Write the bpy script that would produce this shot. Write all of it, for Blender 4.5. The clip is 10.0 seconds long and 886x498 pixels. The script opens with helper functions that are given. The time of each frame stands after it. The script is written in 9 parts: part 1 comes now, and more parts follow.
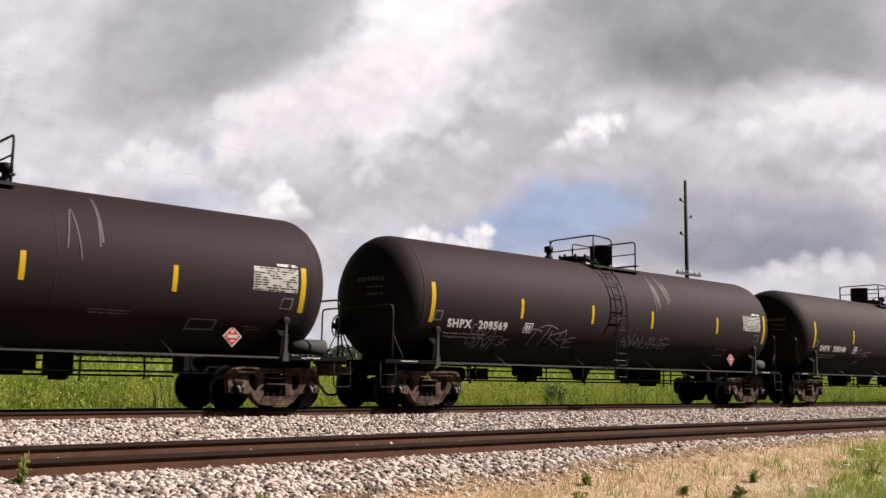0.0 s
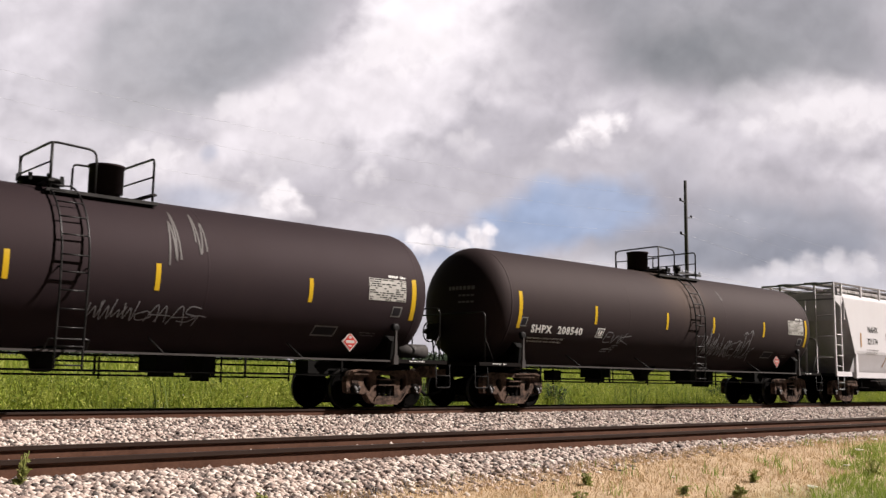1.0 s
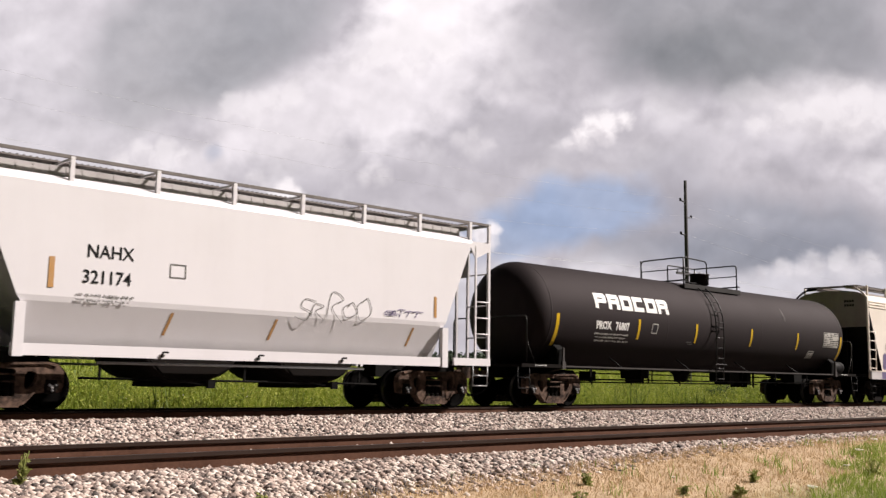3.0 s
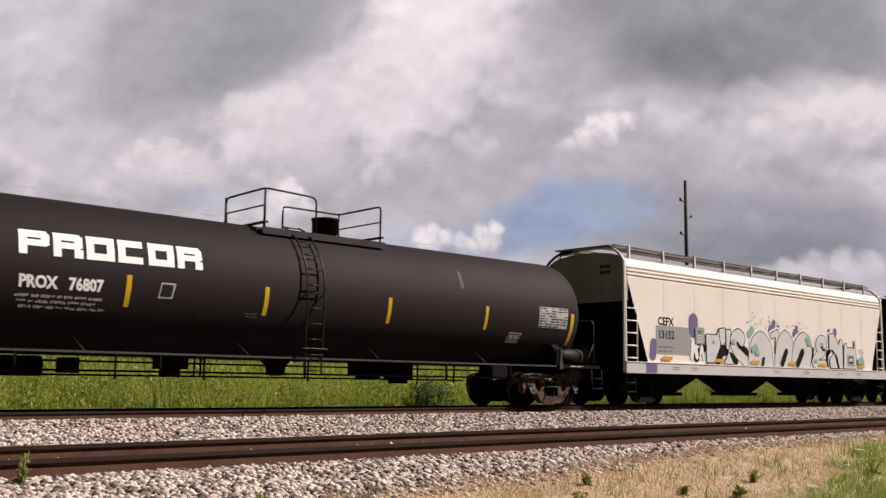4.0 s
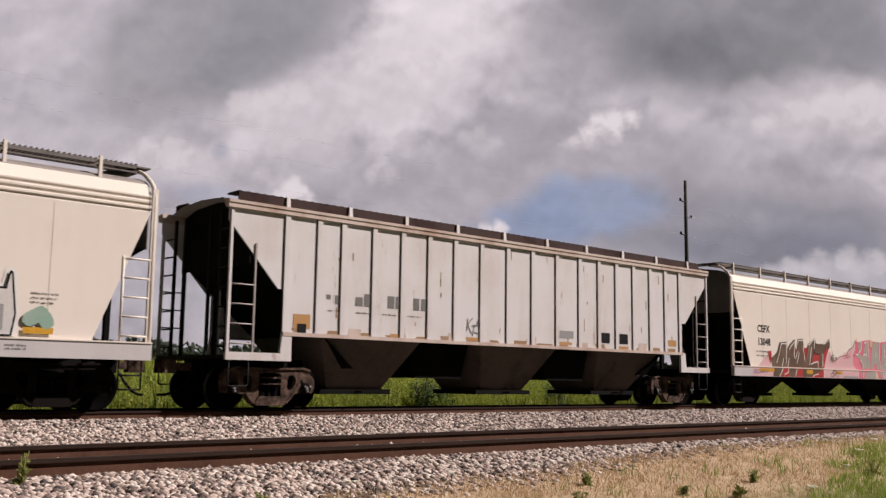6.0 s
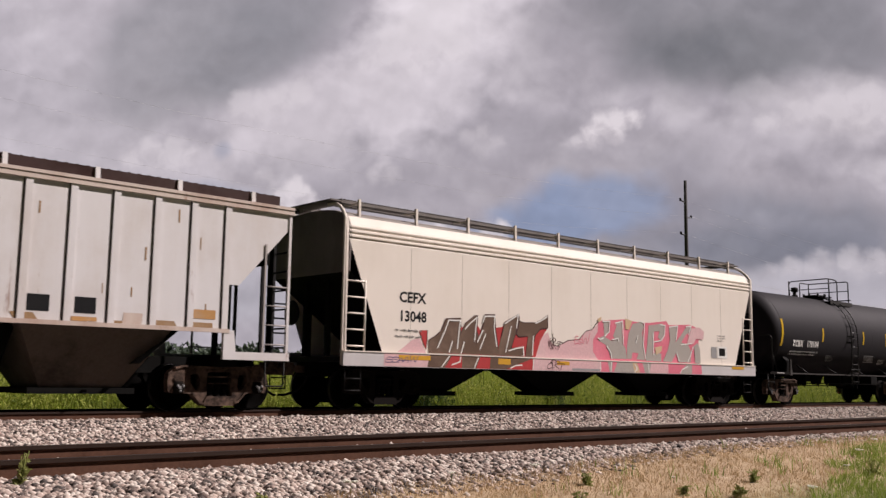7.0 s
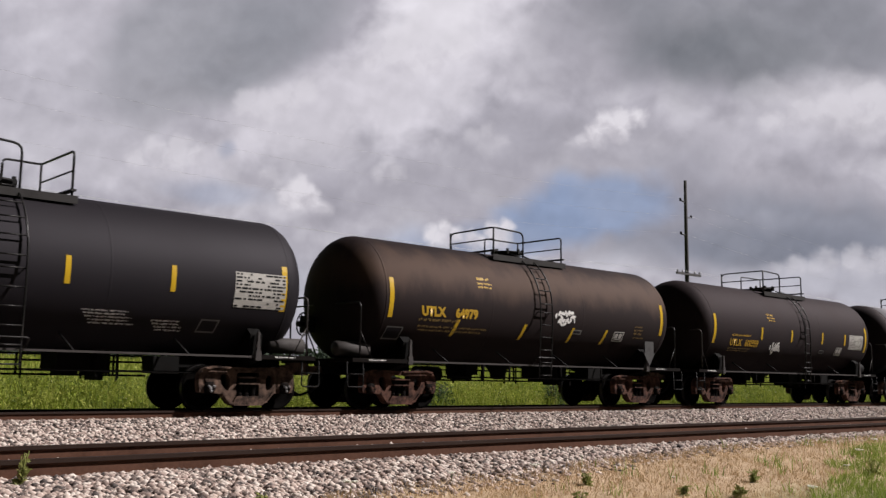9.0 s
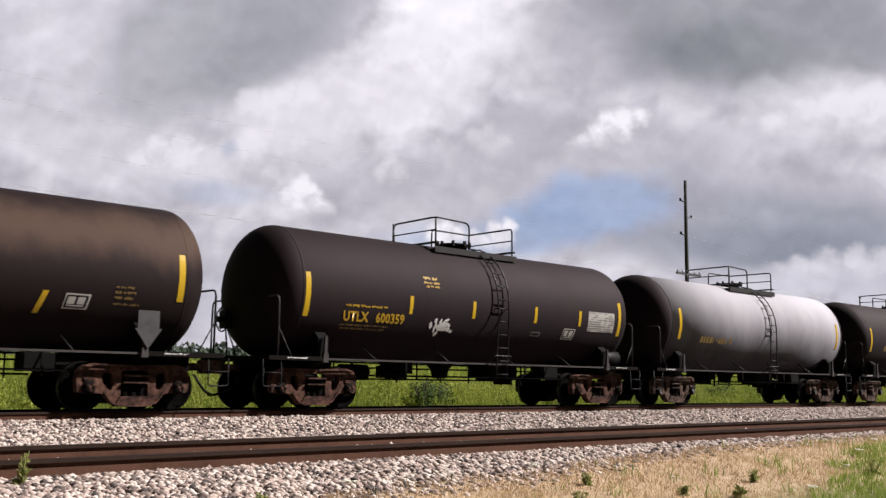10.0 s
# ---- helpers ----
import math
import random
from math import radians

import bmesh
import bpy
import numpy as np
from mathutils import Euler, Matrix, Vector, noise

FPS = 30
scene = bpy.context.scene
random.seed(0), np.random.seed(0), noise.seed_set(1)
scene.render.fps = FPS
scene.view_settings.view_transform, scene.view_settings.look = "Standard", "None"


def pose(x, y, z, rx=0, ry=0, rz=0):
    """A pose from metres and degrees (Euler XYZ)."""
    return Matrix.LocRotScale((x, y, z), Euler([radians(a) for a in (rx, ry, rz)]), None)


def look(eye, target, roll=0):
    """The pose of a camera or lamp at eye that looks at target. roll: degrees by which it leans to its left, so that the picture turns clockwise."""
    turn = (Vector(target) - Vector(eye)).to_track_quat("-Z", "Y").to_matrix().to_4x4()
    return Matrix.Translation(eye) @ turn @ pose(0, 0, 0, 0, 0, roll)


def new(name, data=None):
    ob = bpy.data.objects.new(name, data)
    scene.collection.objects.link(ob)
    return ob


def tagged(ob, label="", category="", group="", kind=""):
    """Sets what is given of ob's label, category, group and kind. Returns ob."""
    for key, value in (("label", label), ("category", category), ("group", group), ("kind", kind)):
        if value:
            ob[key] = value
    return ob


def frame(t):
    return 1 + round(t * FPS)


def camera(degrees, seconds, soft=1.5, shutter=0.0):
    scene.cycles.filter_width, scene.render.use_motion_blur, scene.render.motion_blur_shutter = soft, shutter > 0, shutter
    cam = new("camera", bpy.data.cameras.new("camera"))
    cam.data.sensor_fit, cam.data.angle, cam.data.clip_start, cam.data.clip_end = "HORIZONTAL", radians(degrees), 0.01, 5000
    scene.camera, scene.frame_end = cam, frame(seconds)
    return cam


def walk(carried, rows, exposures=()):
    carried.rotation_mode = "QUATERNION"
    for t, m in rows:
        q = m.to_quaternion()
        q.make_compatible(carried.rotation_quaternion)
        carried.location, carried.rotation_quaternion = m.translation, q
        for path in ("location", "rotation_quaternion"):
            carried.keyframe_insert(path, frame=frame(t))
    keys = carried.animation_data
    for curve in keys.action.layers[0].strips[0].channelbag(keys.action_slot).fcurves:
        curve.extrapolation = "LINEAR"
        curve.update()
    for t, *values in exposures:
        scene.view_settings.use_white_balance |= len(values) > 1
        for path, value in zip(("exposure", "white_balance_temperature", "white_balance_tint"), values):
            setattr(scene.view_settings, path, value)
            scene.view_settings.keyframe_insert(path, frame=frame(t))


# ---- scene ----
# The track runs along x; the train's rail tops lie at z = 0. Freight train passes towards -x.
cam = camera(48.98, 10.0, soft=1.4, shutter=0.05)
YAW, PITCH = radians(42.298), radians(7.696)
EYE = Vector((0.0, 0.0, 0.67))
AIM = Vector((math.sin(YAW) * math.cos(PITCH), math.cos(YAW) * math.cos(PITCH), math.sin(PITCH)))
STAND = look(EYE, EYE + AIM, 0.82)
EXPOSURE = ((0.0, 0.76, 6580, 15), (2.7, 0.77, 6580, 15), (3.8, 0.50, 6600, 16), (4.5, 0.46, 6620, 18), (5.5, 0.28, 6640, 20), (7.5, 0.22, 6420, 20), (8.5, 0.23, 6300, 16), (9.5, 0.49, 6280, 15), (10.0, 0.67, 6280, 15))
walk(cam, [(0.0, STAND), (10.0, STAND)], exposures=EXPOSURE)

TRAIN_Y = 18.79          # centre line of the train's track
NEAR_Y = 8.82            # centre line of the empty track
SPEED = 15.8041          # metres a second

# ---------------------------------------------------------------- light
SUN_DIR = Vector((0.82, -0.66, 0.95)).normalized()
sun = new("sun", bpy.data.lights.new("sun", "SUN"))
sun.data.energy, sun.data.angle, sun.data.color = 5.0, radians(0.6), (1.0, 0.95, 0.88)
sun.matrix_world = look(SUN_DIR * 60, (0, 0, 0))


def tree_of(owner):
    owner.use_nodes = True
    nt = owner.node_tree
    nt.nodes.clear()
    return nt


class Net:
    """Short hand for building shader nodes."""

    def __init__(self, nt):
        self.nt = nt

    def node(self, kind, op=None, data=None):
        n = self.nt.nodes.new(kind)
        if op:
            n.operation = op
        if data:
            n.data_type = data
        return n

    def link(self, a, b):
        self.nt.links.new(a, b)

    def put(self, socket, value):
        if isinstance(value, bpy.types.NodeSocket):
            self.link(value, socket)
        elif isinstance(value, tuple) and len(value) == 3 and socket.type == "RGBA":
            socket.default_value = (*value, 1.0)
        else:
            socket.default_value = value

    def math(self, op, a, b=0.0, c=0.0):
        n = self.node("ShaderNodeMath", op)
        for s, v in zip(n.inputs, (a, b, c)):
            self.put(s, v)
        return n.outputs[0]

    def vec(self, op, a, b=(0, 0, 0)):
        n = self.node("ShaderNodeVectorMath", op)
        self.put(n.inputs[0], a)
        if op == "SCALE":
            self.put(n.inputs["Scale"], b)
        else:
            self.put(n.inputs[1], b)
        return n.outputs["Value"] if op in ("LENGTH", "DOT_PRODUCT", "DISTANCE") else n.outputs[0]

    def noise(self, where, scale, detail=4.0, rough=0.55, color=False, warp=0.0):
        n = self.node("ShaderNodeTexNoise")
        if where is not None:
            self.link(where, n.inputs["Vector"])
        for key, value in (("Scale", scale), ("Detail", detail), ("Roughness", rough), ("Distortion", warp)):
            n.inputs[key].default_value = value
        return n.outputs["Color" if color else "Fac"]

    def voronoi(self, where, scale, out="Distance", feature="F1"):
        n = self.node("ShaderNodeTexVoronoi")
        n.feature = feature
        if where is not None:
            self.link(where, n.inputs["Vector"])
        n.inputs["Scale"].default_value = scale
        return n.outputs[out]

    def ramp(self, fac, *stops):
        n = self.node("ShaderNodeValToRGB")
        el = n.color_ramp.elements
        while len(el) < len(stops):
            el.new(0.5)
        for e, (pos, col) in zip(el, stops):
            e.position, e.color = pos, ((*col, 1.0) if isinstance(col, tuple) else (col, col, col, 1.0))
        self.put(n.inputs[0], fac)
        return n.outputs[0]

    def step(self, value, lo, hi, smooth=True):
        n = self.node("ShaderNodeMapRange")
        n.interpolation_type = "SMOOTHSTEP" if smooth else "LINEAR"
        self.put(n.inputs[0], value)
        n.inputs[1].default_value, n.inputs[2].default_value = lo, hi
        return n.outputs[0]

    def mix(self, fac, a, b, blend="MIX"):
        n = self.node("ShaderNodeMix", None, "RGBA")
        n.blend_type = blend
        self.put(n.inputs[0], fac)
        self.put(n.inputs[6], a)
        self.put(n.inputs[7], b)
        return n.outputs[2]

    def coords(self, which="Object", scale=None):
        out = self.node("ShaderNodeTexCoord").outputs[which]
        if scale:
            return self.vec("MULTIPLY", out, scale)
        return out

    def bump(self, height, strength=0.3, distance=0.02):
        n = self.node("ShaderNodeBump")
        n.inputs["Strength"].default_value, n.inputs["Distance"].default_value = strength, distance
        self.link(height, n.inputs["Height"])
        return n.outputs[0]


def surface(name, make, roughness=0.7, metallic=0.0, specular=0.5):
    """A principled material; make(net) gives colour and, if any, a dictionary of other inputs."""
    mat = bpy.data.materials.new(name)
    net = Net(tree_of(mat))
    bsdf = net.node("ShaderNodeBsdfPrincipled")
    out = net.node("ShaderNodeOutputMaterial")
    net.link(bsdf.outputs[0], out.inputs[0])
    bsdf.inputs["Roughness"].default_value = roughness
    bsdf.inputs["Metallic"].default_value = metallic
    bsdf.inputs["Specular IOR Level"].default_value = specular
    colour, more = make(net)
    net.put(bsdf.inputs["Base Color"], colour)
    for key, value in more.items():
        net.put(bsdf.inputs[key], value)
    return mat


# Broken cloud over blue: sky texture with grey and white cloud masses all round.
world = bpy.data.worlds.new("sky")
scene.world = world
net = Net(tree_of(world))
sky = net.node("ShaderNodeTexSky")
sky.sky_type, sky.sun_disc = "NISHITA", False
sky.sun_elevation = math.asin(SUN_DIR.z)
sky.sun_rotation = math.atan2(SUN_DIR.x, SUN_DIR.y)
sky.altitude, sky.air_density, sky.dust_density = 200, 1.0, 1.5
at = net.coords("Generated")
cover = net.step(net.noise(at, 2.6, 6, 0.6), 0.36, 0.56)
cloud = net.ramp(net.noise(at, 4.0, 7, 0.6), (0.3, (0.24, 0.24, 0.26)), (0.7, (0.74, 0.74, 0.77)))
blue = net.vec("SCALE", sky.outputs[0], 0.10)
back = net.node("ShaderNodeBackground")
net.link(net.mix(cover, blue, cloud), back.inputs[0])
back.inputs[1].default_value = 0.05
net.link(back.outputs[0], net.node("ShaderNodeOutputWorld").inputs[0])
# ---------------------------------------------------------------- mesh tools
def part(name, bm, material, parent=None, label="", kind=""):
    """Links a bmesh as one mesh object under a thing or a part."""
    me = bpy.data.meshes.new(name)
    bm.to_mesh(me)
    bm.free()
    for m in (material if isinstance(material, (list, tuple)) else (material,)):
        me.materials.append(m)
    ob = new(name, me)
    ob.parent = parent
    return tagged(ob, label=label, kind=kind)


def share(name, me, parent, m=None, label=""):
    """One more object on a mesh that exists."""
    ob = new(name, me)
    ob.parent = parent
    if m is not None:
        ob.matrix_basis = m
    return tagged(ob, label=label)


def box(bm, x0, x1, y0, y1, z0, z1, mat=0, m=None):
    vs = [bm.verts.new((x, y, z)) for x in (x0, x1) for y in (y0, y1) for z in (z0, z1)]
    if m is not None:
        for v in vs:
            v.co = m @ v.co
    for ids in ((0, 1, 3, 2), (4, 6, 7, 5), (0, 4, 5, 1), (2, 3, 7, 6), (0, 2, 6, 4), (1, 5, 7, 3)):
        bm.faces.new([vs[i] for i in ids]).material_index = mat
    return bm


def cbox(bm, c, s, mat=0, m=None):
    return box(bm, c[0] - s[0] / 2, c[0] + s[0] / 2, c[1] - s[1] / 2, c[1] + s[1] / 2, c[2] - s[2] / 2, c[2] + s[2] / 2, mat, m)


def loft(bm, rings, closed=True, caps=True, smooth=True, mat=0):
    """Skins rings of equally many points."""
    rows = [[bm.verts.new(p) for p in r] for r in rings]
    n = len(rows[0])
    for a, b in zip(rows, rows[1:]):
        for i in range(n if closed else n - 1):
            j = (i + 1) % n
            f = bm.faces.new((a[i], a[j], b[j], b[i]))
            f.smooth, f.material_index = smooth, mat
    if caps and closed:
        for r in (rows[0][::-1], rows[-1]):
            if len(r) > 2:
                bm.faces.new(r).material_index = mat
    return bm


def tube(bm, pts, r=0.02, n=6, mat=0):
    """A round bar along a line of points."""
    pts = [Vector(p) for p in pts]
    rings = []
    for i, p in enumerate(pts):
        d = (pts[min(i + 1, len(pts) - 1)] - pts[max(i - 1, 0)]).normalized()
        u = d.orthogonal().normalized() if abs(d.z) > 0.95 else d.cross(Vector((0, 0, 1))).normalized()
        w = d.cross(u)
        rings.append([p + r * (math.cos(a) * u + math.sin(a) * w) for a in (2 * math.pi * k / n for k in range(n))])
    return loft(bm, rings, mat=mat)


def bent(pts, r=0.12, n=3):
    """Rounds the corners of a line of points."""
    pts = [Vector(p) for p in pts]
    out = [pts[0]]
    for a, b, c in zip(pts, pts[1:], pts[2:]):
        k = min(r, (a - b).length / 2, (c - b).length / 2)
        p, q = b + (a - b).normalized() * k, b + (c - b).normalized() * k
        for i in range(n + 1):
            t = i / n
            out.append((1 - t) ** 2 * p + 2 * t * (1 - t) * b + t * t * q)
    return out + [pts[-1]]


def turned(bm, prof, axis="x", n=24, smooth=True, mat=0, centre=(0, 0, 0)):
    """A turned solid: (along, radius) rows round an axis."""
    c = Vector(centre)
    rings = []
    for s, r in prof:
        ring = []
        for k in range(n):
            a = 2 * math.pi * k / n
            p = {"x": (s, r * math.cos(a), r * math.sin(a)), "y": (r * math.sin(a), s, r * math.cos(a)), "z": (r * math.cos(a), r * math.sin(a), s)}[axis]
            ring.append(c + Vector(p))
        rings.append(ring)
    return loft(bm, rings, smooth=smooth, mat=mat)


def slab(bm, poly, axis, lo, hi, mat=0):
    """A flat polygon given thickness along an axis. For 'y' the points are (x, z), for 'x' (y, z), for 'z' (x, y)."""
    def at(p, s):
        return {"y": (p[0], s, p[1]), "x": (s, p[0], p[1]), "z": (p[0], p[1], s)}[axis]
    return loft(bm, [[at(p, lo) for p in poly], [at(p, hi) for p in poly]], smooth=False, mat=mat)


def BM():
    return bmesh.new()


def thing(name, label, category, group="", kind="", at=(0, 0, 0)):
    ob = new(name)
    ob.empty_display_size = 0.2
    ob.location = at
    return tagged(ob, label, category, group, kind)


def letters(name, text, material, parent, m, size, stretch=1.0, label="", shear=0.0, weight=0.0, on=None, space=1.0):
    """Writing as a thin mesh in the built-in font; on(x, y) lays it onto a curved side."""
    cu = bpy.data.curves.new(name, "FONT")
    cu.body, cu.size, cu.shear, cu.offset, cu.fill_mode, cu.space_character = text, size, shear, weight, "FRONT", space
    cu.resolution_u = 2
    tmp = bpy.data.objects.new(name, cu)
    me = bpy.data.meshes.new_from_object(tmp)
    bpy.data.objects.remove(tmp)
    bpy.data.curves.remove(cu)
    for v in me.vertices:
        v.co.x *= stretch
        if on:
            v.co = on(v.co.x, v.co.y)
    me.name = name
    me.materials.clear()
    me.materials.append(material)
    ob = new(name, me)
    ob.parent = parent
    if m is not None:
        ob.matrix_basis = m
    return tagged(ob, label=label)
# ---------------------------------------------------------------- materials
def plain(name, colour, rough=0.6, metal=0.0, grime=0.35, scale=6.0, dirt=(0.05, 0.04, 0.035), bump=0.15, spec=0.3):
    """Painted or bare surface with grain, blotches of grime and fine relief."""
    def make(net):
        at = net.coords()
        big = net.step(net.noise(at, scale * 0.25, 5, 0.65), 0.45, 0.75)
        fine = net.noise(at, scale * 6, 5, 0.6)
        col = net.mix(net.math("MULTIPLY", big, grime), colour, dirt)
        col = net.mix(0.35, col, net.ramp(fine, (0.25, tuple(c * 0.55 for c in colour)), (0.75, tuple(min(1, c * 1.35) for c in colour))), "MIX")
        return col, {"Normal": net.bump(fine, bump, 0.01), "Roughness": net.math("ADD", rough - 0.1, net.math("MULTIPLY", big, 0.25))}
    return surface(name, make, rough, metal, spec)


def streaked(name, colour, dirt, amount=0.5, rough=0.5, rust=0.0, spec=0.5, tint=None):
    """Vehicle paint with faint rain streaks, broad blotches and some rust specks."""
    def make(net):
        at = net.coords()
        run = net.noise(net.vec("MULTIPLY", at, (2.2, 2.2, 0.3)), 1.0, 7, 0.6)
        blotch = net.noise(at, 0.55, 7, 0.62)
        fine = net.noise(at, 40, 4, 0.6)
        f = net.math("MULTIPLY", net.step(net.math("ADD", net.math("MULTIPLY", run, 0.35), net.math("MULTIPLY", blotch, 0.65)), 0.40, 0.70), amount)
        col = net.mix(f, colour, dirt)
        col = net.mix(net.math("MULTIPLY", net.step(fine, 0.55, 0.75), 0.18), col, dirt)
        if rust:
            spots = net.step(net.noise(net.vec("MULTIPLY", at, (3.0, 3.0, 0.6)), 1.0, 8, 0.7), 0.62, 0.72)
            col = net.mix(net.math("MULTIPLY", spots, rust), col, (0.18, 0.07, 0.03))
        more = {"Normal": net.bump(net.math("ADD", net.math("MULTIPLY", run, 0.1), fine), 0.05, 0.01), "Roughness": net.math("ADD", rough, net.math("MULTIPLY", f, 0.06))}
        if tint:
            more["Specular Tint"] = tint
        return col, more
    return surface(name, make, rough, 0.0, spec)


def stained(name, colour, dirt, rust, centre, reach, rough, spec, tint):
    """Tank paint with a brown spill stain running down from the fittings on top."""
    def make(net):
        at = net.coords()
        run = net.noise(net.vec("MULTIPLY", at, (1.6, 1.6, 0.4)), 1.0, 6, 0.6)
        fine = net.noise(at, 40, 4, 0.6)
        col = net.mix(net.math("MULTIPLY", net.step(run, 0.42, 0.72), 0.4), colour, dirt)
        sep = net.node("ShaderNodeSeparateXYZ")
        net.link(at, sep.inputs[0])
        away = net.math("ABSOLUTE", net.math("SUBTRACT", sep.outputs[0], centre))
        spill = net.math("MULTIPLY", net.step(net.math("ADD", away, net.math("MULTIPLY", run, 1.4)), reach + 0.9, 0.5), net.step(net.math("ADD", sep.outputs[2], run), 2.6, 4.3))
        col = net.mix(net.math("MULTIPLY", spill, 0.6), col, rust)
        return col, {"Normal": net.bump(net.math("ADD", net.math("MULTIPLY", run, 0.1), fine), 0.05, 0.01), "Specular Tint": tint}
    return surface(name, make, rough, 0.0, spec)


def toned(name, colour, belt_tone, level, depth, share, rough, spec, tint):
    """Tank paint with a belt of a second tone round its upper flank, such as dry tan dusting."""
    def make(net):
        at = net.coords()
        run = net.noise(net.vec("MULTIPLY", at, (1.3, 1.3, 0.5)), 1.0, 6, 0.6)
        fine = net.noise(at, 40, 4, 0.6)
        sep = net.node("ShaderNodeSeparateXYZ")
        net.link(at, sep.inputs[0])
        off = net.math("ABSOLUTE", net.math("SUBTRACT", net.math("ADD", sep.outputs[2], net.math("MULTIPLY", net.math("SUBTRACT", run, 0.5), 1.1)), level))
        col = net.mix(net.math("MULTIPLY", net.step(off, depth, 0.05), share), colour, belt_tone)
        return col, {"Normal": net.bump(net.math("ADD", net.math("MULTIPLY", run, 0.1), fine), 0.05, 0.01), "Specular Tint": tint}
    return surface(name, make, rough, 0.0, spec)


TANK_ROUGH, TANK_SPEC = 0.74, 0.28
M_TANK_DUSTY = toned("tank_dusty_brown", (0.0068, 0.0040, 0.0046), (0.066, 0.040, 0.027), 3.30, 0.72, 0.75, TANK_ROUGH, 0.26, (1.0, 0.78, 0.74, 1.0))
M_TANK = streaked("tank_black", (0.0108, 0.0060, 0.0076), (0.0165, 0.0098, 0.0108), 0.65, TANK_ROUGH, spec=TANK_SPEC, tint=(1.0, 0.78, 0.80, 1.0))
M_TANK_STAIN = stained("tank_black_stained", (0.0132, 0.0073, 0.0082), (0.0180, 0.0108, 0.0112), (0.070, 0.043, 0.027), 0.2, 1.6, TANK_ROUGH, TANK_SPEC, (1.0, 0.80, 0.76, 1.0))
M_ARROW = plain("bracket_grey", (0.0561, 0.05412, 0.05412), 0.7, 0.0, 0.6, 8.0, (0.0132, 0.01188, 0.01122))
M_TANK_BROWN = streaked("tank_brown_black", (0.0070, 0.0042, 0.0052), (0.0135, 0.0082, 0.0080), 0.75, TANK_ROUGH, spec=0.26, tint=(1.0, 0.78, 0.82, 1.0))
M_TANK_FRESH = streaked("tank_blue_black", (0.0060, 0.0046, 0.0064), (0.0088, 0.0070, 0.0086), 0.5, 0.68, spec=0.26, tint=(0.97, 0.92, 1.0, 1.0))
M_TANK_PURPLE = streaked("tank_purple_black", (0.0068, 0.0042, 0.0048), (0.0105, 0.0070, 0.0074), 0.6, TANK_ROUGH, spec=0.26, tint=(1.0, 0.84, 0.86, 1.0))
# Pale at the top, darker towards the tank's foot with a ragged edge.
M_TANK_WHITE = toned("tank_white_dark_foot", (0.075, 0.070, 0.078), (0.40, 0.385, 0.415), 4.0, 2.75, 1.0, 0.8, 0.12, (1.0, 0.96, 1.0, 1.0))
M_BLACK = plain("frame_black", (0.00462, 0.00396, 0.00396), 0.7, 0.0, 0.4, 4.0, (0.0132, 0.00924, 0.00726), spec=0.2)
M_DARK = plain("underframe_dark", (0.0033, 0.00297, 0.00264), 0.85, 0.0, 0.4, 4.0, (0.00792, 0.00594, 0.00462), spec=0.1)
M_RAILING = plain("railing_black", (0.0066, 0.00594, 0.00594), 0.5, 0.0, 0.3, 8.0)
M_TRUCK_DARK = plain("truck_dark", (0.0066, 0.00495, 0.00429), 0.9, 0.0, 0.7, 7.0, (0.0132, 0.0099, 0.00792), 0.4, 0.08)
def grimy(name, colour, dark, cover=0.5):
    """Cast steel caked in oily dirt, with the rust showing through in patches."""
    def make(net):
        at = net.coords()
        patch = net.noise(at, 4.5, 7, 0.68)
        fine = net.noise(at, 45, 4, 0.6)
        col = net.mix(net.step(patch, cover - 0.22, cover + 0.14), dark, colour)
        col = net.mix(net.math("MULTIPLY", net.step(fine, 0.5, 0.7), 0.22), col, tuple(c * 1.5 for c in colour))
        return col, {"Normal": net.bump(net.math("ADD", patch, fine), 0.5, 0.02)}
    return surface(name, make, 0.85, 0.0, 0.15)


M_TRUCK = grimy("truck_rust", (0.145, 0.092, 0.068), (0.012, 0.008, 0.0065), 0.56)
M_TRUCK_RED = grimy("truck_red_rust", (0.135, 0.066, 0.046), (0.012, 0.006, 0.005), 0.57)
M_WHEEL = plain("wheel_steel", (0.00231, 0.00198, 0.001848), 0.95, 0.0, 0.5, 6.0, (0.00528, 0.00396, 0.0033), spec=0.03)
M_TREAD = plain("wheel_tread", (0.1056, 0.099, 0.0957), 0.4, 0.8, 0.2, 6.0)
M_YELLOW = plain("reflective_yellow", (0.528, 0.33, 0.0132), 0.45, 0.0, 0.2, 10.0, (0.264, 0.1584, 0.0198), 0.05)
M_LETTER = plain("stencil_white", (0.72, 0.70, 0.68), 0.6, 0.0, 0.2, 12.0, (0.132, 0.1188, 0.1122), 0.05)
M_LETTER_DIM = plain("stencil_grey", (0.1452, 0.1386, 0.132), 0.7, 0.0, 0.4, 12.0, (0.0528, 0.0462, 0.0462), 0.05)
M_LETTER_YELLOW = plain("stencil_yellow", (0.4752, 0.2838, 0.0198), 0.6, 0.0, 0.25, 12.0, (0.132, 0.0792, 0.0264), 0.05)
M_LETTER_OCHRE = plain("stencil_faded_yellow", (0.198, 0.1254, 0.033), 0.7, 0.0, 0.4, 12.0, (0.0528, 0.0396, 0.0264), 0.05)
M_LETTER_BLACK = plain("stencil_black", (0.010, 0.010, 0.011), 0.7, 0.0, 0.2, 12.0, (0.06, 0.055, 0.05), 0.05, 0.1)
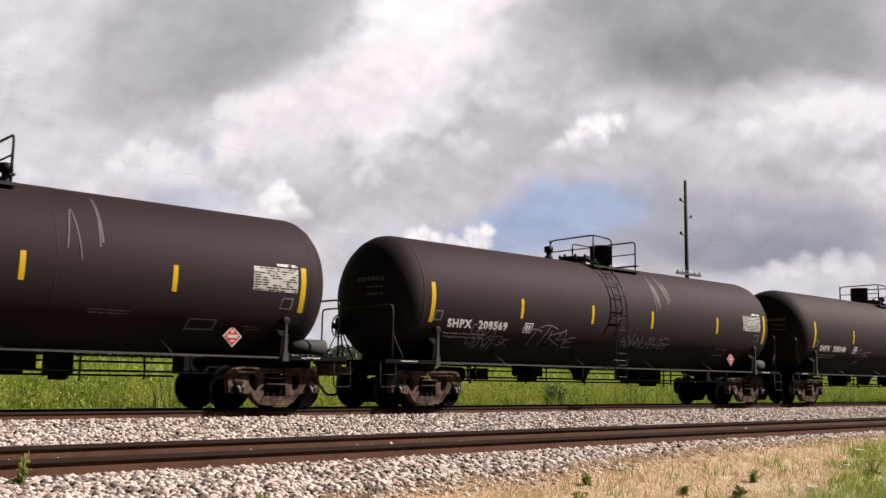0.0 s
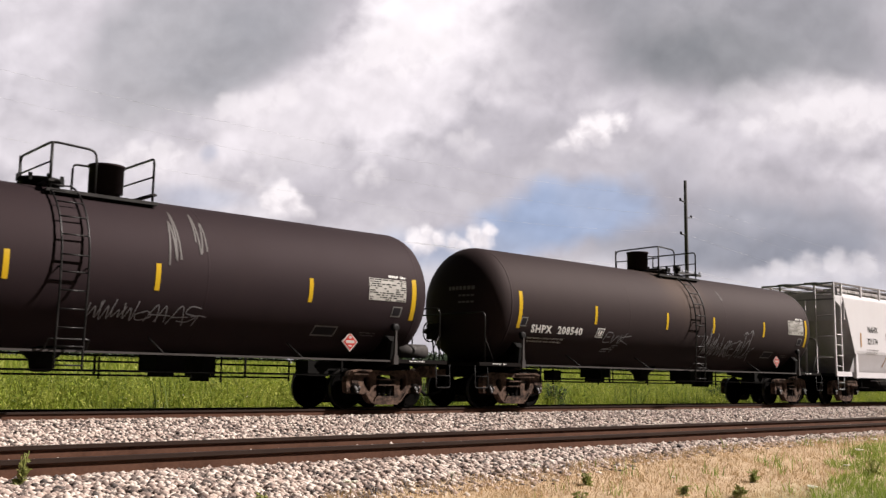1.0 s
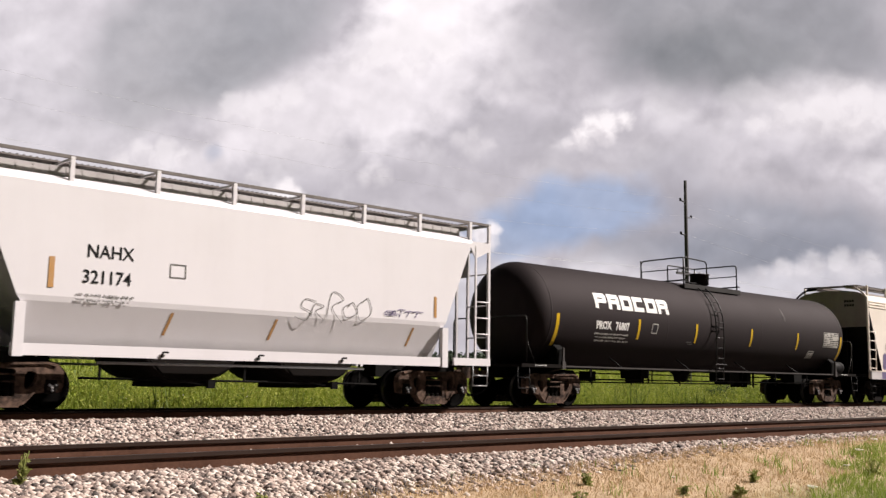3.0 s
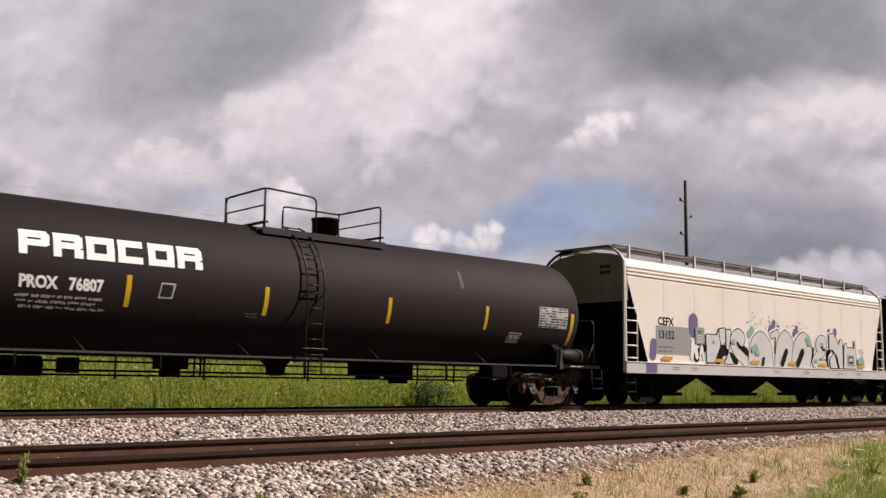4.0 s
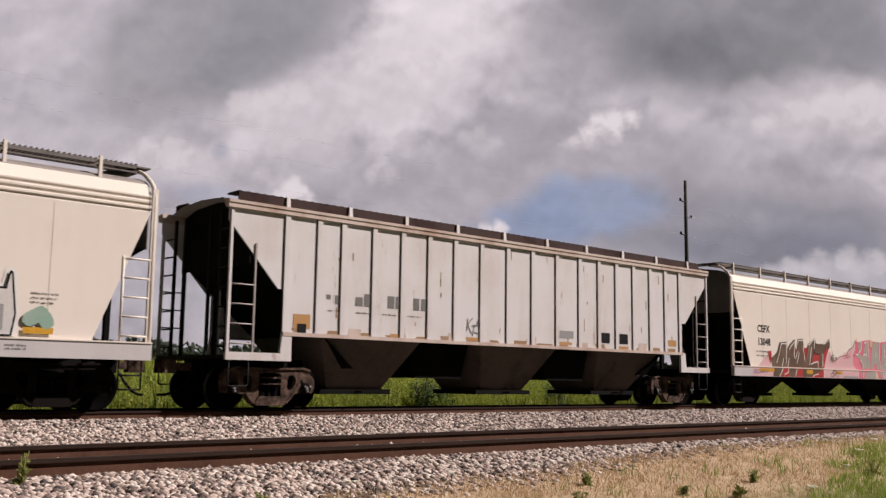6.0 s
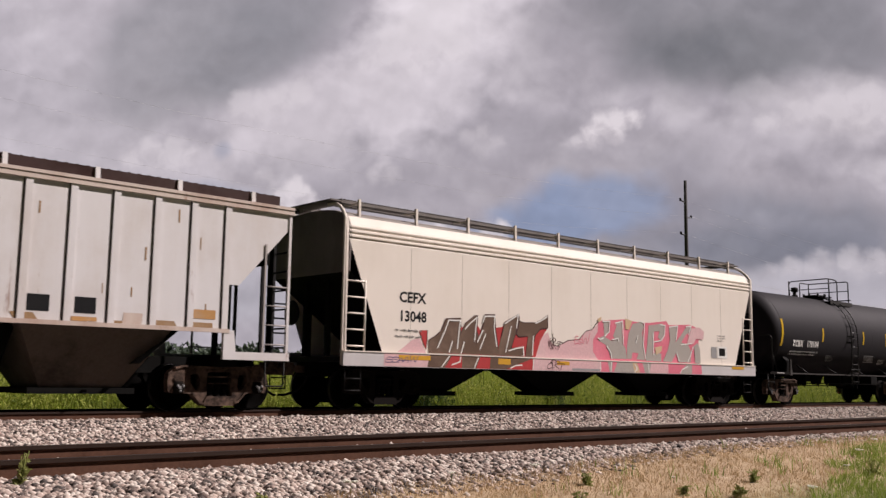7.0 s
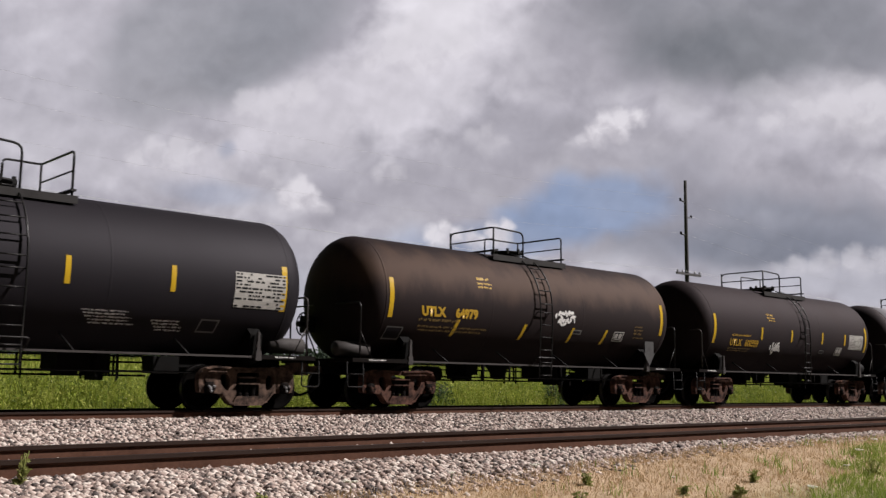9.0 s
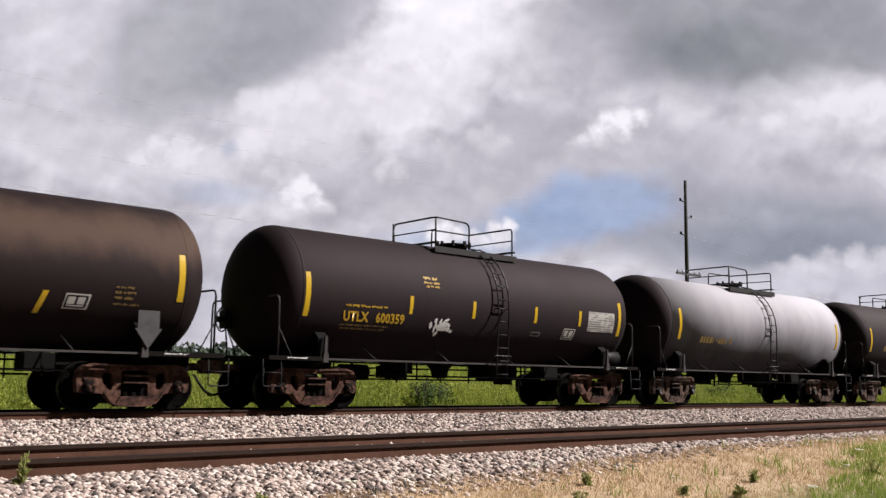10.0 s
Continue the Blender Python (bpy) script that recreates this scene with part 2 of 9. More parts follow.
M_DECAL = plain("decal_white", (0.4092, 0.3894, 0.363), 0.55, 0.0, 0.45, 10.0, (0.165, 0.1452, 0.1254), 0.05)
M_PLACARD = plain("placard_red", (0.396, 0.0264, 0.0198), 0.5, 0.0, 0.2, 10.0)
M_SCRAWL = plain("scrawl_silver", (0.2376, 0.231, 0.2442), 0.6, 0.1, 0.5, 10.0, (0.0528, 0.0528, 0.0528), 0.05)
M_SCRATCH = plain("scrape_pale", (0.0891, 0.0792, 0.0759), 0.7, 0.0, 0.6, 8.0, (0.0462, 0.0396, 0.0363), 0.05)
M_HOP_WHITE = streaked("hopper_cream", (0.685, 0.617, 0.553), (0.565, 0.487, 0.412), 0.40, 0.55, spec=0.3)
M_HOP_HATCH = streaked("hopper_hatch_grey", (0.40, 0.375, 0.375), (0.25, 0.225, 0.22), 0.6, 0.7, spec=0.2)
# Roof crown: greyer and darker than the side sheets.
M_HOP_ROOF = plain("grey_tan_roof", (0.27, 0.24, 0.22), 0.8, 0.0, 0.6, 2.5, (0.14, 0.115, 0.10), 0.1)
M_HOP_SILL = streaked("hopper_sill_grey", (0.4884, 0.462, 0.462), (0.3432, 0.3168, 0.3102), 0.4, 0.5)
M_HOP_JOINT = plain("hopper_joint", (0.4092, 0.3696, 0.3234), 0.7)
M_HOP_GREY = streaked("hopper_pale_grey", (0.6468, 0.6204, 0.6402), (0.528, 0.495, 0.5016), 0.3, 0.42)
M_HOP_RIB = streaked("hopper_chalky_grey", (0.575, 0.552, 0.556), (0.445, 0.385, 0.345), 0.7, 0.6, 0.7)
M_HOP_RUST = streaked("hopper_rusty_edge", (0.50, 0.415, 0.365), (0.28, 0.15, 0.10), 0.9, 0.7, 0.7)
# Ends face away from the sun: their shade is put into these greys.
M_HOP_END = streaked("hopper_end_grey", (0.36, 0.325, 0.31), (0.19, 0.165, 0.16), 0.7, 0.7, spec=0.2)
M_HOP_END_SHADED = streaked("hopper_end_shaded", (0.20, 0.175, 0.17), (0.09, 0.075, 0.072), 0.7, 0.7, spec=0.2)
M_HOP_END_DARK = streaked("hopper_end_shaded_grey", (0.46, 0.44, 0.46), (0.28, 0.26, 0.26), 0.6, 0.65)
M_GALV = plain("galvanised", (0.2772, 0.2772, 0.2838), 0.5, 0.5, 0.5, 8.0, (0.1056, 0.0858, 0.0726))
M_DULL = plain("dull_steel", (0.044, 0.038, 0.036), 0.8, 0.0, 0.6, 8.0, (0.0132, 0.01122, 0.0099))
M_WALKWAY = plain("walkway_grating", (0.15, 0.132, 0.124), 0.8, 0.0, 0.6, 8.0)
M_PLATFORM = plain("platform_black", (0.0198, 0.01716, 0.01716), 0.75, 0.0, 0.5, 8.0, (0.0099, 0.00792, 0.00726))
M_SLOPE_BROWN = plain("hopper_slope_brown", (0.125, 0.098, 0.082), 0.9, 0.0, 0.95, 3.0, (0.020, 0.013, 0.011), spec=0.08)
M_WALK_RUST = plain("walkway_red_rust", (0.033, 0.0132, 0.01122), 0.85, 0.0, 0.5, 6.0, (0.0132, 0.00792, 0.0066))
M_RAIL = plain("rail_rust", (0.105, 0.050, 0.032), 0.85, 0.0, 0.75, 5.0, (0.030, 0.015, 0.011), 0.3, 0.15)
M_RAILHEAD = plain("rail_head", (0.026, 0.0145, 0.0105), 0.7, 0.0, 0.5, 3.0, (0.040, 0.022, 0.016), 0.05, 0.15)
M_TIE = plain("tie_wood", (0.0858, 0.0561, 0.0396), 0.95, 0.0, 0.6, 3.0, (0.033, 0.0231, 0.0198), 0.6)
M_POLE = plain("pole_wood", (0.0759, 0.07128, 0.07392), 0.9, 0.0, 0.4, 2.0, (0.0396, 0.033, 0.0297), 0.5)
M_WIRE = plain("wire_aluminium", (0.50, 0.50, 0.52), 0.7, 0.0, 0.1, 2.0)


def stones_look(net):
    n = net.node("ShaderNodeNewGeometry").outputs["Random Per Island"]
    col = net.ramp(n, (0.0, (0.014, 0.009, 0.0075)), (0.22, (0.085, 0.054, 0.044)), (0.40, (0.30, 0.213, 0.178)), (0.70, (0.53, 0.418, 0.355)), (1.0, (0.72, 0.635, 0.565)))
    return net.mix(0.2, col, net.ramp(net.noise(net.coords(), 30, 4), (0.3, (0.0792, 0.066, 0.0594)), (0.7, (0.396, 0.3498, 0.3234)))), {}


def bed_look(net):
    at = net.coords()
    cell = net.voronoi(at, 22, "Color")
    gap = net.voronoi(at, 22, "Distance")
    tone = net.ramp(net.vec("DOT_PRODUCT", cell, (0.264, 0.264, 0.132)), (0.1, (0.033, 0.0264, 0.0231)), (0.5, (0.1452, 0.1135, 0.099)), (0.9, (0.33, 0.2772, 0.2475)))
    # Shade between the stones is painted as dark cell gaps.
    col = net.mix(net.step(gap, 0.35, 0.6), tone, (0.0396, 0.033, 0.0297))
    return col, {"Normal": net.bump(net.math("SUBTRACT", 1.0, gap), 0.8, 0.04)}


def leaf_look(low, mid, high, size=0.6):
    def make(net):
        n = net.node("ShaderNodeNewGeometry").outputs["Random Per Island"]
        col = net.ramp(n, (0.0, low), (0.5, mid), (1.0, high))
        patch = net.noise(net.coords(), size, 4)
        col = net.mix(net.math("MULTIPLY", net.step(patch, 0.4, 0.7), 0.6), col, low)
        return col, {}
    return make


def leafy_surface(name, low, mid, high, size, through_share=0.45):
    """Thin leaves: a dull sheen on top and light passing through the blade."""
    mat = surface(name, leaf_look(low, mid, high, size), 0.65, 0.0, 0.2)
    net = Net(mat.node_tree)
    bsdf = next(n for n in mat.node_tree.nodes if n.type == "BSDF_PRINCIPLED")
    out = next(n for n in mat.node_tree.nodes if n.type == "OUTPUT_MATERIAL")
    lets = net.node("ShaderNodeBsdfTranslucent")
    net.link(bsdf.inputs["Base Color"].links[0].from_socket, lets.inputs[0])
    both = net.node("ShaderNodeMixShader")
    both.inputs[0].default_value = through_share
    net.link(bsdf.outputs[0], both.inputs[1])
    net.link(lets.outputs[0], both.inputs[2])
    net.link(both.outputs[0], out.inputs[0])
    return mat


def soil_look(net):
    at = net.coords()
    a = net.noise(at, 0.15, 6, 0.6)
    b = net.noise(at, 6.0, 6, 0.65)
    green = net.ramp(net.math("ADD", net.math("MULTIPLY", a, 0.6), net.math("MULTIPLY", b, 0.4)), (0.35, (0.0726, 0.1056, 0.0165)), (0.5, (0.1056, 0.1452, 0.0231)), (0.65, (0.1452, 0.1782, 0.033)))
    straw = net.ramp(b, (0.3, (0.345, 0.237, 0.140)), (0.55, (0.46, 0.335, 0.212)), (0.7, (0.52, 0.405, 0.28)))
    sep = net.node("ShaderNodeSeparateXYZ")
    net.link(at, sep.inputs[0])
    verge = net.math("MULTIPLY", net.step(net.math("ADD", sep.outputs[1], net.math("MULTIPLY", a, 1.5)), 4.8, 6.2), net.math("SUBTRACT", 1.0, net.step(sep.outputs[1], 20.0, 22.0)))
    col = net.mix(verge, green, straw)
    return col, {"Normal": net.bump(b, 0.8, 0.1)}


M_STONE = surface("ballast_stone", stones_look, 0.85)
M_BED = surface("ballast_bed", bed_look, 0.9)
M_SOIL = surface("meadow_ground", soil_look, 0.95)
M_GRASS = leafy_surface("grass_green", (0.150, 0.205, 0.024), (0.290, 0.335, 0.042), (0.47, 0.47, 0.12), 0.25)
M_GRASS_TAN = leafy_surface("grass_dry", (0.37, 0.245, 0.125), (0.47, 0.33, 0.18), (0.56, 0.425, 0.255), 0.5, 0.4)
M_GRASS_NEAR = leafy_surface("grass_verge", (0.15, 0.21, 0.035), (0.25, 0.33, 0.055), (0.38, 0.42, 0.12), 0.8, 0.4)
M_WEED = leafy_surface("weed_leaf", (0.0924, 0.132, 0.0231), (0.1518, 0.198, 0.0396), (0.2376, 0.2772, 0.0726), 3.0)
M_VERGE_WEED = leafy_surface("verge_weed_leaf", (0.17, 0.19, 0.05), (0.25, 0.27, 0.075), (0.36, 0.36, 0.13), 3.0)
M_BUSH = leafy_surface("bush_leaf", (0.0198, 0.0396, 0.0099), (0.0462, 0.0858, 0.0198), (0.0858, 0.132, 0.0264), 1.0)
# Distance haze is mixed into these grey-greens.
M_WOODS = leafy_surface("far_foliage", (0.055, 0.075, 0.055), (0.075, 0.100, 0.070), (0.105, 0.135, 0.090), 0.05, 0.3)
M_FLOWER = plain("flower_white", (0.70, 0.68, 0.58), 0.8, 0.0, 0.1, 30.0)
M_BARK = plain("bark", (0.0594, 0.0462, 0.0363), 0.95, 0.0, 0.5, 2.0)


# ---------------------------------------------------------------- sky backdrop with its clouds
def sky_look(name):
    mat = bpy.data.materials.new(name)
    net = Net(tree_of(mat))
    at = net.vec("SCALE", net.coords("Object"), 0.01)           # hundreds of metres
    wide = net.vec("SUBTRACT", net.noise(at, 0.6, 2, 0.5, True), (0.5, 0.5, 0.5))
    fine = net.vec("SUBTRACT", net.noise(at, 2.6, 3, 0.5, True), (0.5, 0.5, 0.5))
    ruffle = net.vec("ADD", at, net.vec("ADD", net.vec("SCALE", wide, 0.5), net.vec("SCALE", fine, 0.10)))
    fluff = net.noise(ruffle, 1.15, 4, 0.46)
    billow = net.noise(net.vec("ADD", ruffle, (7.3, 2.1, 0.0)), 0.52, 5, 0.5)
    col = net.ramp(net.math("ADD", net.math("MULTIPLY", fluff, 0.5), net.math("MULTIPLY", billow, 0.5)),
                   (0.36, (0.50, 0.485, 0.525)), (0.5, (0.60, 0.58, 0.62)), (0.62, (0.74, 0.72, 0.75)))
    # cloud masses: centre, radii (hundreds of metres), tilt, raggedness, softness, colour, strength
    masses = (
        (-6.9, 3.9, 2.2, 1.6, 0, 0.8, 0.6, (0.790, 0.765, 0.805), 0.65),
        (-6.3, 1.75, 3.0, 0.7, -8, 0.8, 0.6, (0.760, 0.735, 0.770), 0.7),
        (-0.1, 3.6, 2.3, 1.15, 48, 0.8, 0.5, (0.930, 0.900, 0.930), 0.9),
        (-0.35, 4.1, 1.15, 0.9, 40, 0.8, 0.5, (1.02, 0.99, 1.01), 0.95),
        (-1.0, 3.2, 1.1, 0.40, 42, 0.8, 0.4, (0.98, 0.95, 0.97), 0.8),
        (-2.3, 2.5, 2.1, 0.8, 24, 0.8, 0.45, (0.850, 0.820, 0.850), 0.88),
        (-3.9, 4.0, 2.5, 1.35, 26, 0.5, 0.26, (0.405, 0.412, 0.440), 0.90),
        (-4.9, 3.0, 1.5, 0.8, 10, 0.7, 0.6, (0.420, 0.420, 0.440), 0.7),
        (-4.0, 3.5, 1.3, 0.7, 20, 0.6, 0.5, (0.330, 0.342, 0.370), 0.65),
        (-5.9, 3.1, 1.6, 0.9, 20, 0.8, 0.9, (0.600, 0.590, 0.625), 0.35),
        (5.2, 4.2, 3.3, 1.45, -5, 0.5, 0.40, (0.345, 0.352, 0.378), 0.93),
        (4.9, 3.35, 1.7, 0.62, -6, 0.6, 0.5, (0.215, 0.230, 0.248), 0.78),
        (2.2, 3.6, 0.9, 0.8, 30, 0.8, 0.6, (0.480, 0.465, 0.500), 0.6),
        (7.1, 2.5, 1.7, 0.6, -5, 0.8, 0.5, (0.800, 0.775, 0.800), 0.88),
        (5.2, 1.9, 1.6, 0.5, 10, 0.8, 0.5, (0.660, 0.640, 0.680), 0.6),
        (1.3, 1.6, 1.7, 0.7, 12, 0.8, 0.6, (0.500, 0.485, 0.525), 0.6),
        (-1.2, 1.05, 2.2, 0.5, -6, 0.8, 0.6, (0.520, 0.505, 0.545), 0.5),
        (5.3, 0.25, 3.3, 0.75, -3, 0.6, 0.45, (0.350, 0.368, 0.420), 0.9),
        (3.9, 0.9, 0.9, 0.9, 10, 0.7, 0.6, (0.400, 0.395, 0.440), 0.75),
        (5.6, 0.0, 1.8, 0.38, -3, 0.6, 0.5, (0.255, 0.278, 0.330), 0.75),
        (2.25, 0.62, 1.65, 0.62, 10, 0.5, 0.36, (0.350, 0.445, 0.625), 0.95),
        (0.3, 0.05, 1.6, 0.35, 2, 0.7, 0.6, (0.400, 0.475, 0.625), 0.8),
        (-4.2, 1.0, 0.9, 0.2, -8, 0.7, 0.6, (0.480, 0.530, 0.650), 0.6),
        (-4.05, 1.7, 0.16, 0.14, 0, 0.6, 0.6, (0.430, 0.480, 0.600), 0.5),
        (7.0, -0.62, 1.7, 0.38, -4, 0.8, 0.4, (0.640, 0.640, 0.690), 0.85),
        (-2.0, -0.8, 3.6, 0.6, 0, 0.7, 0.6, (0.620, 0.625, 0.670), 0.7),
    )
    for x, y, rx, ry, tilt, ragged, soft, tone, much in masses:
        m = net.node("ShaderNodeMapping")
        m.vector_type = "TEXTURE"
        m.inputs["Location"].default_value = (x, y, 0)
        m.inputs["Rotation"].default_value = (0, 0, radians(tilt))
        m.inputs["Scale"].default_value = (rx, ry, 1)
        net.link(ruffle, m.inputs["Vector"])
        far = net.vec("LENGTH", net.vec("MULTIPLY", m.outputs[0], (1, 1, 0)))
        depth = net.math("ADD", net.math("SUBTRACT", 1.0, far), net.math("MULTIPLY", net.math("SUBTRACT", fluff, 0.5), ragged * 1.6))
        inside = net.step(depth, -soft * 0.8, soft * 1.1)
        shade = net.mix(net.math("MULTIPLY", net.step(billow, 0.40, 0.62), 0.10), tone, (0.85, 0.83, 0.85))
        col = net.mix(net.math("MULTIPLY", inside, much), col, shade)
    lit = net.noise(net.vec("ADD", ruffle, (0.05, -0.20, 0.0)), 1.15, 4, 0.46)
    relief = net.math("MULTIPLY", net.math("SUBTRACT", fluff, lit), 0.55)
    # rounded billows within the masses, brighter on their upper sides
    def knobs(where):
        n = net.node("ShaderNodeTexVoronoi")
        n.feature = "SMOOTH_F1"
        net.link(where, n.inputs["Vector"])
        for key, value in (("Scale", 1.5), ("Detail", 1.0), ("Roughness", 0.4), ("Lacunarity", 2.2), ("Smoothness", 0.6)):
            n.inputs[key].default_value = value
        return n.outputs["Distance"]
    tops = net.math("SUBTRACT", knobs(net.vec("ADD", ruffle, (-0.03, -0.10, 0.0))), knobs(ruffle))
    tops = net.math("MULTIPLY", tops, net.math("ADD", 0.25, net.math("MULTIPLY", net.step(billow, 0.38, 0.6), 0.75)))
    relief = net.math("ADD", relief, net.math("MULTIPLY", tops, -0.13))
    col = net.vec("MULTIPLY", col, net.vec("ADD", relief, (1.0, 1.0, 1.0)))
    # small cumulus heads: groups of round billows, sunlit above and fading below
    bumps = net.vec("SUBTRACT", net.noise(at, 3.6, 3, 0.48, True), (0.5, 0.5, 0.5))
    curl = net.vec("MULTIPLY", net.vec("ADD", at, net.vec("SCALE", bumps, 0.30)), (1, 1, 0))
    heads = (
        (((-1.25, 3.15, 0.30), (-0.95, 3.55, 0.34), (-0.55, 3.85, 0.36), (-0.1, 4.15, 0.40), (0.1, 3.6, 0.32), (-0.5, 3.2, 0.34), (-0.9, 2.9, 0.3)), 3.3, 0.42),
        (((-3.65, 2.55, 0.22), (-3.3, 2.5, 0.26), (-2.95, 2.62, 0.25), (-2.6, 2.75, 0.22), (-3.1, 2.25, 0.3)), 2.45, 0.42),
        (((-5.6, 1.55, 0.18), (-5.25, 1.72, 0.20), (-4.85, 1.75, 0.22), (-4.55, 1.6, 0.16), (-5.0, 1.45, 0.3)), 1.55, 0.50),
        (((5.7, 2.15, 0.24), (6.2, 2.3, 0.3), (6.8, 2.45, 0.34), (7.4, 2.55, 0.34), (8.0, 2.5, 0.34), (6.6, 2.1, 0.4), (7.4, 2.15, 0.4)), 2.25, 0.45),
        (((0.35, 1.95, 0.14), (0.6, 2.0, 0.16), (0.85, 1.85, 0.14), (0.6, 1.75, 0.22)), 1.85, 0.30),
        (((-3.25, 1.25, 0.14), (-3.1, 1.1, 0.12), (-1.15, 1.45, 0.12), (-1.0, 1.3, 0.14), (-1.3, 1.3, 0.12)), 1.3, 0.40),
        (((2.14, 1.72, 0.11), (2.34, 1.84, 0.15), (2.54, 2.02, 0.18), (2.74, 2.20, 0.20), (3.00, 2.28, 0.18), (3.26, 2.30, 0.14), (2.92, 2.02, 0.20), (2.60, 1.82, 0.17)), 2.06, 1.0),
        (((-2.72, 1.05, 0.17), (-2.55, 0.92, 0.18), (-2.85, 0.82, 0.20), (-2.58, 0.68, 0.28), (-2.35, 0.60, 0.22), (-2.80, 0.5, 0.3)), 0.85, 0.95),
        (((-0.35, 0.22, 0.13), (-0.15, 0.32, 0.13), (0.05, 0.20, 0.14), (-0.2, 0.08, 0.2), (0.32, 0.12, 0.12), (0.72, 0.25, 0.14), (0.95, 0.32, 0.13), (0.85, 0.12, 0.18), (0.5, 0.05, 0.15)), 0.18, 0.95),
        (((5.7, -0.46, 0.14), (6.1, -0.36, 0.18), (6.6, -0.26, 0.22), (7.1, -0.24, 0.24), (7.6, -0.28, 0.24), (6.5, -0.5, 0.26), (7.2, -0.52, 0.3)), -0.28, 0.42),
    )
    grain = net.noise(curl, 2.6, 4, 0.48)
    sep = net.node("ShaderNodeSeparateXYZ")
    net.link(curl, sep.inputs[0])
    for discs, level, much in heads:
        best = None
        for x, y, r in discs:
            d = net.math("SUBTRACT", r, net.vec("DISTANCE", curl, (x, y, 0.0)))
            best = d if best is None else net.math("SMOOTH_MAX", best, d, 0.06)
        cover = net.math("MULTIPLY", net.step(best, -0.10, 0.09), net.step(sep.outputs[1], level - 0.42, level - 0.02))
        tone = net.ramp(net.math("ADD", grain, net.math("MULTIPLY", net.math("SUBTRACT", sep.outputs[1], level), 0.45)),
                        (0.26, (0.66, 0.635, 0.665)), (0.42, (0.84, 0.81, 0.83)), (0.56, (1.0, 0.97, 0.98)))
        col = net.mix(net.math("MULTIPLY", cover, much), col, tone)
    glow = net.node("ShaderNodeEmission")
    net.link(col, glow.inputs[0])
    glow.inputs[1].default_value = 0.594
    net.link(glow.outputs[0], net.node("ShaderNodeOutputMaterial").inputs[0])
    return mat


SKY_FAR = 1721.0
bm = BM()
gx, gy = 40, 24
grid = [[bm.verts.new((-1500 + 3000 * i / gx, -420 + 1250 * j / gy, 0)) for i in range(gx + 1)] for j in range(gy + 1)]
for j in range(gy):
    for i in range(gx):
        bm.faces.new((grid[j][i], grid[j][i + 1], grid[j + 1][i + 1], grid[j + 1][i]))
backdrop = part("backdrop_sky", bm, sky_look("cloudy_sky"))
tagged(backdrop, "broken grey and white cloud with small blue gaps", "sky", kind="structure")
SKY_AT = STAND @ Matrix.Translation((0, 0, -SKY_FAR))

# ---------------------------------------------------------------- ground
SHOULDER = ((-2.0, -0.85), (3.0, -0.78), (4.6, -0.50), (5.6, -0.33), (6.5, -0.20), (7.35, -0.150))
BED = SHOULDER[3:] + ((10.2, -0.150), (11.0, -0.19), (13.5, -0.23), (16.0, -0.19), (17.3, -0.155), (20.4, -0.155), (21.2, -0.26), (22.3, -0.5))


def between(rows, v):
    for (a, za), (b, zb) in zip(rows, rows[1:]):
        if v <= b:
            return za + (zb - za) * max(0.0, (v - a) / (b - a))
    return rows[-1][1]


def verge_edge(x):
    """Where the verge's grass gives way to ballast."""
    return 6.05 + 1.15 * min(1.0, max(0.0, (x - 3.5) / 8.0)) + 0.16 * noise.noise((x * 0.8, 3.0, 0.0)) + 0.10 * noise.noise((x * 2.7, 9.0, 0.0))


def ground_height(x, y):
    """Low bank under the tracks, a verge falling towards the camera, a meadow behind."""
    if y < -2:
        return -0.85 - 0.25 * min(1.0, (-2 - y) / 58)
    if y < verge_edge(x):
        return between(SHOULDER, y) + 0.015
    if y < 22.0:
        return -0.65
    return between(((22.0, -0.55), (24.0, -0.42), (30, -0.25), (60, 0.2), (130, 1.8), (260, 4.6), (420, 6.0), (1600, 6.0)), y)


bm = BM()
xs = [-1600, -800, -300, -120, -60, -40, -20, -10] + [-4 + 0.5 * i for i in range(100)] + [46 + 4 * i for i in range(34)] + [190, 260, 400, 800, 1600, 2200]
ys = [-700, -200, -60, -20, -8, -2, 0, 1, 2, 3, 3.5, 4, 4.5] + [4.75 + 0.125 * i for i in range(24)] + [8, 12, 16, 20, 22, 22.5, 23, 23.5, 24, 25, 26, 28, 30, 32, 36, 42, 50, 60, 80, 110, 150, 200, 300, 500, 900, 1600]
rows = [[bm.verts.new((x, y, ground_height(x, y) + (0.03 * noise.noise((x * 0.9, y * 1.3, 0)) if y < 5.5 or y > 23 else 0.0))) for x in xs] for y in ys]
for a, b in zip(rows, rows[1:]):
    for i in range(len(xs) - 1):
        f = bm.faces.new((a[i], a[i + 1], b[i + 1], b[i]))
        f.smooth = True
ground = part("ground", bm, M_SOIL)
tagged(ground, "dry verge and green meadow ground beside the railway", "ground", kind="structure")


# ballast bed: one long raised strip under both tracks
bm = BM()
loft(bm, [[(x, y, z + 0.015 * noise.noise((x, y * 3, 5))) for y, z in BED] for x in [-120 + 2.5 * i for i in range(220)]], closed=False, smooth=True)
bed = part("ballast", bm, M_BED)
tagged(bed, "cream and grey crushed stone ballast bed", "ballast", kind="structure")


def bed_height(y):
    return between(BED, y)


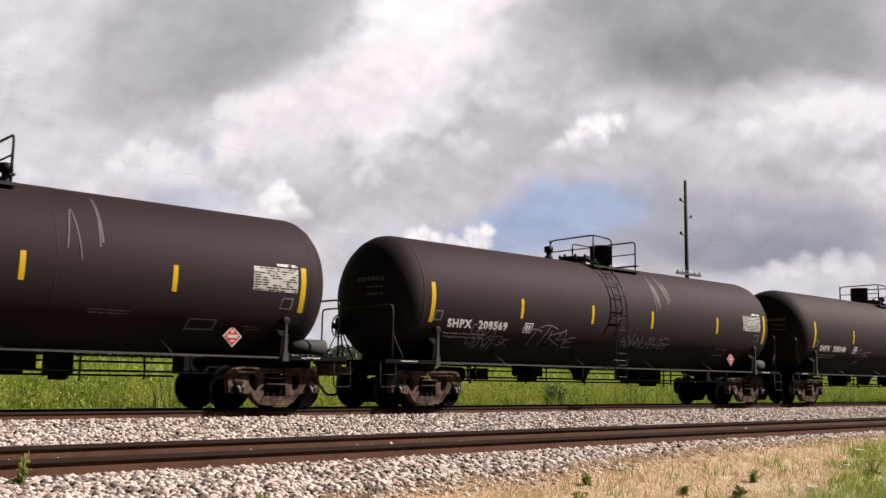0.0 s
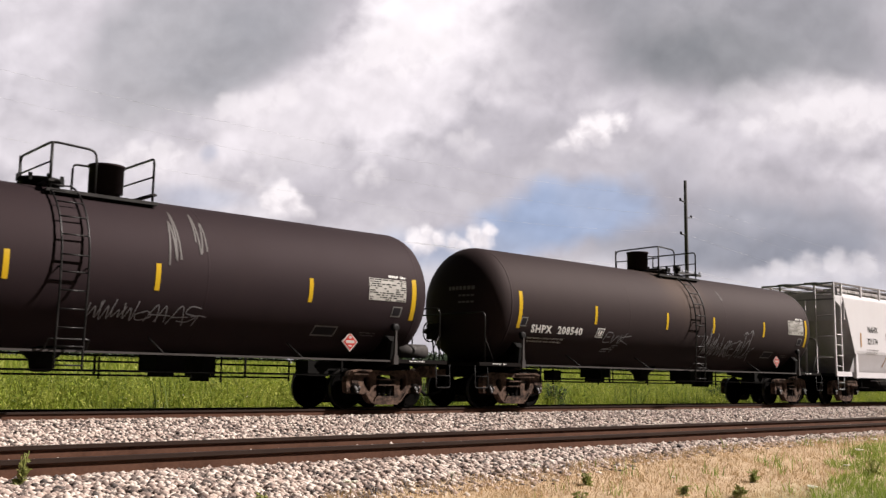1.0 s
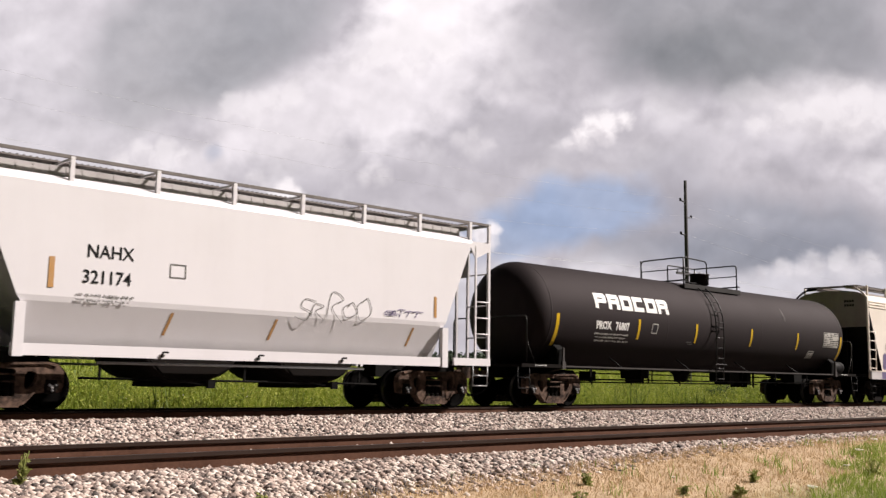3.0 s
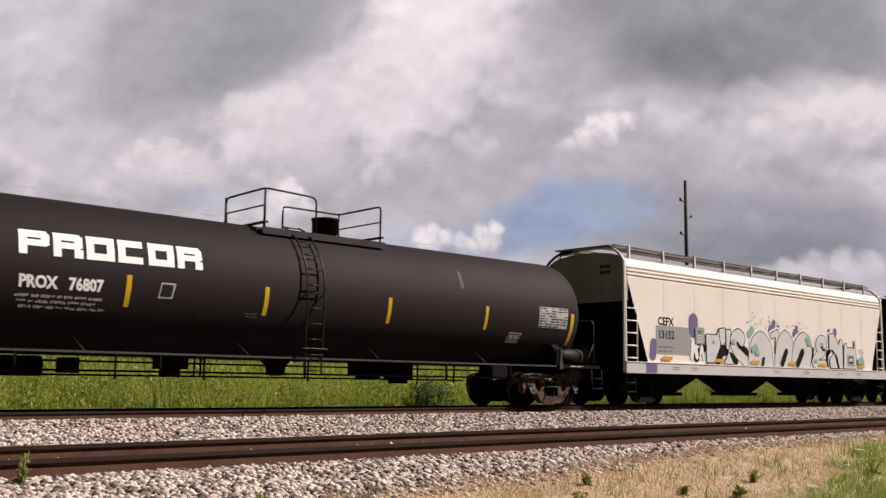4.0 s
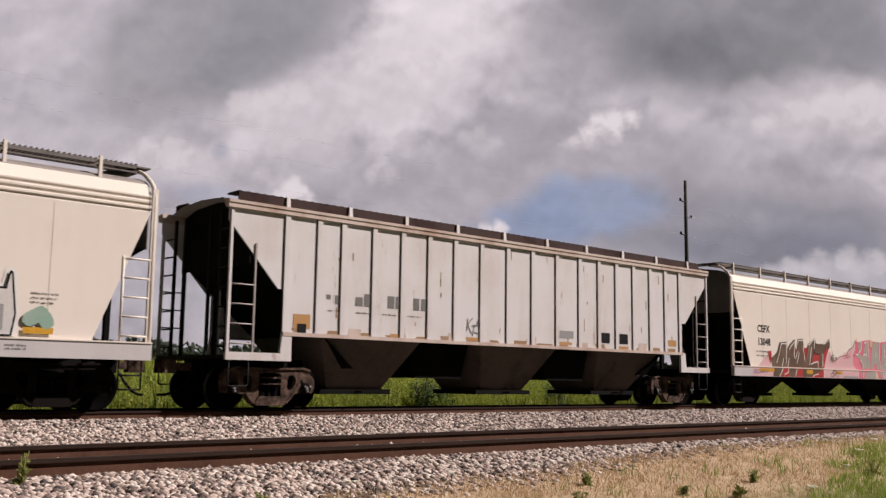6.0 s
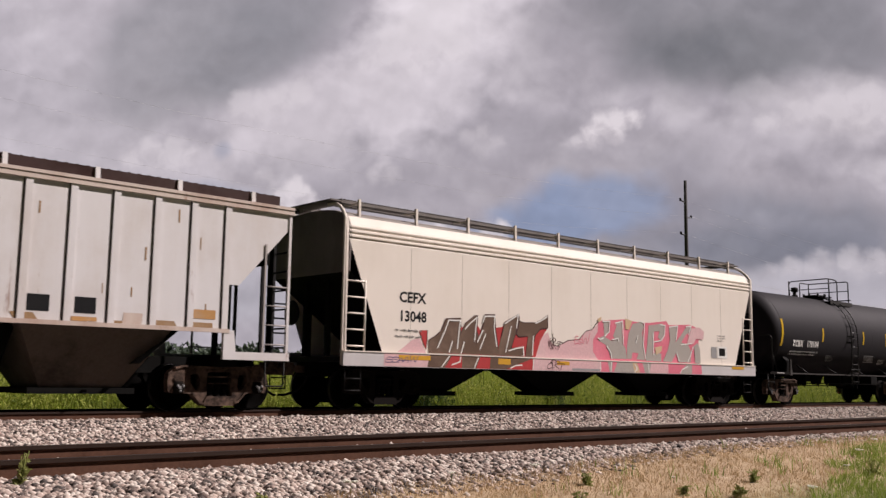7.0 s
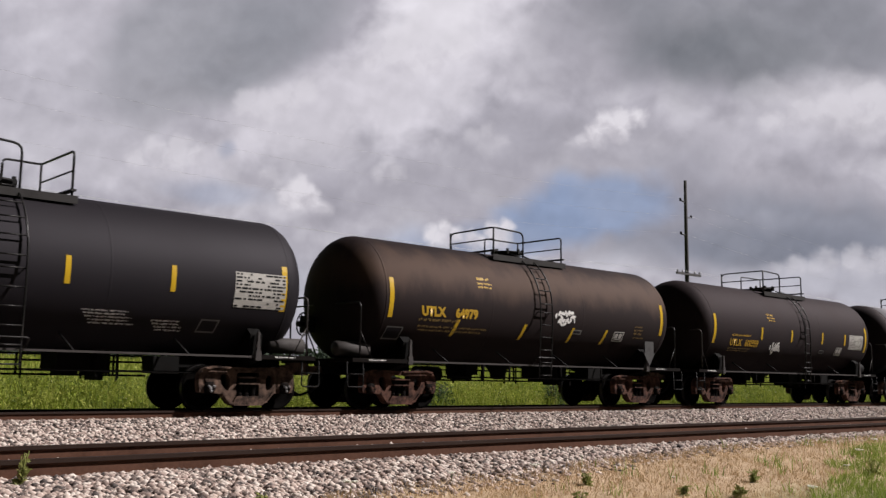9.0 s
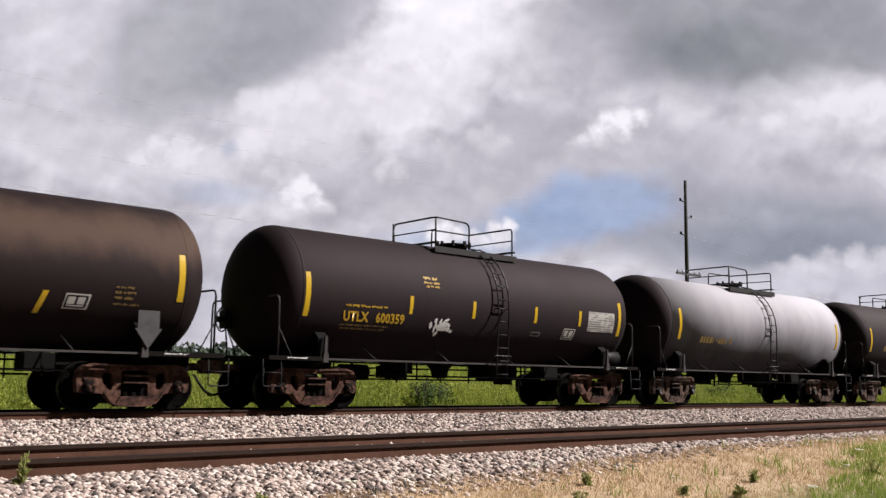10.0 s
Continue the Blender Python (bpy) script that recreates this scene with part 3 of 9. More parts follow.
def scatter_mesh(name, base_verts, base_faces, pos, scale, spin, material, squash=0.75, seed=1):
    """Many small copies of a rough shape in one mesh."""
    rng = np.random.default_rng(seed)
    n, k = len(pos), len(base_verts)
    bv = np.array(base_verts)[None] * (1 + rng.uniform(-0.28, 0.28, (n, k, 3)))
    bv = bv * scale[:, None, None] * np.array((1, 1, squash))
    c, s = np.cos(spin)[:, None], np.sin(spin)[:, None]
    x, y = bv[..., 0] * c - bv[..., 1] * s, bv[..., 0] * s + bv[..., 1] * c
    v = np.stack((x, y, bv[..., 2]), -1) + pos[:, None]
    fa = np.array(base_faces)[None] + (np.arange(n) * k)[:, None, None]
    fa = fa.reshape(-1, fa.shape[-1])
    me = bpy.data.meshes.new(name)
    me.vertices.add(n * k)
    me.vertices.foreach_set("co", v.reshape(-1))
    w = fa.shape[1]
    me.loops.add(len(fa) * w)
    me.loops.foreach_set("vertex_index", fa.reshape(-1).astype(np.int32))
    me.polygons.add(len(fa))
    me.polygons.foreach_set("loop_start", np.arange(0, len(fa) * w, w, dtype=np.int32))
    me.update(calc_edges=True)
    me.validate()
    me.materials.append(material)
    return new(name, me)


STONE_V = [(0, 0, 1), (0.9, 0.1, 0.35), (0.25, 0.95, 0.3), (-0.8, 0.5, 0.4), (-0.75, -0.55, 0.3), (0.3, -0.9, 0.35), (0.55, 0.3, -0.6), (-0.4, 0.45, -0.6), (-0.1, -0.6, -0.6)]
STONE_F = [(0, 1, 2), (0, 2, 3), (0, 3, 4), (0, 4, 5), (0, 5, 1), (1, 6, 2), (2, 6, 7), (2, 7, 3), (3, 7, 4), (4, 7, 8), (4, 8, 5), (5, 8, 6), (5, 6, 1)]


def stones(seed, n, x0, x1, y0, y1, s0, s1, grow=0.0):
    rng = np.random.default_rng(seed)
    x = x0 + (x1 - x0) * rng.uniform(0, 1, n) ** (1.0 + grow)
    y = rng.uniform(y0, y1, n)
    keep = np.ones(n, bool)
    for c in (NEAR_Y, TRAIN_Y):
        for side in (-0.752, 0.752):
            keep &= np.abs(y - c - side) > 0.16
    keep &= y > np.array([verge_edge(v) - 0.25 for v in x]) + rng.uniform(-0.25, 0.25, n)
    x, y = x[keep], y[keep]
    z = np.array([bed_height(v) for v in y]) + rng.uniform(-0.012, 0.016, len(x))
    return np.stack((x, y, z), -1), rng.uniform(s0, s1, len(x)), rng.uniform(0, 6.28, len(x))


pos, size, spin = stones(3, 50000, 2.0, 34.0, 5.6, 8.0, 0.018, 0.044, 0.5)
tagged(scatter_mesh("ballast_stones", STONE_V, STONE_F, pos, size, spin, M_STONE, seed=4), "loose crushed stones, grey to pinkish white", "ballast", kind="stuff")
pos, size, spin = stones(5, 78000, 3.0, 62.0, 8.1, 18.0, 0.024, 0.054, 0.4)
tagged(scatter_mesh("ballast_stones", STONE_V, STONE_F, pos, size, spin, M_STONE, seed=6), "loose crushed stones between the two tracks", "ballast", kind="stuff")

# ---------------------------------------------------------------- tracks
RAIL_PROFILE = ((-0.037, 0.0), (0.037, 0.0), (0.038, -0.035), (0.012, -0.048), (0.009, -0.14), (0.03, -0.155), (0.076, -0.166), (0.076, -0.178), (-0.076, -0.178), (-0.076, -0.166), (-0.03, -0.155), (-0.009, -0.14), (-0.012, -0.048), (-0.038, -0.035))


def rail_mesh(material_side, material_head):
    bm = BM()
    x = [-120, -40, 0, 20, 40, 60, 100, 200, 400]
    loft(bm, [[(a, p, q) for p, q in RAIL_PROFILE] for a in x], smooth=False)
    for f in bm.faces:
        c = f.calc_center_median()
        f.material_index = 1 if c.z > -0.036 and abs(f.normal.x) < 0.5 else 0
    bmesh.ops.recalc_face_normals(bm, faces=bm.faces)
    return bm


def tie_mesh():
    bm = BM()
    box(bm, -0.115, 0.115, -1.3, 1.3, -0.185, 0.0)
    bmesh.ops.bevel(bm, geom=bm.edges[:], offset=0.012, segments=1)
    for side in (-0.752, 0.752):
        box(bm, -0.09, 0.09, side - 0.17, side + 0.17, 0.0, 0.018, 1)
        for dx in (-0.05, 0.05):
            for dy in (-0.1, 0.1):
                box(bm, dx - 0.012, dx + 0.012, side + dy - 0.012, side + dy + 0.012, 0.018, 0.05, 1)
    return bm


def track(index, centre, ties_from, label):
    bm = rail_mesh(M_RAIL, M_RAILHEAD)
    bed_ob = thing("track_%d" % index, label, "railway track", kind="structure", at=(0, centre, 0))
    left = part("rail", bm, [M_RAIL, M_RAILHEAD], bed_ob, "rust-brown steel rail")
    left.location = (0, -0.752, 0)
    share("rail", left.data, bed_ob, Matrix.Translation((0, 0.752, 0)), "rust-brown steel rail")
    first = part("tie", tie_mesh(), [M_TIE, M_RAIL], bed_ob, "weathered wooden tie with steel plates")
    first.location = (ties_from, 0, -0.196)
    for i in range(1, 200):
        share("tie", first.data, bed_ob, pose(ties_from + 0.53 * i + random.uniform(-0.03, 0.03), random.uniform(-0.05, 0.05), -0.196, 0, 0, random.uniform(-0.8, 0.8)))
    return bed_ob


track(1, NEAR_Y, -6.0, "empty near track with rusty rails on ballast")
track(2, TRAIN_Y, -4.0, "main track that carries the freight train")
# ---------------------------------------------------------------- rolling stock: shared pieces
WHEEL_R = 0.457
wheelsets = []


def wheelset_bm():
    bm = BM()
    turned(bm, [(-0.72, 0.07), (-0.3, 0.085), (0.3, 0.085), (0.72, 0.07)], "y", 10)
    for s in (-1, 1):
        turned(bm, [(s * 0.64, 0.09), (s * 0.64, 0.16), (s * 0.69, 0.20), (s * 0.69, 0.38), (s * 0.655, 0.40), (s * 0.655, 0.482), (s * 0.69, 0.484), (s * 0.70, 0.458), (s * 0.80, 0.450),
                    (s * 0.80, 0.395), (s * 0.745, 0.375), (s * 0.735, 0.21), (s * 0.80, 0.17), (s * 0.80, 0.08)], "y", 36)
        loft(bm, [[(r * math.sin(a), y, r * math.cos(a)) for a in (2 * math.pi * k / 36 for k in range(36))] for y, r in ((s * 0.70, 0.459), (s * 0.799, 0.4535))], caps=False, mat=1)
        turned(bm, [(s * 0.80, 0.08), (s * 1.06, 0.075)], "y", 10)
        for k in range(4):
            a = k * math.pi / 2
            cbox(bm, (0.12 * math.sin(a), s * 0.80, 0.12 * math.cos(a)), (0.03, 0.02, 0.03))
    bmesh.ops.recalc_face_normals(bm, faces=bm.faces)
    return bm


FRAME_EDGE = ((0.0, 0.87), (0.48, 0.89), (0.82, 0.895), (1.0, 0.85), (1.11, 0.74), (1.13, 0.58), (1.10, 0.37), (1.01, 0.35), (0.99, 0.48), (0.94, 0.57),
              (0.84, 0.57), (0.79, 0.48), (0.775, 0.35), (0.69, 0.34), (0.60, 0.335), (0.44, 0.15), (0.32, 0.10), (0.0, 0.095))
FRAME_WINDOW = ((0.63, 0.70), (0.55, 0.735), (0.47, 0.72), (0.43, 0.65), (0.425, 0.47), (0.46, 0.40), (0.52, 0.42), (0.62, 0.53), (0.65, 0.62))


def side_frame_bm():
    """Cast side frame: one plate with two windows and a spring opening, pedestal jaws and raised flanges."""
    bm = BM()
    outline = list(FRAME_EDGE) + [(-x, z) for x, z in FRAME_EDGE[-2:0:-1]]
    holes = [list(FRAME_WINDOW), [(-x, z) for x, z in FRAME_WINDOW], [(-0.27, 0.74), (-0.23, 0.77), (0.23, 0.77), (0.27, 0.74), (0.27, 0.29), (-0.27, 0.29)]]
    edges = []
    for loop in [outline] + holes:
        vs = [bm.verts.new((x, -0.085, z)) for x, z in loop]
        edges += [bm.edges.new((a, b)) for a, b in zip(vs, vs[1:] + vs[:1])]
    made = bmesh.ops.triangle_fill(bm, edges=edges, use_beauty=True, normal=(0, -1, 0))
    faces = [g for g in made["geom"] if isinstance(g, bmesh.types.BMFace)]
    deep = bmesh.ops.extrude_face_region(bm, geom=faces)
    for g in deep["geom"]:
        if isinstance(g, bmesh.types.BMVert):
            g.co.y = 0.085
    bmesh.ops.recalc_face_normals(bm, faces=bm.faces)
    rim = [e for e in bm.edges if len(e.link_faces) == 2 and e.calc_face_angle(0.0) > 0.9 and abs(e.verts[0].co.y - e.verts[1].co.y) < 0.01 and e.verts[0].co.y < 0]
    bmesh.ops.bevel(bm, geom=rim, offset=0.016, segments=1)
    # raised flanges along the top member and the tension member, and pads over the jaws
    for s in (-1, 1):
        slab(bm, [(s * 0.06, 0.835), (s * 0.06, 0.873), (s * 0.81, 0.90), (s * 1.0, 0.855), (s * 0.97, 0.815), (s * 0.80, 0.86)], "y", -0.125, -0.07)
        slab(bm, [(s * 0.30, 0.105), (s * 0.44, 0.16), (s * 0.61, 0.35), (s * 0.585, 0.375), (s * 0.42, 0.195), (s * 0.30, 0.145)], "y", -0.125, -0.07)
        slab(bm, [(s * 0.80, 0.58), (s * 0.98, 0.58), (s * 1.0, 0.64), (s * 0.78, 0.64)], "y", -0.115, -0.07)
    slab(bm, [(-0.34, 0.10), (-0.34, 0.20), (-0.28, 0.29), (0.28, 0.29), (0.34, 0.20), (0.34, 0.10)], "y", -0.13, 0.11)
    bmesh.ops.recalc_face_normals(bm, faces=bm.faces)
    return bm


def spring_bm():
    bm = BM()
    r, prof = 0.065, []
    for k in range(6):
        z = 0.29 + k * 0.042
        prof += [(z, r), (z + 0.024, r), (z + 0.026, r * 0.72), (z + 0.04, r * 0.72)]
    turned(bm, prof, "z", 10)
    return bm


def bolster_bm():
    bm = BM()
    slab(bm, [(-1.08, 0.54), (-1.08, 0.67), (-0.6, 0.76), (0.6, 0.76), (1.08, 0.67), (1.08, 0.54), (0.6, 0.40), (-0.6, 0.40)], "x", -0.20, 0.20)
    turned(bm, [(0.76, 0.20), (0.84, 0.20)], "z", 16)
    for s in (-1, 1):
        box(bm, -0.245, 0.245, s * 1.12 - 0.05, s * 1.12 + 0.05, 0.53, 0.56, 1)
        box(bm, -0.245, 0.245, s * 1.12 - 0.05, s * 1.12 + 0.05, 0.66, 0.69, 1)
    for s in (-1, 1):
        box(bm, s * 0.46 - 0.04, s * 0.46 + 0.04, -0.85, 0.85, 0.32, 0.46)
    bmesh.ops.recalc_face_normals(bm, faces=bm.faces)
    return bm


def cap_bm():
    """Roller bearing with a ring of bright cap screws."""
    bm = BM()
    turned(bm, [(-0.17, 0.05), (-0.165, 0.10), (-0.12, 0.125), (0.10, 0.125), (0.10, 0.03)], "y", 18)
    box(bm, -0.10, 0.10, -0.10, 0.10, 0.085, 0.13)
    for k in range(3):
        a = 2 * math.pi * k / 3 + 0.5
        turned(bm, [(-0.20, 0.012), (-0.195, 0.024), (-0.16, 0.026)], "y", 6, mat=1, centre=(0.066 * math.cos(a), 0, 0.066 * math.sin(a)))
    turned(bm, [(-0.178, 0.03), (-0.165, 0.04)], "y", 10, mat=1)
    bmesh.ops.recalc_face_normals(bm, faces=bm.faces)
    return bm


MESH = {}


def mesh_once(key, make, materials):
    if key not in MESH:
        bm = make()
        me = bpy.data.meshes.new(key)
        bm.to_mesh(me)
        bm.free()
        for m in materials:
            me.materials.append(m)
        MESH[key] = me
    return MESH[key]


def truck(car, x, tone="rust"):
    mat = {"rust": M_TRUCK, "red": M_TRUCK_RED, "dark": M_TRUCK_DARK}[tone]
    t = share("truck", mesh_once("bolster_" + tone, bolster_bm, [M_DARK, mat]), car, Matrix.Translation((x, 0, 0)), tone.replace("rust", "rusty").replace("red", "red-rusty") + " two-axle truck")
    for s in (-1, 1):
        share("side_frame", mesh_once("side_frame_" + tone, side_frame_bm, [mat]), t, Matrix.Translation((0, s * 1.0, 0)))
        # Shadow of the spring opening is put into the springs' near-black material.
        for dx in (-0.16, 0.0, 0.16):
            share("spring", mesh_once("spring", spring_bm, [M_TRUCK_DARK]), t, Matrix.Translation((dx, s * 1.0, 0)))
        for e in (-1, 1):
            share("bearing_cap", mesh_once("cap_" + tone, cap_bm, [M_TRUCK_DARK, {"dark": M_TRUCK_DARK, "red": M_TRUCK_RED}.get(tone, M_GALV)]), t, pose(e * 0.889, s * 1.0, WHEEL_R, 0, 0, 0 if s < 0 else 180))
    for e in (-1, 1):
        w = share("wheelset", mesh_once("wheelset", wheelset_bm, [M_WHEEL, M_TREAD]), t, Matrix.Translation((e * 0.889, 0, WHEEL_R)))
        wheelsets.append((w, e * 0.889, random.uniform(0, 360)))
    return t


def coupler(car, x, reach, s):
    """Draft sill end, drawbar and knuckle; s is the end's direction."""
    bm = BM()
    box(bm, min(x, x + s * reach * 0.6), max(x, x + s * reach * 0.6), -0.075, 0.075, 0.80, 0.96)
    k = x + s * reach * 0.6
    slab(bm, [(k, -0.10), (k, 0.12), (k + s * 0.18, 0.2), (k + s * 0.36, 0.16), (k + s * 0.36, 0.06), (k + s * 0.22, 0.03), (k + s * 0.24, -0.06), (k + s * 0.34, -0.10), (k + s * 0.28, -0.19), (k + s * 0.12, -0.17)], "z", 0.74, 1.02)
    bmesh.ops.recalc_face_normals(bm, faces=bm.faces)
    part("coupler", bm, M_TRUCK, car, "rusty knuckle coupler")
    bm = BM()
    tube(bm, [(x + s * 0.1, -0.28, 0.72), (x + s * 0.2, -0.3, 0.55), (x + s * 0.38, -0.24, 0.38), (x + s * 0.60, -0.12, 0.30), (x + s * 0.72, -0.02, 0.30)], 0.028, 7)
    part("air_hose", bm, M_BLACK, car, "black rubber air hose")


def ladder_on(bm, side_pts_a, side_pts_b, rungs, r=0.018):
    tube(bm, side_pts_a, r)
    tube(bm, side_pts_b, r)
    for a, b in rungs:
        tube(bm, [a, b], r * 0.8, 5)


def patch_bm(x0, x1, z0, z1, R, zc, off=0.006, n=8, lean=0.0):
    """A strip lying on the near side of a tank."""
    bm = BM()
    rows = []
    for k in range(n + 1):
        z = z0 + (z1 - z0) * k / n
        y = -math.sqrt(max(0.0, R * R - (z - zc) ** 2)) - off
        dx = lean * (z - z0)
        rows.append(((x0 + dx, y, z), (x1 + dx, y, z)))
    va = [[bm.verts.new(p) for p in r] for r in rows]
    for a, b in zip(va, va[1:]):
        bm.faces.new((a[0], a[1], b[1], b[0]))
    return bm


def on_tank(x0, z0, R, zc, off=0.008):
    def place(u, v):
        z = z0 + v
        return Vector((x0 + u, -math.sqrt(max(0.0, R * R - (z - zc) ** 2)) - off, z))
    return place


def strokes_of(x, z, w, h):
    """Plain bars the size of unreadable characters, in groups like words."""
    rng = random.Random(int(x * 977 + z * 3571 + w * 131))
    a, left, out = x, rng.randint(2, 6), []
    while a < x + w:
        b = min(a + h * rng.uniform(0.40, 0.80), x + w)
        lo, hi = z + h * rng.choice((0.0, 0.0, 0.35)), z + h * rng.choice((1.0, 1.0, 0.7))
        out.append((a, b, lo, hi))
        left -= 1
        a = b + h * (0.25 if left else 0.95)
        left = left or rng.randint(2, 7)
    return out


def bars(name, car, rows, material, R, zc, label, off=0.007):
    """Lines of small unreadable writing as short bars: rows of (x, z, width, height)."""
    bm = BM()
    for x, z, w, h in rows:
        for a, b, lo, hi in strokes_of(x, z, w, h):
            ys = [-math.sqrt(max(0.0, R * R - (q - zc) ** 2)) - off for q in (lo, hi)]
            bm.faces.new([bm.verts.new(p) for p in ((a, ys[0], lo), (b, ys[0], lo), (b, ys[1], hi), (a, ys[1], hi))])
    return part(name, bm, material, car, label, "stuff")


def plate(name, car, x, z, w, h, R, zc, ground_mat, ink_mat, rows, cols, label, header=True):
    """A white data stencil: a ruled table with words of uneven length."""
    ob = part(name, patch_bm(x, x + w, z, z + h, R, zc, 0.006, 5), ground_mat, car, label)
    bm = BM()
    def ink(a, b, lo, hi):
        ys = [-math.sqrt(max(0.0, R * R - (q - zc) ** 2)) - 0.010 for q in (lo, hi)]
        bm.faces.new([bm.verts.new(p) for p in ((a, ys[0], lo), (b, ys[0], lo), (b, ys[1], hi), (a, ys[1], hi))])
    lines, step = rows + 3, h / (rows + 3)
    splits = [0.0] + sorted(random.uniform(0.15, 0.9) for k in range(3)) + [1.0]
    for r in range(lines):
        lo = z + step * (r + 0.24)
        a = x + 0.02
        while a < x + w - 0.05:
            b = min(a + random.uniform(0.03, 0.16), x + w - 0.02)
            if random.random() < 0.66:
                ink(a, b, lo, lo + step * 0.46)
            a = b + random.uniform(0.015, 0.05)
    for q in splits[1:-1]:
        ink(x + w * q - 0.006, x + w * q + 0.006, z + 0.02, z + h * 0.8)
    part("print", bm, ink_mat, ob, kind="stuff")
    return ob


def diamond(name, car, x, z, s, R, zc, label):
    """An upright placard on a small flat holder."""
    y = -math.sqrt(R * R - (z + 0.7 * s - zc) ** 2) - 0.03
    bm = BM()
    slab(bm, [(x + a * s * 1.06, z + b * s * 1.06) for a, b in ((-1, 0), (0, -1), (1, 0), (0, 1))], "y", y + 0.004, y + 0.02)
    for off, q, m in ((0.0, 1.0, 0), (0.004, 0.88, 1)):
        bm.faces.new([bm.verts.new((x + a * q * s, y - off, z + b * q * s)) for a, b in ((-1, 0), (0, -1), (1, 0), (0, 1))]).material_index = m
    for z0, z1, w in ((-0.14, 0.16, 0.56), (-0.50, -0.34, 0.22), (0.34, 0.62, 0.17)):
        bm.faces.new([bm.verts.new((x + a * s, y - 0.008, z + b * s)) for a, b in ((-w, z0), (w, z0), (w, z1), (-w, z1))]).material_index = 0
    return part(name, bm, [M_DECAL, M_PLACARD], car, label)


GLYPHS = (
    (((0.0, 0.0), (0.12, 1.0), (0.75, 0.85), (0.2, 0.48), (0.9, -0.1)),),
    (((0.5, 1.0), (0.05, 0.6), (0.3, 0.0), (0.85, 0.4), (0.55, 1.05), (0.3, 0.8)),),
    (((0.45, -0.15), (0.55, 1.0)), ((0.0, 0.85), (0.5, 1.0), (1.1, 0.9))),
    (((0.9, 0.95), (0.3, 1.0), (0.2, 0.6), (0.75, 0.4), (0.5, 0.0), (-0.05, 0.1)),),
    (((0.0, 0.0), (0.45, 1.1), (0.8, -0.05)), ((0.1, 0.4), (0.95, 0.45))),
    (((0.1, 0.0), (0.1, 1.0)), ((0.85, 1.0), (0.15, 0.5), (1.0, -0.2))),
    (((0.0, 0.9), (0.2, 0.0), (0.5, 0.7), (0.75, 0.0), (1.0, 1.1)),),
    (((0.8, 0.9), (0.2, 0.9), (0.15, 0.0), (0.9, 0.05)), ((0.2, 0.5), (0.7, 0.5))),
)


def smooth_line(pts, steps=6):
    out = []
    for i in range(len(pts) - 1):
        p0, p1, p2, p3 = pts[max(i - 1, 0)], pts[i], pts[i + 1], pts[min(i + 2, len(pts) - 1)]
        for k in range(steps):
            t = k / steps
            out.append(tuple(0.5 * (2 * p1[d] + (p2[d] - p0[d]) * t + (2 * p0[d] - 5 * p1[d] + 4 * p2[d] - p3[d]) * t * t + (3 * p1[d] - p0[d] - 3 * p2[d] + p3[d]) * t ** 3) for d in (0, 1)))
    return out + [pts[-1]]


def scrawl(name, car, x, z, w, h, R, zc, material, seed, loops=6, width=0.018, label="", flat=None):
    """A spray-paint tag of letter-like strokes, or with few loops a long scrape, as thin ribbons on the side."""
    rng = random.Random(seed)
    bm = BM()
    lines = []
    if loops <= 2:
        lines.append([(x + w * i / (loops * 2) + rng.uniform(-0.3, 0.3) * w / loops, z + (h if i % 2 else 0) + rng.uniform(-0.25, 0.25) * h) for i in range(loops * 2 + 1)])
    else:
        n = max(3, loops - 1)
        for i in range(n):
            gw, gh, rise = w / n * rng.uniform(1.0, 1.9), h * rng.uniform(0.6, 1.5), rng.uniform(-0.15, 0.15) * h
            for stroke in (GLYPHS[6] if loops > 10 and i < n * 0.4 else rng.choice(GLYPHS)):
                lines.append([(x + w * i / n + (a + 0.18 * b) * gw + rng.uniform(-0.06, 0.06) * gw, z + rise + b * gh + rng.uniform(-0.06, 0.06) * gh) for a, b in stroke])
        width *= 0.72
    for line in lines:
        fine = smooth_line(line)
        prev = None
        for i, (u, v) in enumerate(fine):
            a, b = fine[max(i - 1, 0)], fine[min(i + 1, len(fine) - 1)]
            d = Vector((b[0] - a[0], b[1] - a[1])).normalized() if (a != b) else Vector((1, 0))
            nrm = Vector((-d.y, d.x)) * width
            two = []
            for s in (-1, 1):
                uu, vv = u + s * nrm.x, v + s * nrm.y
                y = flat if flat is not None else -math.sqrt(max(0.01, R * R - (vv - zc) ** 2)) - 0.009
                two.append(bm.verts.new((uu, y, vv)))
            if prev:
                bm.faces.new((prev[0], prev[1], two[1], two[0]))
            prev = two
    return part(name, bm, material, car, label, "stuff")


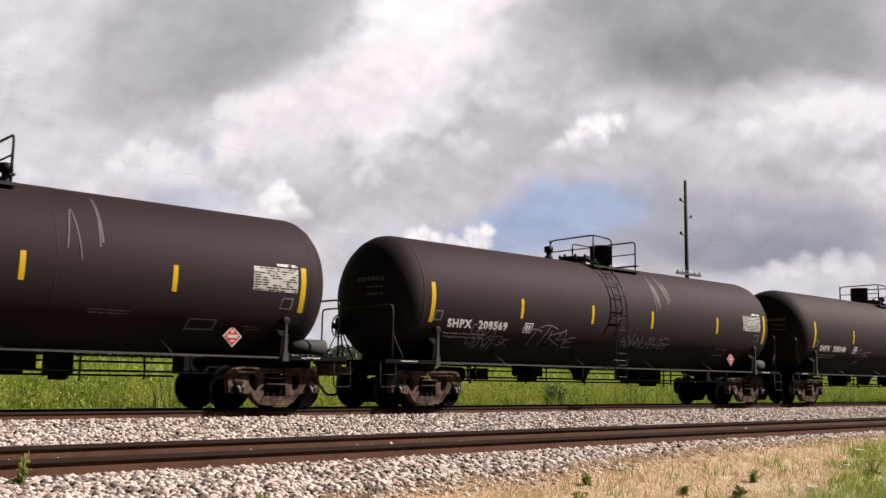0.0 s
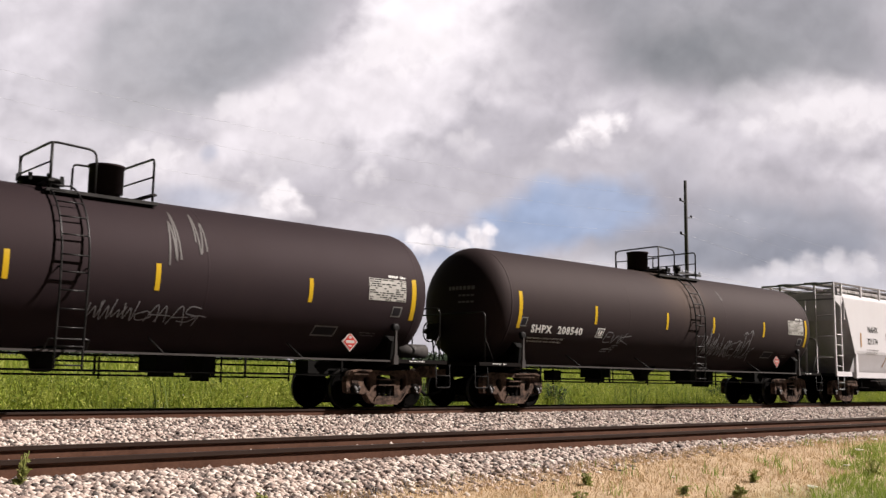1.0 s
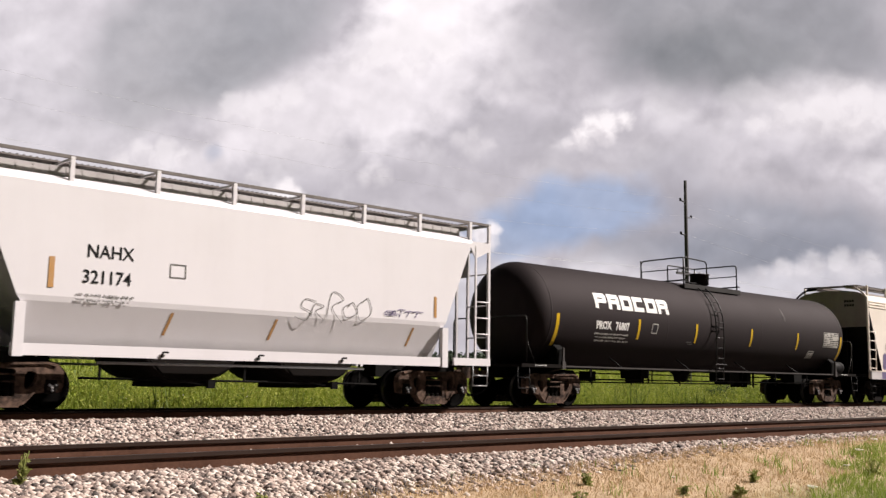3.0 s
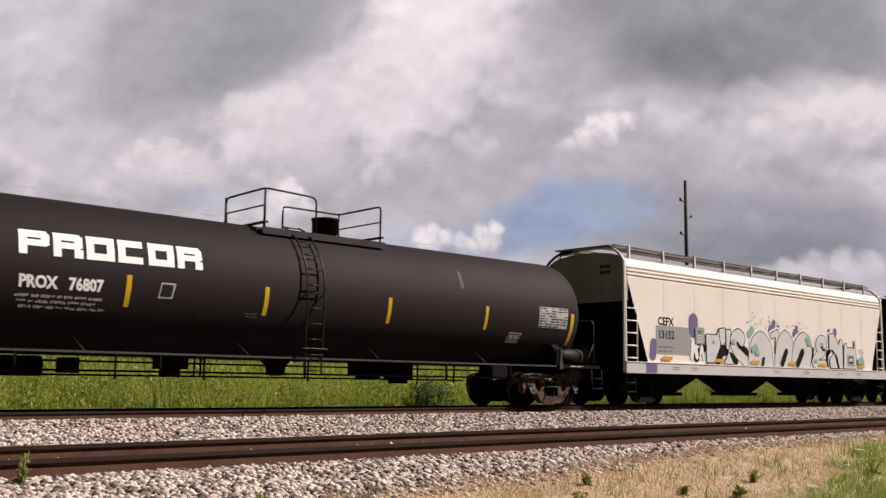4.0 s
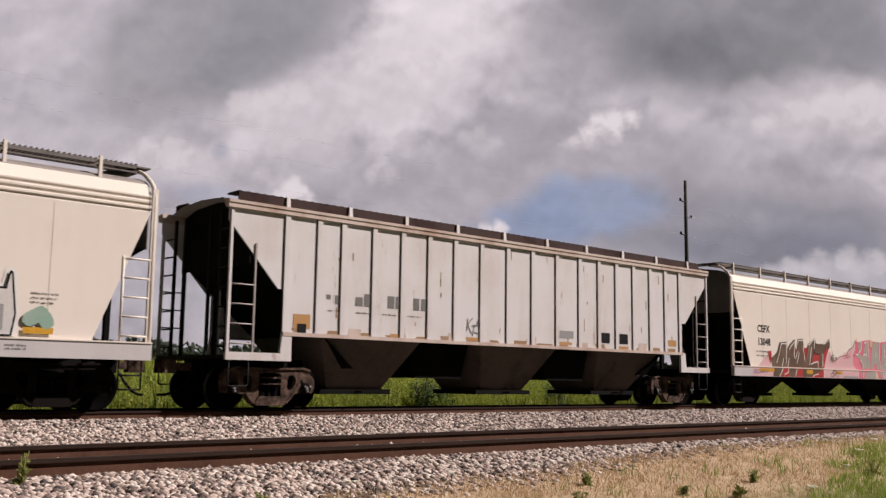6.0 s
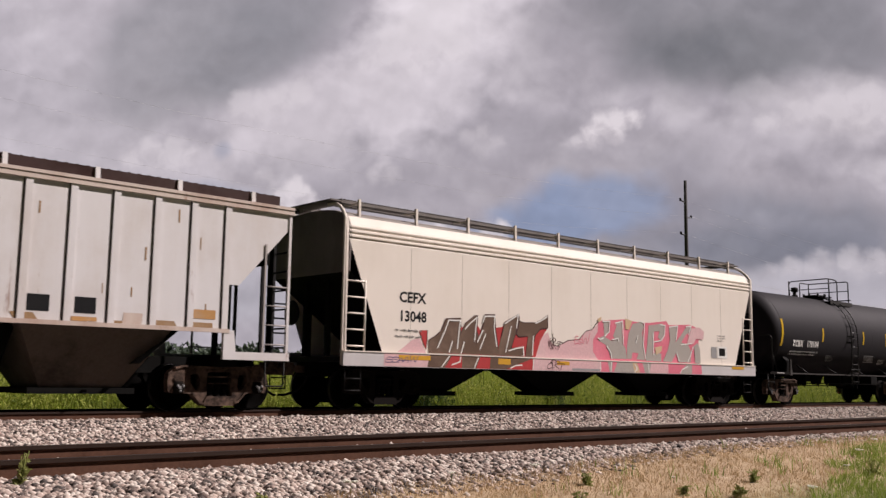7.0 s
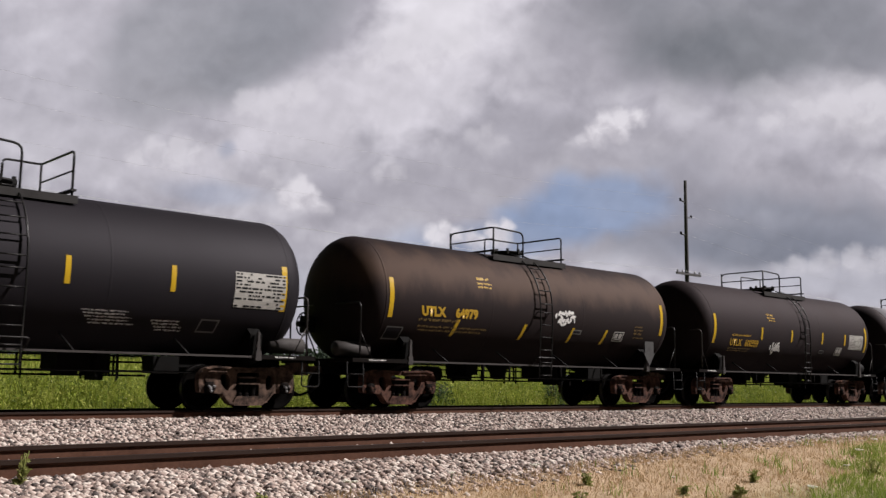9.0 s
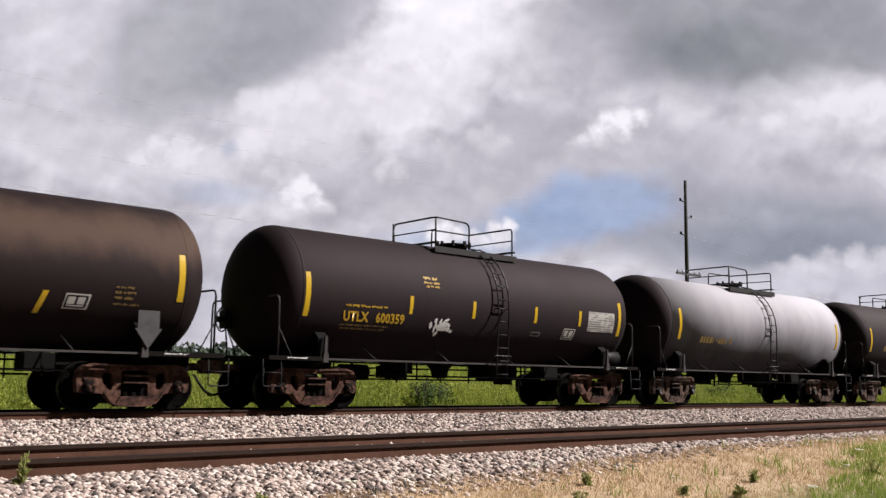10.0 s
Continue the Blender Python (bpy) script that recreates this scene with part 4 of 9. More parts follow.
def tank_car(label, at, half, R, zc, head, coup, trucks, stripes, platform, ladder_x, mat, tone="rust", dome=None, rail_z=4.97, group="tank cars of the train", end_rail=True, stripe_z=((2.05, 3.0), (2.29, 2.80)), lean=0.0, end_mat=None, manway=None, valve=None):
    """A tank car. half: end of the straight shell; coup: half the length over the couplers."""
    car = thing("tank_car", label, "tank car", group, at=(at, TRAIN_Y, 0))
    # shell
    bm = BM()
    n = 44
    prof = []
    for k in range(0, 9):
        a = math.pi / 2 * k / 8
        prof.append((-half - head * math.cos(a), max(0.02, R * math.sin(a) ** 0.8 if k else 0.02)))
    body = prof + [(-half + (2 * half) * i / 6, R) for i in range(1, 6)] + [(-s, r) for s, r in prof[::-1]]
    if end_mat:
        turned(bm, prof, "x", n, centre=(0, 0, zc), mat=1)
        turned(bm, [(-half, R), (-half * 0.35, R), (half * 0.4, R), (half, R)], "x", n, centre=(0, 0, zc))
        turned(bm, [(-s, r) for s, r in prof[::-1]], "x", n, centre=(0, 0, zc), mat=1)
        shell = part("tank", bm, [mat, end_mat], car, "white shell with black ends")
    else:
        turned(bm, body, "x", n, centre=(0, 0, zc))
        shell = part("tank", bm, mat, car)
    # weld seams
    for x in (-half, -half * 0.36, half * 0.3, half):
        bm = BM()
        turned(bm, [(x - 0.03, R - 0.002), (x - 0.015, R + 0.0015), (x + 0.015, R + 0.0015), (x + 0.03, R - 0.002)], "x", n, centre=(0, 0, zc))
        part("weld_seam", bm, mat if not (end_mat and abs(x) == half) else end_mat, shell)
    # reflective stripes
    for i, x in enumerate(stripes):
        tall = i in (0, len(stripes) - 1)
        z0, z1 = stripe_z[0] if tall else stripe_z[1]
        w = 0.064 if tall else 0.05
        part("reflective_stripe", patch_bm(x - w, x + w, z0, z1, R, zc, 0.005, 8, 0.0 if tall else lean), M_YELLOW, car, "yellow reflective strip")
    # underframe: side sills, draft sills, saddles
    for s in (-1, 1):
        bm = BM()
        box(bm, -half + 0.5, half - 0.5, s * 1.36 - 0.04, s * 1.36 + 0.04, 1.075, 1.115)
        # Near rail lighter, far one black: sun and shade put into the colour.
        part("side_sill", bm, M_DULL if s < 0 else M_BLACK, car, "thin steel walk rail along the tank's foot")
        for k in range(4):
            x = -half * 0.62 + k * half * 0.41
            bm = BM()
            z = 1.42
            y = s * math.sqrt(max(0, R * R - (z - zc) ** 2))
            tube(bm, [(x - 0.12 * 1, y, z), (x, s * 1.36, 1.10)], 0.022, 5)
            part("sill_bracket", bm, M_BLACK, car)
        bm = BM()
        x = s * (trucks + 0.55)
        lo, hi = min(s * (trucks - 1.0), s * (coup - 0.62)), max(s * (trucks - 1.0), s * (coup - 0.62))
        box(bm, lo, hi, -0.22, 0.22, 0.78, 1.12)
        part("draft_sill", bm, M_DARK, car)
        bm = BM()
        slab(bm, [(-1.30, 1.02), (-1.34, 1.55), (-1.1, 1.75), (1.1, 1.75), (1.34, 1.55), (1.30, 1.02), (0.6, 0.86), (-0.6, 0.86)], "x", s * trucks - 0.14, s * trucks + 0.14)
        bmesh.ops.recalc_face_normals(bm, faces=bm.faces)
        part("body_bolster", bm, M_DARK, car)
        for q in (-1, 1):
            bm = BM()
            slab(bm, [(s * trucks - 0.07, 1.02), (s * trucks + 0.07, 1.02), (s * trucks + 0.06, 1.22), (s * trucks - 0.06, 1.22)], "y", q * 1.42 - 0.04, q * 1.42 + 0.04)
            tall = 1.80 if R > 1.52 else 1.60
            slab(bm, [(s * trucks - 0.04, 1.22), (s * trucks + 0.04, 1.22), (s * trucks + 0.02, tall), (s * trucks - 0.02, tall)], "y", q * 1.42 - 0.03, q * 1.42 + 0.03)
            bmesh.ops.recalc_face_normals(bm, faces=bm.faces)
            # Far posts turn black, their shaded side put into the material.
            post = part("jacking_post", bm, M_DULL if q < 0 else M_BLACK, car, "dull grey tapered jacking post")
            if R > 1.52:
                bm = BM()
                turned(bm, [(-0.05, 0.04), (-0.04, 0.10), (0.04, 0.10), (0.05, 0.04)], "y", 12, centre=(s * trucks, q * 1.40, 1.86))
                part("knob", bm, M_BLACK, post, "round black pad")
        # end deck
        bm = BM()
        lo, hi = min(s * (trucks - 0.05), s * (coup - 0.50)), max(s * (trucks - 0.05), s * (coup - 0.50))
        box(bm, lo, hi, -1.42, 1.42, 1.06, 1.13)
        box(bm, lo, hi, -1.44, -1.40, 1.05, 1.14)
        box(bm, lo, hi, 1.40, 1.44, 1.03, 1.17)
        part("end_deck", bm, M_TRUCK_DARK, car, "grimy steel end platform")
        bars("deck_marking", car, [(lo + 0.45, 1.085, 0.50, 0.03)], M_LETTER, 1.446, 1.1, "small white stencilling", 0.0)
        if end_rail:
            bm = BM()
            x = s * (coup - 0.72)
            tube(bm, bent([(x, -1.40, 1.12), (x, -1.40, 2.40), (x, 1.40, 2.40), (x, 1.40, 1.12)], 0.14), 0.022)
            tube(bm, [(x, -1.40, 1.75), (x - s * 0.35, -1.40, 1.12)], 0.014, 5)
            part("end_handrail", bm, M_RAILING if random.random() < 0.6 else M_DULL, car, "bent pipe handrail round the end")
        bm = BM()
        x = s * (coup - 0.6)
        tube(bm, bent([(x - 0.22, -1.40, 1.05), (x - 0.22, -1.42, 0.50), (x + 0.22, -1.42, 0.50), (x + 0.22, -1.40, 1.05)], 0.05), 0.016, 5)
        tube(bm, [(x - 0.22, -1.42, 0.78), (x + 0.22, -1.42, 0.78)], 0.014, 5)
        part("stirrup_step", bm, M_BLACK, car)
        coupler(car, s * (coup - 0.62), 0.62, s)
        truck(car, s * trucks, tone)
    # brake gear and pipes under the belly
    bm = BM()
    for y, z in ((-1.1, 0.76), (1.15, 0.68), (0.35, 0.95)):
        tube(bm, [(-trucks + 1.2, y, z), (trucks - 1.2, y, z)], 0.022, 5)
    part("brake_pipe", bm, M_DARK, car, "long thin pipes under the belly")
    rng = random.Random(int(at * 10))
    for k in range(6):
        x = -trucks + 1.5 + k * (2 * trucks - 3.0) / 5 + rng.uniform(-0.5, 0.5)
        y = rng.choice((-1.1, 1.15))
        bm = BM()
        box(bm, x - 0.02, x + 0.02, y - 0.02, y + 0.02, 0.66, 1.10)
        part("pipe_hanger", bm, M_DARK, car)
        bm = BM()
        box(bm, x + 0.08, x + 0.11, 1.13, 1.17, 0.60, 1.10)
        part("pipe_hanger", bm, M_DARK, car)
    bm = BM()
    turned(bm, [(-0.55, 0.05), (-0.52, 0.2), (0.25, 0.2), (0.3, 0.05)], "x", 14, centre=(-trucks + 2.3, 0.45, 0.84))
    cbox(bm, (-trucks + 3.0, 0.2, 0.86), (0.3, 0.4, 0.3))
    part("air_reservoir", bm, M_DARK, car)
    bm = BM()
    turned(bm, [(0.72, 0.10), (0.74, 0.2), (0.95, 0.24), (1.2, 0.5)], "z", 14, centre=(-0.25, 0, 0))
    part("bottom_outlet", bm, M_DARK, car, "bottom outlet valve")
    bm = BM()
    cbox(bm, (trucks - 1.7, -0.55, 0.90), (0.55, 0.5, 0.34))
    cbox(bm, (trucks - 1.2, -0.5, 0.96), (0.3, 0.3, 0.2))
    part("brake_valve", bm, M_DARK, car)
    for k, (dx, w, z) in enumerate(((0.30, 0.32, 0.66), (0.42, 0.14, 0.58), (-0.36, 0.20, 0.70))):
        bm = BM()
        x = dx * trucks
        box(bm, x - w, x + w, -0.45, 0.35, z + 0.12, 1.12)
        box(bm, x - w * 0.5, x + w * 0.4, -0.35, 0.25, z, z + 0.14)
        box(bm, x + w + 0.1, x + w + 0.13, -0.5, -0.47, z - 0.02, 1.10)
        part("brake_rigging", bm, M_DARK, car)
    # top platform
    xl, xr = platform
    zt = zc + R
    bm = BM()
    zd = zc + math.sqrt(R * R - 0.72 ** 2) + 0.02
    for s in (-1, 1):
        y0, y1 = sorted((s * 0.62, s * 0.92))
        box(bm, xl - 0.08, xr + 0.08, y0, y1, zd - 0.05, zd)
        for k in range(int((xr - xl) / 0.12)):
            box(bm, xl + 0.12 * k, xl + 0.12 * k + 0.02, y0, y1, zd, zd + 0.02)
        lip = 0.03 if R > 1.52 else 0.075
        box(bm, xl - 0.09, xr + 0.09, s * 0.92 - 0.012, s * 0.92 + 0.012, zd - 0.02 - lip, zd - 0.02 + lip)
    for x in (xl, xr):
        box(bm, x - 0.05, x + 0.05, -0.92, 0.92, zt - 0.02, zt + 0.02)
        for s in (-1, 1):
            tube(bm, [(x, s * 0.9, zd), (x, s * 0.8, zc + math.sqrt(R * R - 0.64) - 0.1)], 0.025, 5)
    deck = part("top_platform", bm, M_PLATFORM, car, "grating platform on the tank top")
    bm = BM()
    mid = xl + 0.42 * (xr - xl)
    tube(bm, bent([(xl + 0.05, 0.84, zt), (xl, 0.84, rail_z - 0.02), (xl, -0.84, rail_z), (mid, -0.84, rail_z - 0.04), (mid, -0.84, zt - 0.2)], 0.16), 0.024)
    tube(bm, [(xl, -0.84, rail_z), (xl, -0.84, zc + math.sqrt(R * R - 0.84 ** 2))], 0.028)
    tube(bm, [(xl, 0.84, rail_z), (xl, 0.84, zc + math.sqrt(R * R - 0.84 ** 2))], 0.024)
    tube(bm, [(xl, -0.84, (zt + rail_z) / 2), (xl, 0.84, (zt + rail_z) / 2)], 0.018)
    part("railing", bm, M_RAILING, deck, "black pipe railing")
    bm = BM()
    tube(bm, bent([(mid + 0.2, 0.84, zt), (mid + 0.2, 0.84, rail_z), (xr, 0.84, rail_z), (xr, -0.84, rail_z), (xr, -0.84, zc + math.sqrt(R * R - 0.84 ** 2) - 0.05)], 0.10), 0.024)
    tube(bm, [(xr, 0.84, rail_z), (xr, 0.84, zt - 0.2)], 0.024)
    tube(bm, [(xr, -0.84, (zt + rail_z) / 2), (xr, 0.84, (zt + rail_z) / 2)], 0.018)
    part("railing", bm, M_RAILING, deck, "black pipe railing")
    # valve dome and manway
    if dome:
        dx, dr, dh = dome
        bm = BM()
        turned(bm, [(zt - 0.06, dr - 0.06), (zt + 0.05, dr - 0.06), (zt + 0.06, dr), (zt + dh - 0.05, dr), (zt + dh - 0.045, dr + 0.025), (zt + dh, dr + 0.02), (zt + dh + 0.02, 0.03)], "z", 22, centre=(dx, 0, 0))
        part("valve_housing", bm, M_TANK_BROWN, car, "round dark valve housing with a lid")
    if manway is not None:
        bm = BM()
        turned(bm, [(zt - 0.08, 0.36), (zt + 0.10, 0.36), (zt + 0.10, 0.42), (zt + 0.15, 0.42), (zt + 0.19, 0.1)], "z", 20, centre=(manway, 0, 0))
        for k in range(8):
            a = 2 * math.pi * k / 8
            cbox(bm, (manway + 0.42 * math.cos(a), 0.42 * math.sin(a), zt + 0.14), (0.06, 0.06, 0.14))
        part("manway", bm, M_BLACK, car, "bolted manway cover")
    if valve is not None:
        bm = BM()
        turned(bm, [(zt - 0.05, 0.12), (zt + 0.08, 0.12), (zt + 0.08, 0.07), (zt + 0.2, 0.07), (zt + 0.2, 0.13), (zt + 0.36, 0.13), (zt + 0.38, 0.05)], "z", 14, centre=(valve, 0, 0))
        part("relief_valve", bm, M_BLACK, car, "upright safety relief valve")
    # side ladder
    bm = BM()
    la, lb = ladder_x
    def side_line(x):
        pts = []
        for a in (72, 62, 52, 42, 32, 22, 12, 2):
            pts.append((x, -(R + 0.10) * math.cos(math.radians(a)), zc + (R + 0.10) * math.sin(math.radians(a))))
        return pts + [(x, -R - 0.11, zc - 0.4), (x, -R - 0.06, 1.05), (x, -R - 0.06, 0.78)]
    pa, pb = side_line(la), side_line(lb)
    rungs = []
    z = 0.84
    while z < zc:
        rungs.append(((la, -R - 0.08, z), (lb, -R - 0.08, z)))
        z += 0.33
    for a in (4, 17, 30, 43, 56, 68):
        q = (-(R + 0.10) * math.cos(math.radians(a)), zc + (R + 0.10) * math.sin(math.radians(a)))
        rungs.append(((la, *q), (lb, *q)))
    ladder_on(bm, pa, pb, rungs, 0.02)
    for z in (1.12, zc - 0.1):
        for x in (la, lb):
            tube(bm, [(x, -R - 0.08, z), (x, -math.sqrt(max(0.01, R * R - (z - zc) ** 2)) + 0.02, z)], 0.016, 5)
    tube(bm, bent([(la - 0.12, -1.42, 1.12), (la - 0.12, -1.60, 1.30), (lb + 0.12, -1.60, 1.30), (lb + 0.12, -1.42, 1.12)], 0.06), 0.018, 5)
    part("ladder", bm, M_RAILING, car, "curved side ladder with round rungs")
    return car
# ---------------------------------------------------------------- the train
cars = []


def big_tank(at, label, stripes, turned_round=False, paint=None):
    if turned_round:
        return tank_car(label, at, 7.78, 1.55, 2.68, 0.80, 9.35, 7.25, stripes, (-0.62, 1.40), (-0.62, -0.12), paint or M_TANK, dome=(0.79, 0.34, 0.62), manway=-0.5, valve=-1.64)
    return tank_car(label, at, 7.78, 1.55, 2.68, 0.80, 9.35, 7.25, stripes, (-0.38, 1.68), (0.40, 0.93), paint or M_TANK, dome=(-0.34, 0.33, 0.62), manway=0.67, valve=1.85)


car_a = big_tank(-74.9, "long black tank car with a red hazard diamond", (-7.6, -4.5, -1.3, 1.75, 4.62, 7.57))
car_b = big_tank(-56.1, "long black tank car, silver scrawls along its side", (-7.5, -4.40, -1.52, 1.27, 4.78, 7.68), True)
car_c = big_tank(-37.3, "long black tank car with brown-stained middle and scrawls", (-7.46, -4.37, -0.95, 1.60, 4.70, 7.62), paint=M_TANK_STAIN)
car_e = tank_car("long glossy black tank car with large white lettering", -3.5, 8.35, 1.47, 2.54, 0.8, 10.0, 7.85, (-8.1, -4.45, -1.45, 1.85, 5.0, 8.3), (-1.2, 2.0), (-0.52, -0.08), M_TANK_PURPLE, dome=(1.0, 0.32, 0.42), rail_z=4.76, stripe_z=((1.66, 2.52), (1.95, 2.54)))
short = dict(half=5.52, R=1.5, zc=2.6, head=0.72, coup=6.8, trucks=4.88)
shorter = dict(short, half=5.40, trucks=4.62)
car_i = tank_car("short clean black tank car with white stencils", 69.05, **short, stripes=(-5.48, -2.5, 0.85, 2.9, 5.42), platform=(-0.56, 1.08), ladder_x=(-0.43, 0.1), mat=M_TANK_FRESH, rail_z=4.86, manway=-0.1, valve=-1.7)
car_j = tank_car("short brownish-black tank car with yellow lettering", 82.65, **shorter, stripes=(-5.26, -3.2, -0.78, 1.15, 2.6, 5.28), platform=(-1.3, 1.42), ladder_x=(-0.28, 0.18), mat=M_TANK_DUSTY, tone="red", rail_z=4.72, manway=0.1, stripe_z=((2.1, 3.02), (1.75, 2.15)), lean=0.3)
car_k = tank_car("short black tank car with faded yellow lettering", 96.30, **short, stripes=(-5.42, -2.5, -0.45, 1.82, 3.62, 5.38), platform=(-1.2, 1.56), ladder_x=(0.28, 0.66), mat=M_TANK_BROWN, tone="red", rail_z=4.74, manway=0.2, stripe_z=((2.0, 2.95), (2.2, 2.62)))
car_l = tank_car("short pale tank car, darker towards its foot, with black ends", 109.85, **short, stripes=(-5.1, 5.2), platform=(-1.2, 1.6), ladder_x=(0.1, 0.5), mat=M_TANK_WHITE, rail_z=4.7, manway=0.2, end_mat=M_TANK_BROWN)
car_m = tank_car("short black tank car at the train's tail in view", 123.45, **short, stripes=(-5.4, -2.5, 0.8, 3.0, 5.4), platform=(-1.2, 1.5), ladder_x=(0.1, 0.5), mat=M_TANK_BROWN, rail_z=4.7, manway=0.2)
cars += [(car_a, -74.9), (car_b, -56.1), (car_c, -37.3), (car_e, -3.5), (car_i, 69.05), (car_j, 82.65), (car_k, 96.30), (car_l, 109.85), (car_m, 123.45)]


def hopper_bays(car, centres, top, bottom, z0, z1, yt, yb, mat):
    for c in centres:
        bm = BM()
        loft(bm, [[(c - top, -yt, z1), (c + top, -yt, z1), (c + top, yt, z1), (c - top, yt, z1)], [(c - bottom, -yb, z0), (c + bottom, -yb, z0), (c + bottom, yb, z0), (c - bottom, yb, z0)]], smooth=False)
        bmesh.ops.recalc_face_normals(bm, faces=bm.faces)
        bay = part("hopper_bay", bm, mat, car, "tapered discharge bay")
        bm = BM()
        box(bm, c - bottom - 0.25, c + bottom + 0.25, -yb - 0.1, yb + 0.1, z0 - 0.09, z0 + 0.02)
        tube(bm, [(c, -yb - 0.35, z0 - 0.03), (c, yb + 0.35, z0 - 0.03)], 0.03, 6)
        part("outlet_gate", bm, M_DARK, bay)


def smooth_hopper(label, at, end_tone):
    """Covered hopper with smooth curved sides."""
    car = thing("covered_hopper_car", label, "hopper car", "covered hoppers of the train", at=(at, TRAIN_Y, 0))
    half = [(1.55, 1.28), (1.55, 3.76), (1.54, 3.79), (1.575, 3.82), (1.575, 3.855), (1.54, 3.875), (1.54, 3.905), (1.57, 3.93), (1.57, 3.965), (1.53, 3.985), (1.53, 4.015), (1.555, 4.04), (1.555, 4.07), (1.52, 4.10), (1.48, 4.21), (1.40, 4.31)]
    crown = [(1.40, 4.31), (1.26, 4.39), (1.0, 4.475), (0.6, 4.53), (0.0, 4.55)]
    for s, name in ((-1, "side_sheet"), (1, "side_sheet")):
        bm = BM()
        n = 12
        rings = []
        for y, z in half:
            t = min(1.0, max(0.0, (z - 1.28) / (3.07 - 1.28)))
            ext = 7.42 + (8.42 - 7.42) * t
            rings.append([(-ext + 2 * ext * i / n, s * y, z) for i in range(n + 1)])
        loft(bm, rings, closed=False, smooth=False)
        for f in bm.faces:
            f.smooth = f.calc_center_median().z > 4.1
        bmesh.ops.recalc_face_normals(bm, faces=bm.faces)
        part(name, bm, M_HOP_WHITE, car)
    bm = BM()
    loft(bm, [[(-8.42 + 16.84 * i / 12, y, z) for i in range(13)] for y, z in [(-y, z) for y, z in crown] + crown[-2::-1]], closed=False)
    part("roof_crown", bm, M_HOP_ROOF, car, "grey-tan crown of the roof")
    outline = half[1:] + crown[1:]
    for s in (-1, 1):
        bm = BM()
        ring = [(-1.54, 3.05)] + [(-y, z) for y, z in outline] + [(y, z) for y, z in outline[-2::-1]] + [(1.54, 3.05)]
        slab(bm, ring, "x", s * 8.37, s * 8.40)
        bmesh.ops.recalc_face_normals(bm, faces=bm.faces)
        part("end_sheet", bm, end_tone, car, "end sheet in shaded grey")
        # Overhang shade is put into the slope sheets' near-black colour.
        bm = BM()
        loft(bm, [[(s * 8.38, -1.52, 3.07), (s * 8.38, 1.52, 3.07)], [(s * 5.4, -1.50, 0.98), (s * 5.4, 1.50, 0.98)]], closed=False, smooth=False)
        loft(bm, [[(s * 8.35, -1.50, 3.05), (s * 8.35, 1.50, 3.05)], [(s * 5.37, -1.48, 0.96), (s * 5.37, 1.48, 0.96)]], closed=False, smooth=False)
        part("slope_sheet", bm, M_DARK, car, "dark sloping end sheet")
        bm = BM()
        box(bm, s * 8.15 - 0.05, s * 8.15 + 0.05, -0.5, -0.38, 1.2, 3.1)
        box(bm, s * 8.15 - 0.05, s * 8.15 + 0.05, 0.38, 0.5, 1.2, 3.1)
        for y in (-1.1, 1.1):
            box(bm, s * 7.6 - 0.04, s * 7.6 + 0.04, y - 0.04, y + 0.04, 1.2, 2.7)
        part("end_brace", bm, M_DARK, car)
        for q in (-1, 1):
            bm = BM()
            x = s * 8.5
            tube(bm, bent([(x, q * 1.53, 1.0), (x, q * 1.53, 4.25), (x - s * 0.1, q * 1.1, 4.62), (x - s * 0.15, q * 0.62, 4.66)], 0.2), 0.042, 8)
            box(bm, x - 0.055, x + 0.055, q * 1.53 - 0.03, q * 1.53 + 0.03, 0.98, 4.22)
            # Far posts and ladders: same white parts, with shade put into black.
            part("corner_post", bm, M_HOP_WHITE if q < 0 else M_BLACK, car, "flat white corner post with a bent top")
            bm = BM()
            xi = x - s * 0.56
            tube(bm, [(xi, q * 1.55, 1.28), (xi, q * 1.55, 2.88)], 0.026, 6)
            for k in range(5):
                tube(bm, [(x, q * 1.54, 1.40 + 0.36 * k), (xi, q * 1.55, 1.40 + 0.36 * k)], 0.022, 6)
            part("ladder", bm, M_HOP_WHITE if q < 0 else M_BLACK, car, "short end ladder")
            bm = BM()
            for xx in (x - s * 0.08, x - s * 0.52):
                tube(bm, [(xx, q * 1.5, 1.0), (xx, q * 1.5, 0.42)], 0.018, 5)
            for z in (0.42, 0.68):
                tube(bm, [(x - s * 0.08, q * 1.5, z), (x - s * 0.52, q * 1.5, z)], 0.018, 5)
            part("stirrup_step", bm, M_BLACK, car)
        bm = BM()
        box(bm, min(s * 8.05, s * 8.58), max(s * 8.05, s * 8.58), -1.5, 1.5, 1.05, 1.16)
        part("end_deck", bm, M_BLACK, car)
        bm = BM()
        turned(bm, [(-0.04, 0.26), (0.0, 0.30), (0.04, 0.26)], "x", 20, centre=(s * 8.45, 0.6, 2.2))
        for k in range(3):
            cbox(bm, (s * 8.45, 0.6, 2.2), (0.02, 0.5, 0.03), m=Matrix.Translation((s * 8.45, 0.6, 2.2)) @ Matrix.Rotation(k * math.pi / 3, 4, "X") @ Matrix.Translation((-s * 8.45, -0.6, -2.2)))
        if s < 0:
            part("brake_wheel", bm, M_BLACK, car, "spoked hand-brake wheel")
        else:
            bm.free()
        bm = BM()
        box(bm, min(s * 5.2, s * 8.5), max(s * 5.2, s * 8.5), -0.25, 0.25, 0.72, 1.06)
        part("draft_sill", bm, M_DARK, car)
        bm = BM()
